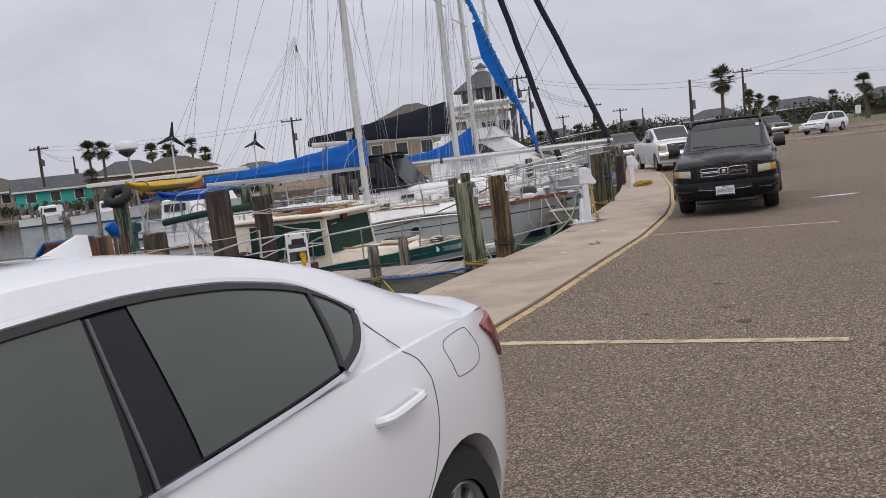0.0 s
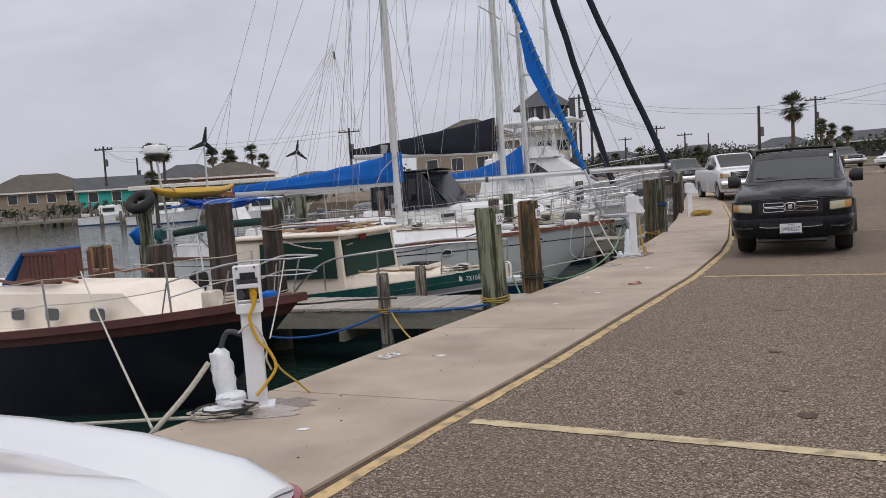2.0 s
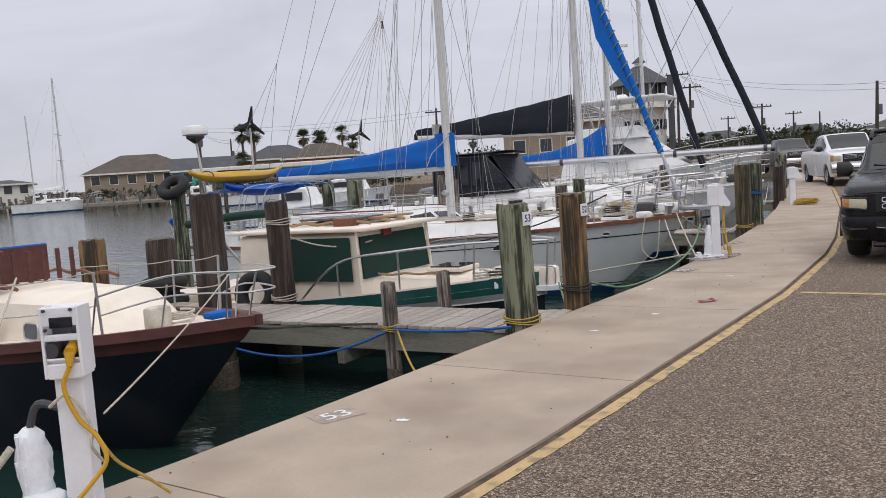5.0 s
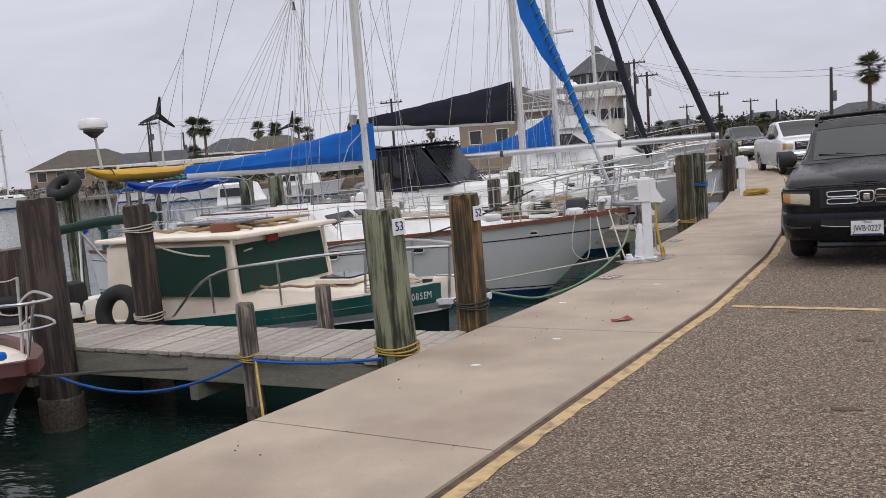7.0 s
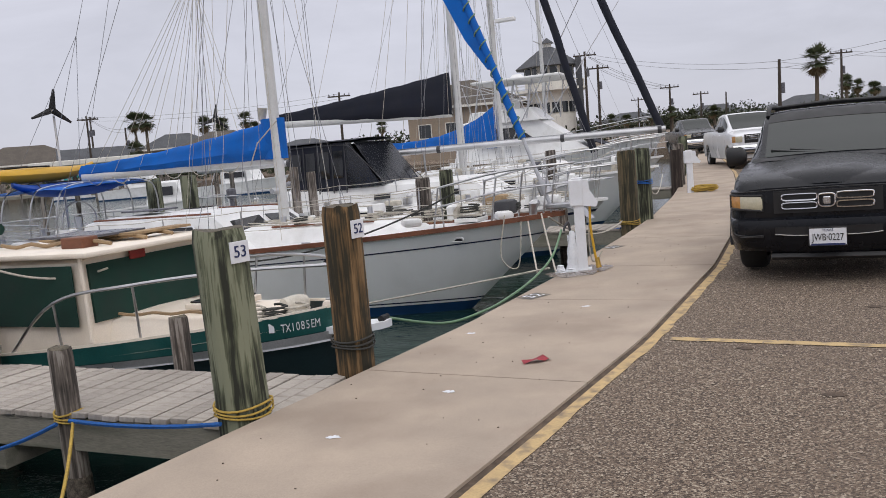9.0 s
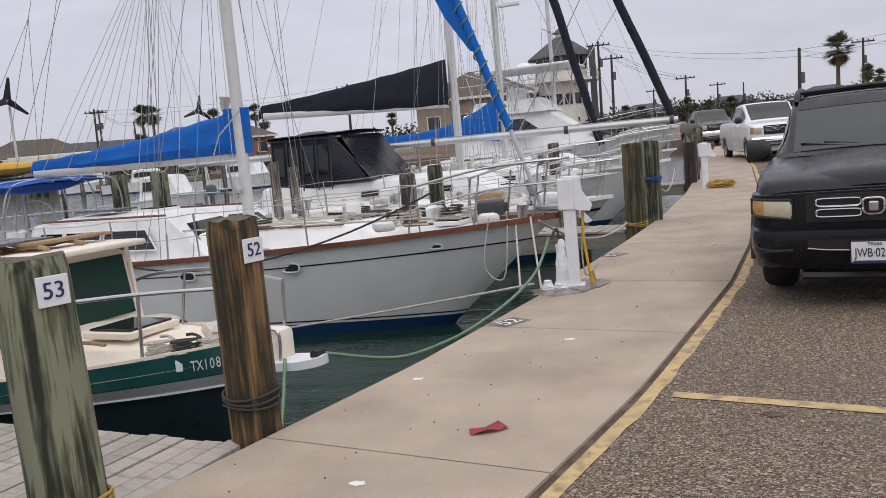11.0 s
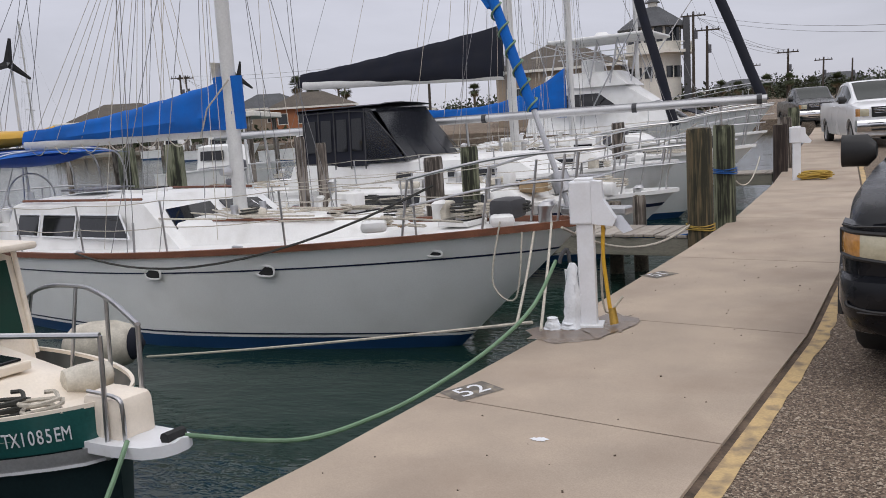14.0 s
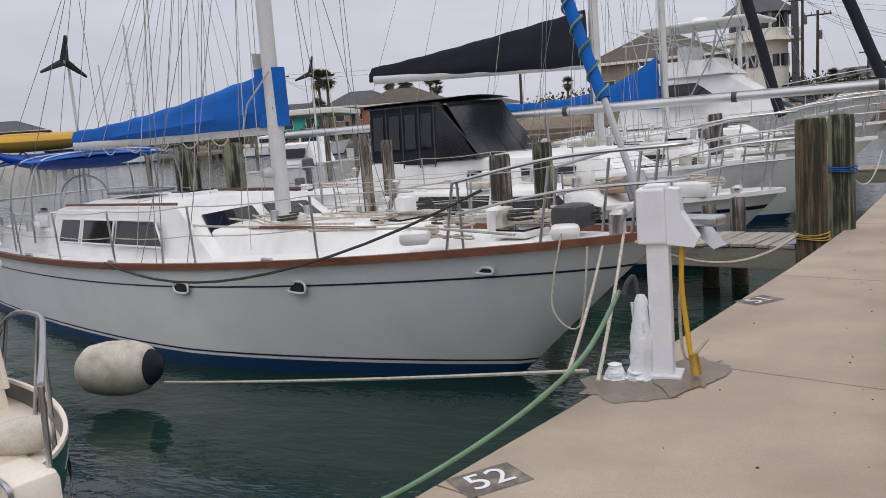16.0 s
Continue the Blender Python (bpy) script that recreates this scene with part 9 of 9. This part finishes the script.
far_pick = thing("pickup", 20.4, 80, lift(80), 12, "grey pickup parked across the road", "car", "far parked cars")
c = utility(far_pick, 5.6, 2.0, 1.9, 1.15, M_CARGREY, wheel=0.4)
c.paint = M_CHROME
front_face(c, 2.0, 1.15, (0.05,), 0.3, 0.2, 1.1, 0.25, None, 0.45)
far_suv = thing("estate_car", 20.0, 69.3, lift(70), -42, "white estate car parked across the road", "car", "far parked cars")
c = utility(far_suv, 4.8, 1.85, 1.67, 0.98, M_CARWHITE, bed=False, wheel=0.36)
c.paint = M_CARWHITE
front_face(c, 1.85, 0.98, (0.05,), 0.36, 0.16, 0.9, 0.2, None, 0.40)

# docks, piles and boats on the far shore
rr = random.Random(15)
for k in range(72):
    f = k / 71
    x = -112 + 70 * f
    y = float(np.interp(-x, [-p[0] for p in SHORE], [p[1] for p in SHORE])) - rr.choice((2.5, 6, 9))
    z = sea(x, y)
    pile(x + rr.uniform(-0.6, 0.6), y, z + rr.uniform(1.0, 2.5), rr.uniform(0.17, 0.24), z - 2, M_PILE_W, "far timber pile by the opposite bank", (0, 0), None, "mooring_pile", "far piles")
for k, (x, y, L, a) in enumerate(((-92, 89, 16, 25), (-74, 83.5, 16, 22), (-62.5, 79.5, 13, 20), (-45, 75.5, 10, 18))):
    z = sea(x, y)
    far_dock = thing("dock", x, y, z + 0.75, a, "weathered timber dock along the far bank", "dock", "far docks")
    part("deck", box(B(), 0, 0, 0, L, 1.8, 0.16), M_DECK, far_dock)
    part("beam", box(B(), 0, -0.85, -0.22, L, 0.12, 0.28), M_BEAM, far_dock)
    for j in range(5):
        part("leg", rod(B(), (-L / 2 + 0.5 + j * (L - 1) / 4, -0.8, -2.2), (-L / 2 + 0.5 + j * (L - 1) / 4, -0.8, 0.6), 0.16), M_PILE_W, far_dock)


def launch(x, y, rz, L, label):
    b = thing("motor_boat", x, y, sea(x, y), rz, label, "boat", "far motor boats")
    H = Hull(L, L * 0.36, 1.15, 0.85, 0.8, 0.7, 0.9, 0.4)
    hull_parts(b, H, M_WHITE, M_BLUEBOOT, 0.1, None, M_WHITE, 0.03)
    trunk(b, "cabin", L * 0.28, L * 0.62, L * 0.11, L * 0.14, 0.8, 1.9, M_WHITE, 0.5, 0.12)
    side_pane(b, "side_window", L * 0.38, L * 0.58, L * 0.128, L * 0.135, 1.3, 1.7, 0.05, M_DARKWIN)
    return b


launch(-84, 90, 200, 6.5, "white cabin launch by the far bank")
launch(-60, 81.5, 15, 7.5, "white cabin launch by the far bank")
launch(-50, 78, 200, 6.0, "white cabin launch by the far bank")
launch(-38, 70, 190, 7.0, "white cabin launch by the far bank")
launch(-24, 62, 180, 8.0, "white cabin launch moored across the basin")
launch(-17, 40, 178, 6.0, "white dinghy moored across the basin")
shed = thing("boat_shelter", -16.5, 33, sea(-16, 33) + 2.9, 20, "flat pale canopy roof over a far slip", "shelter")
part("roof", box(B(), 0, 0, 0.1, 6.5, 4, 0.18, 0.03), M_PALEWALL, shed)
for sx in (-3, 3):
    for sy in (-1.8, 1.8):
        part("post", rod(B(), (sx, sy, -4), (sx, sy, 0.1), 0.09), M_PILE_W, shed)
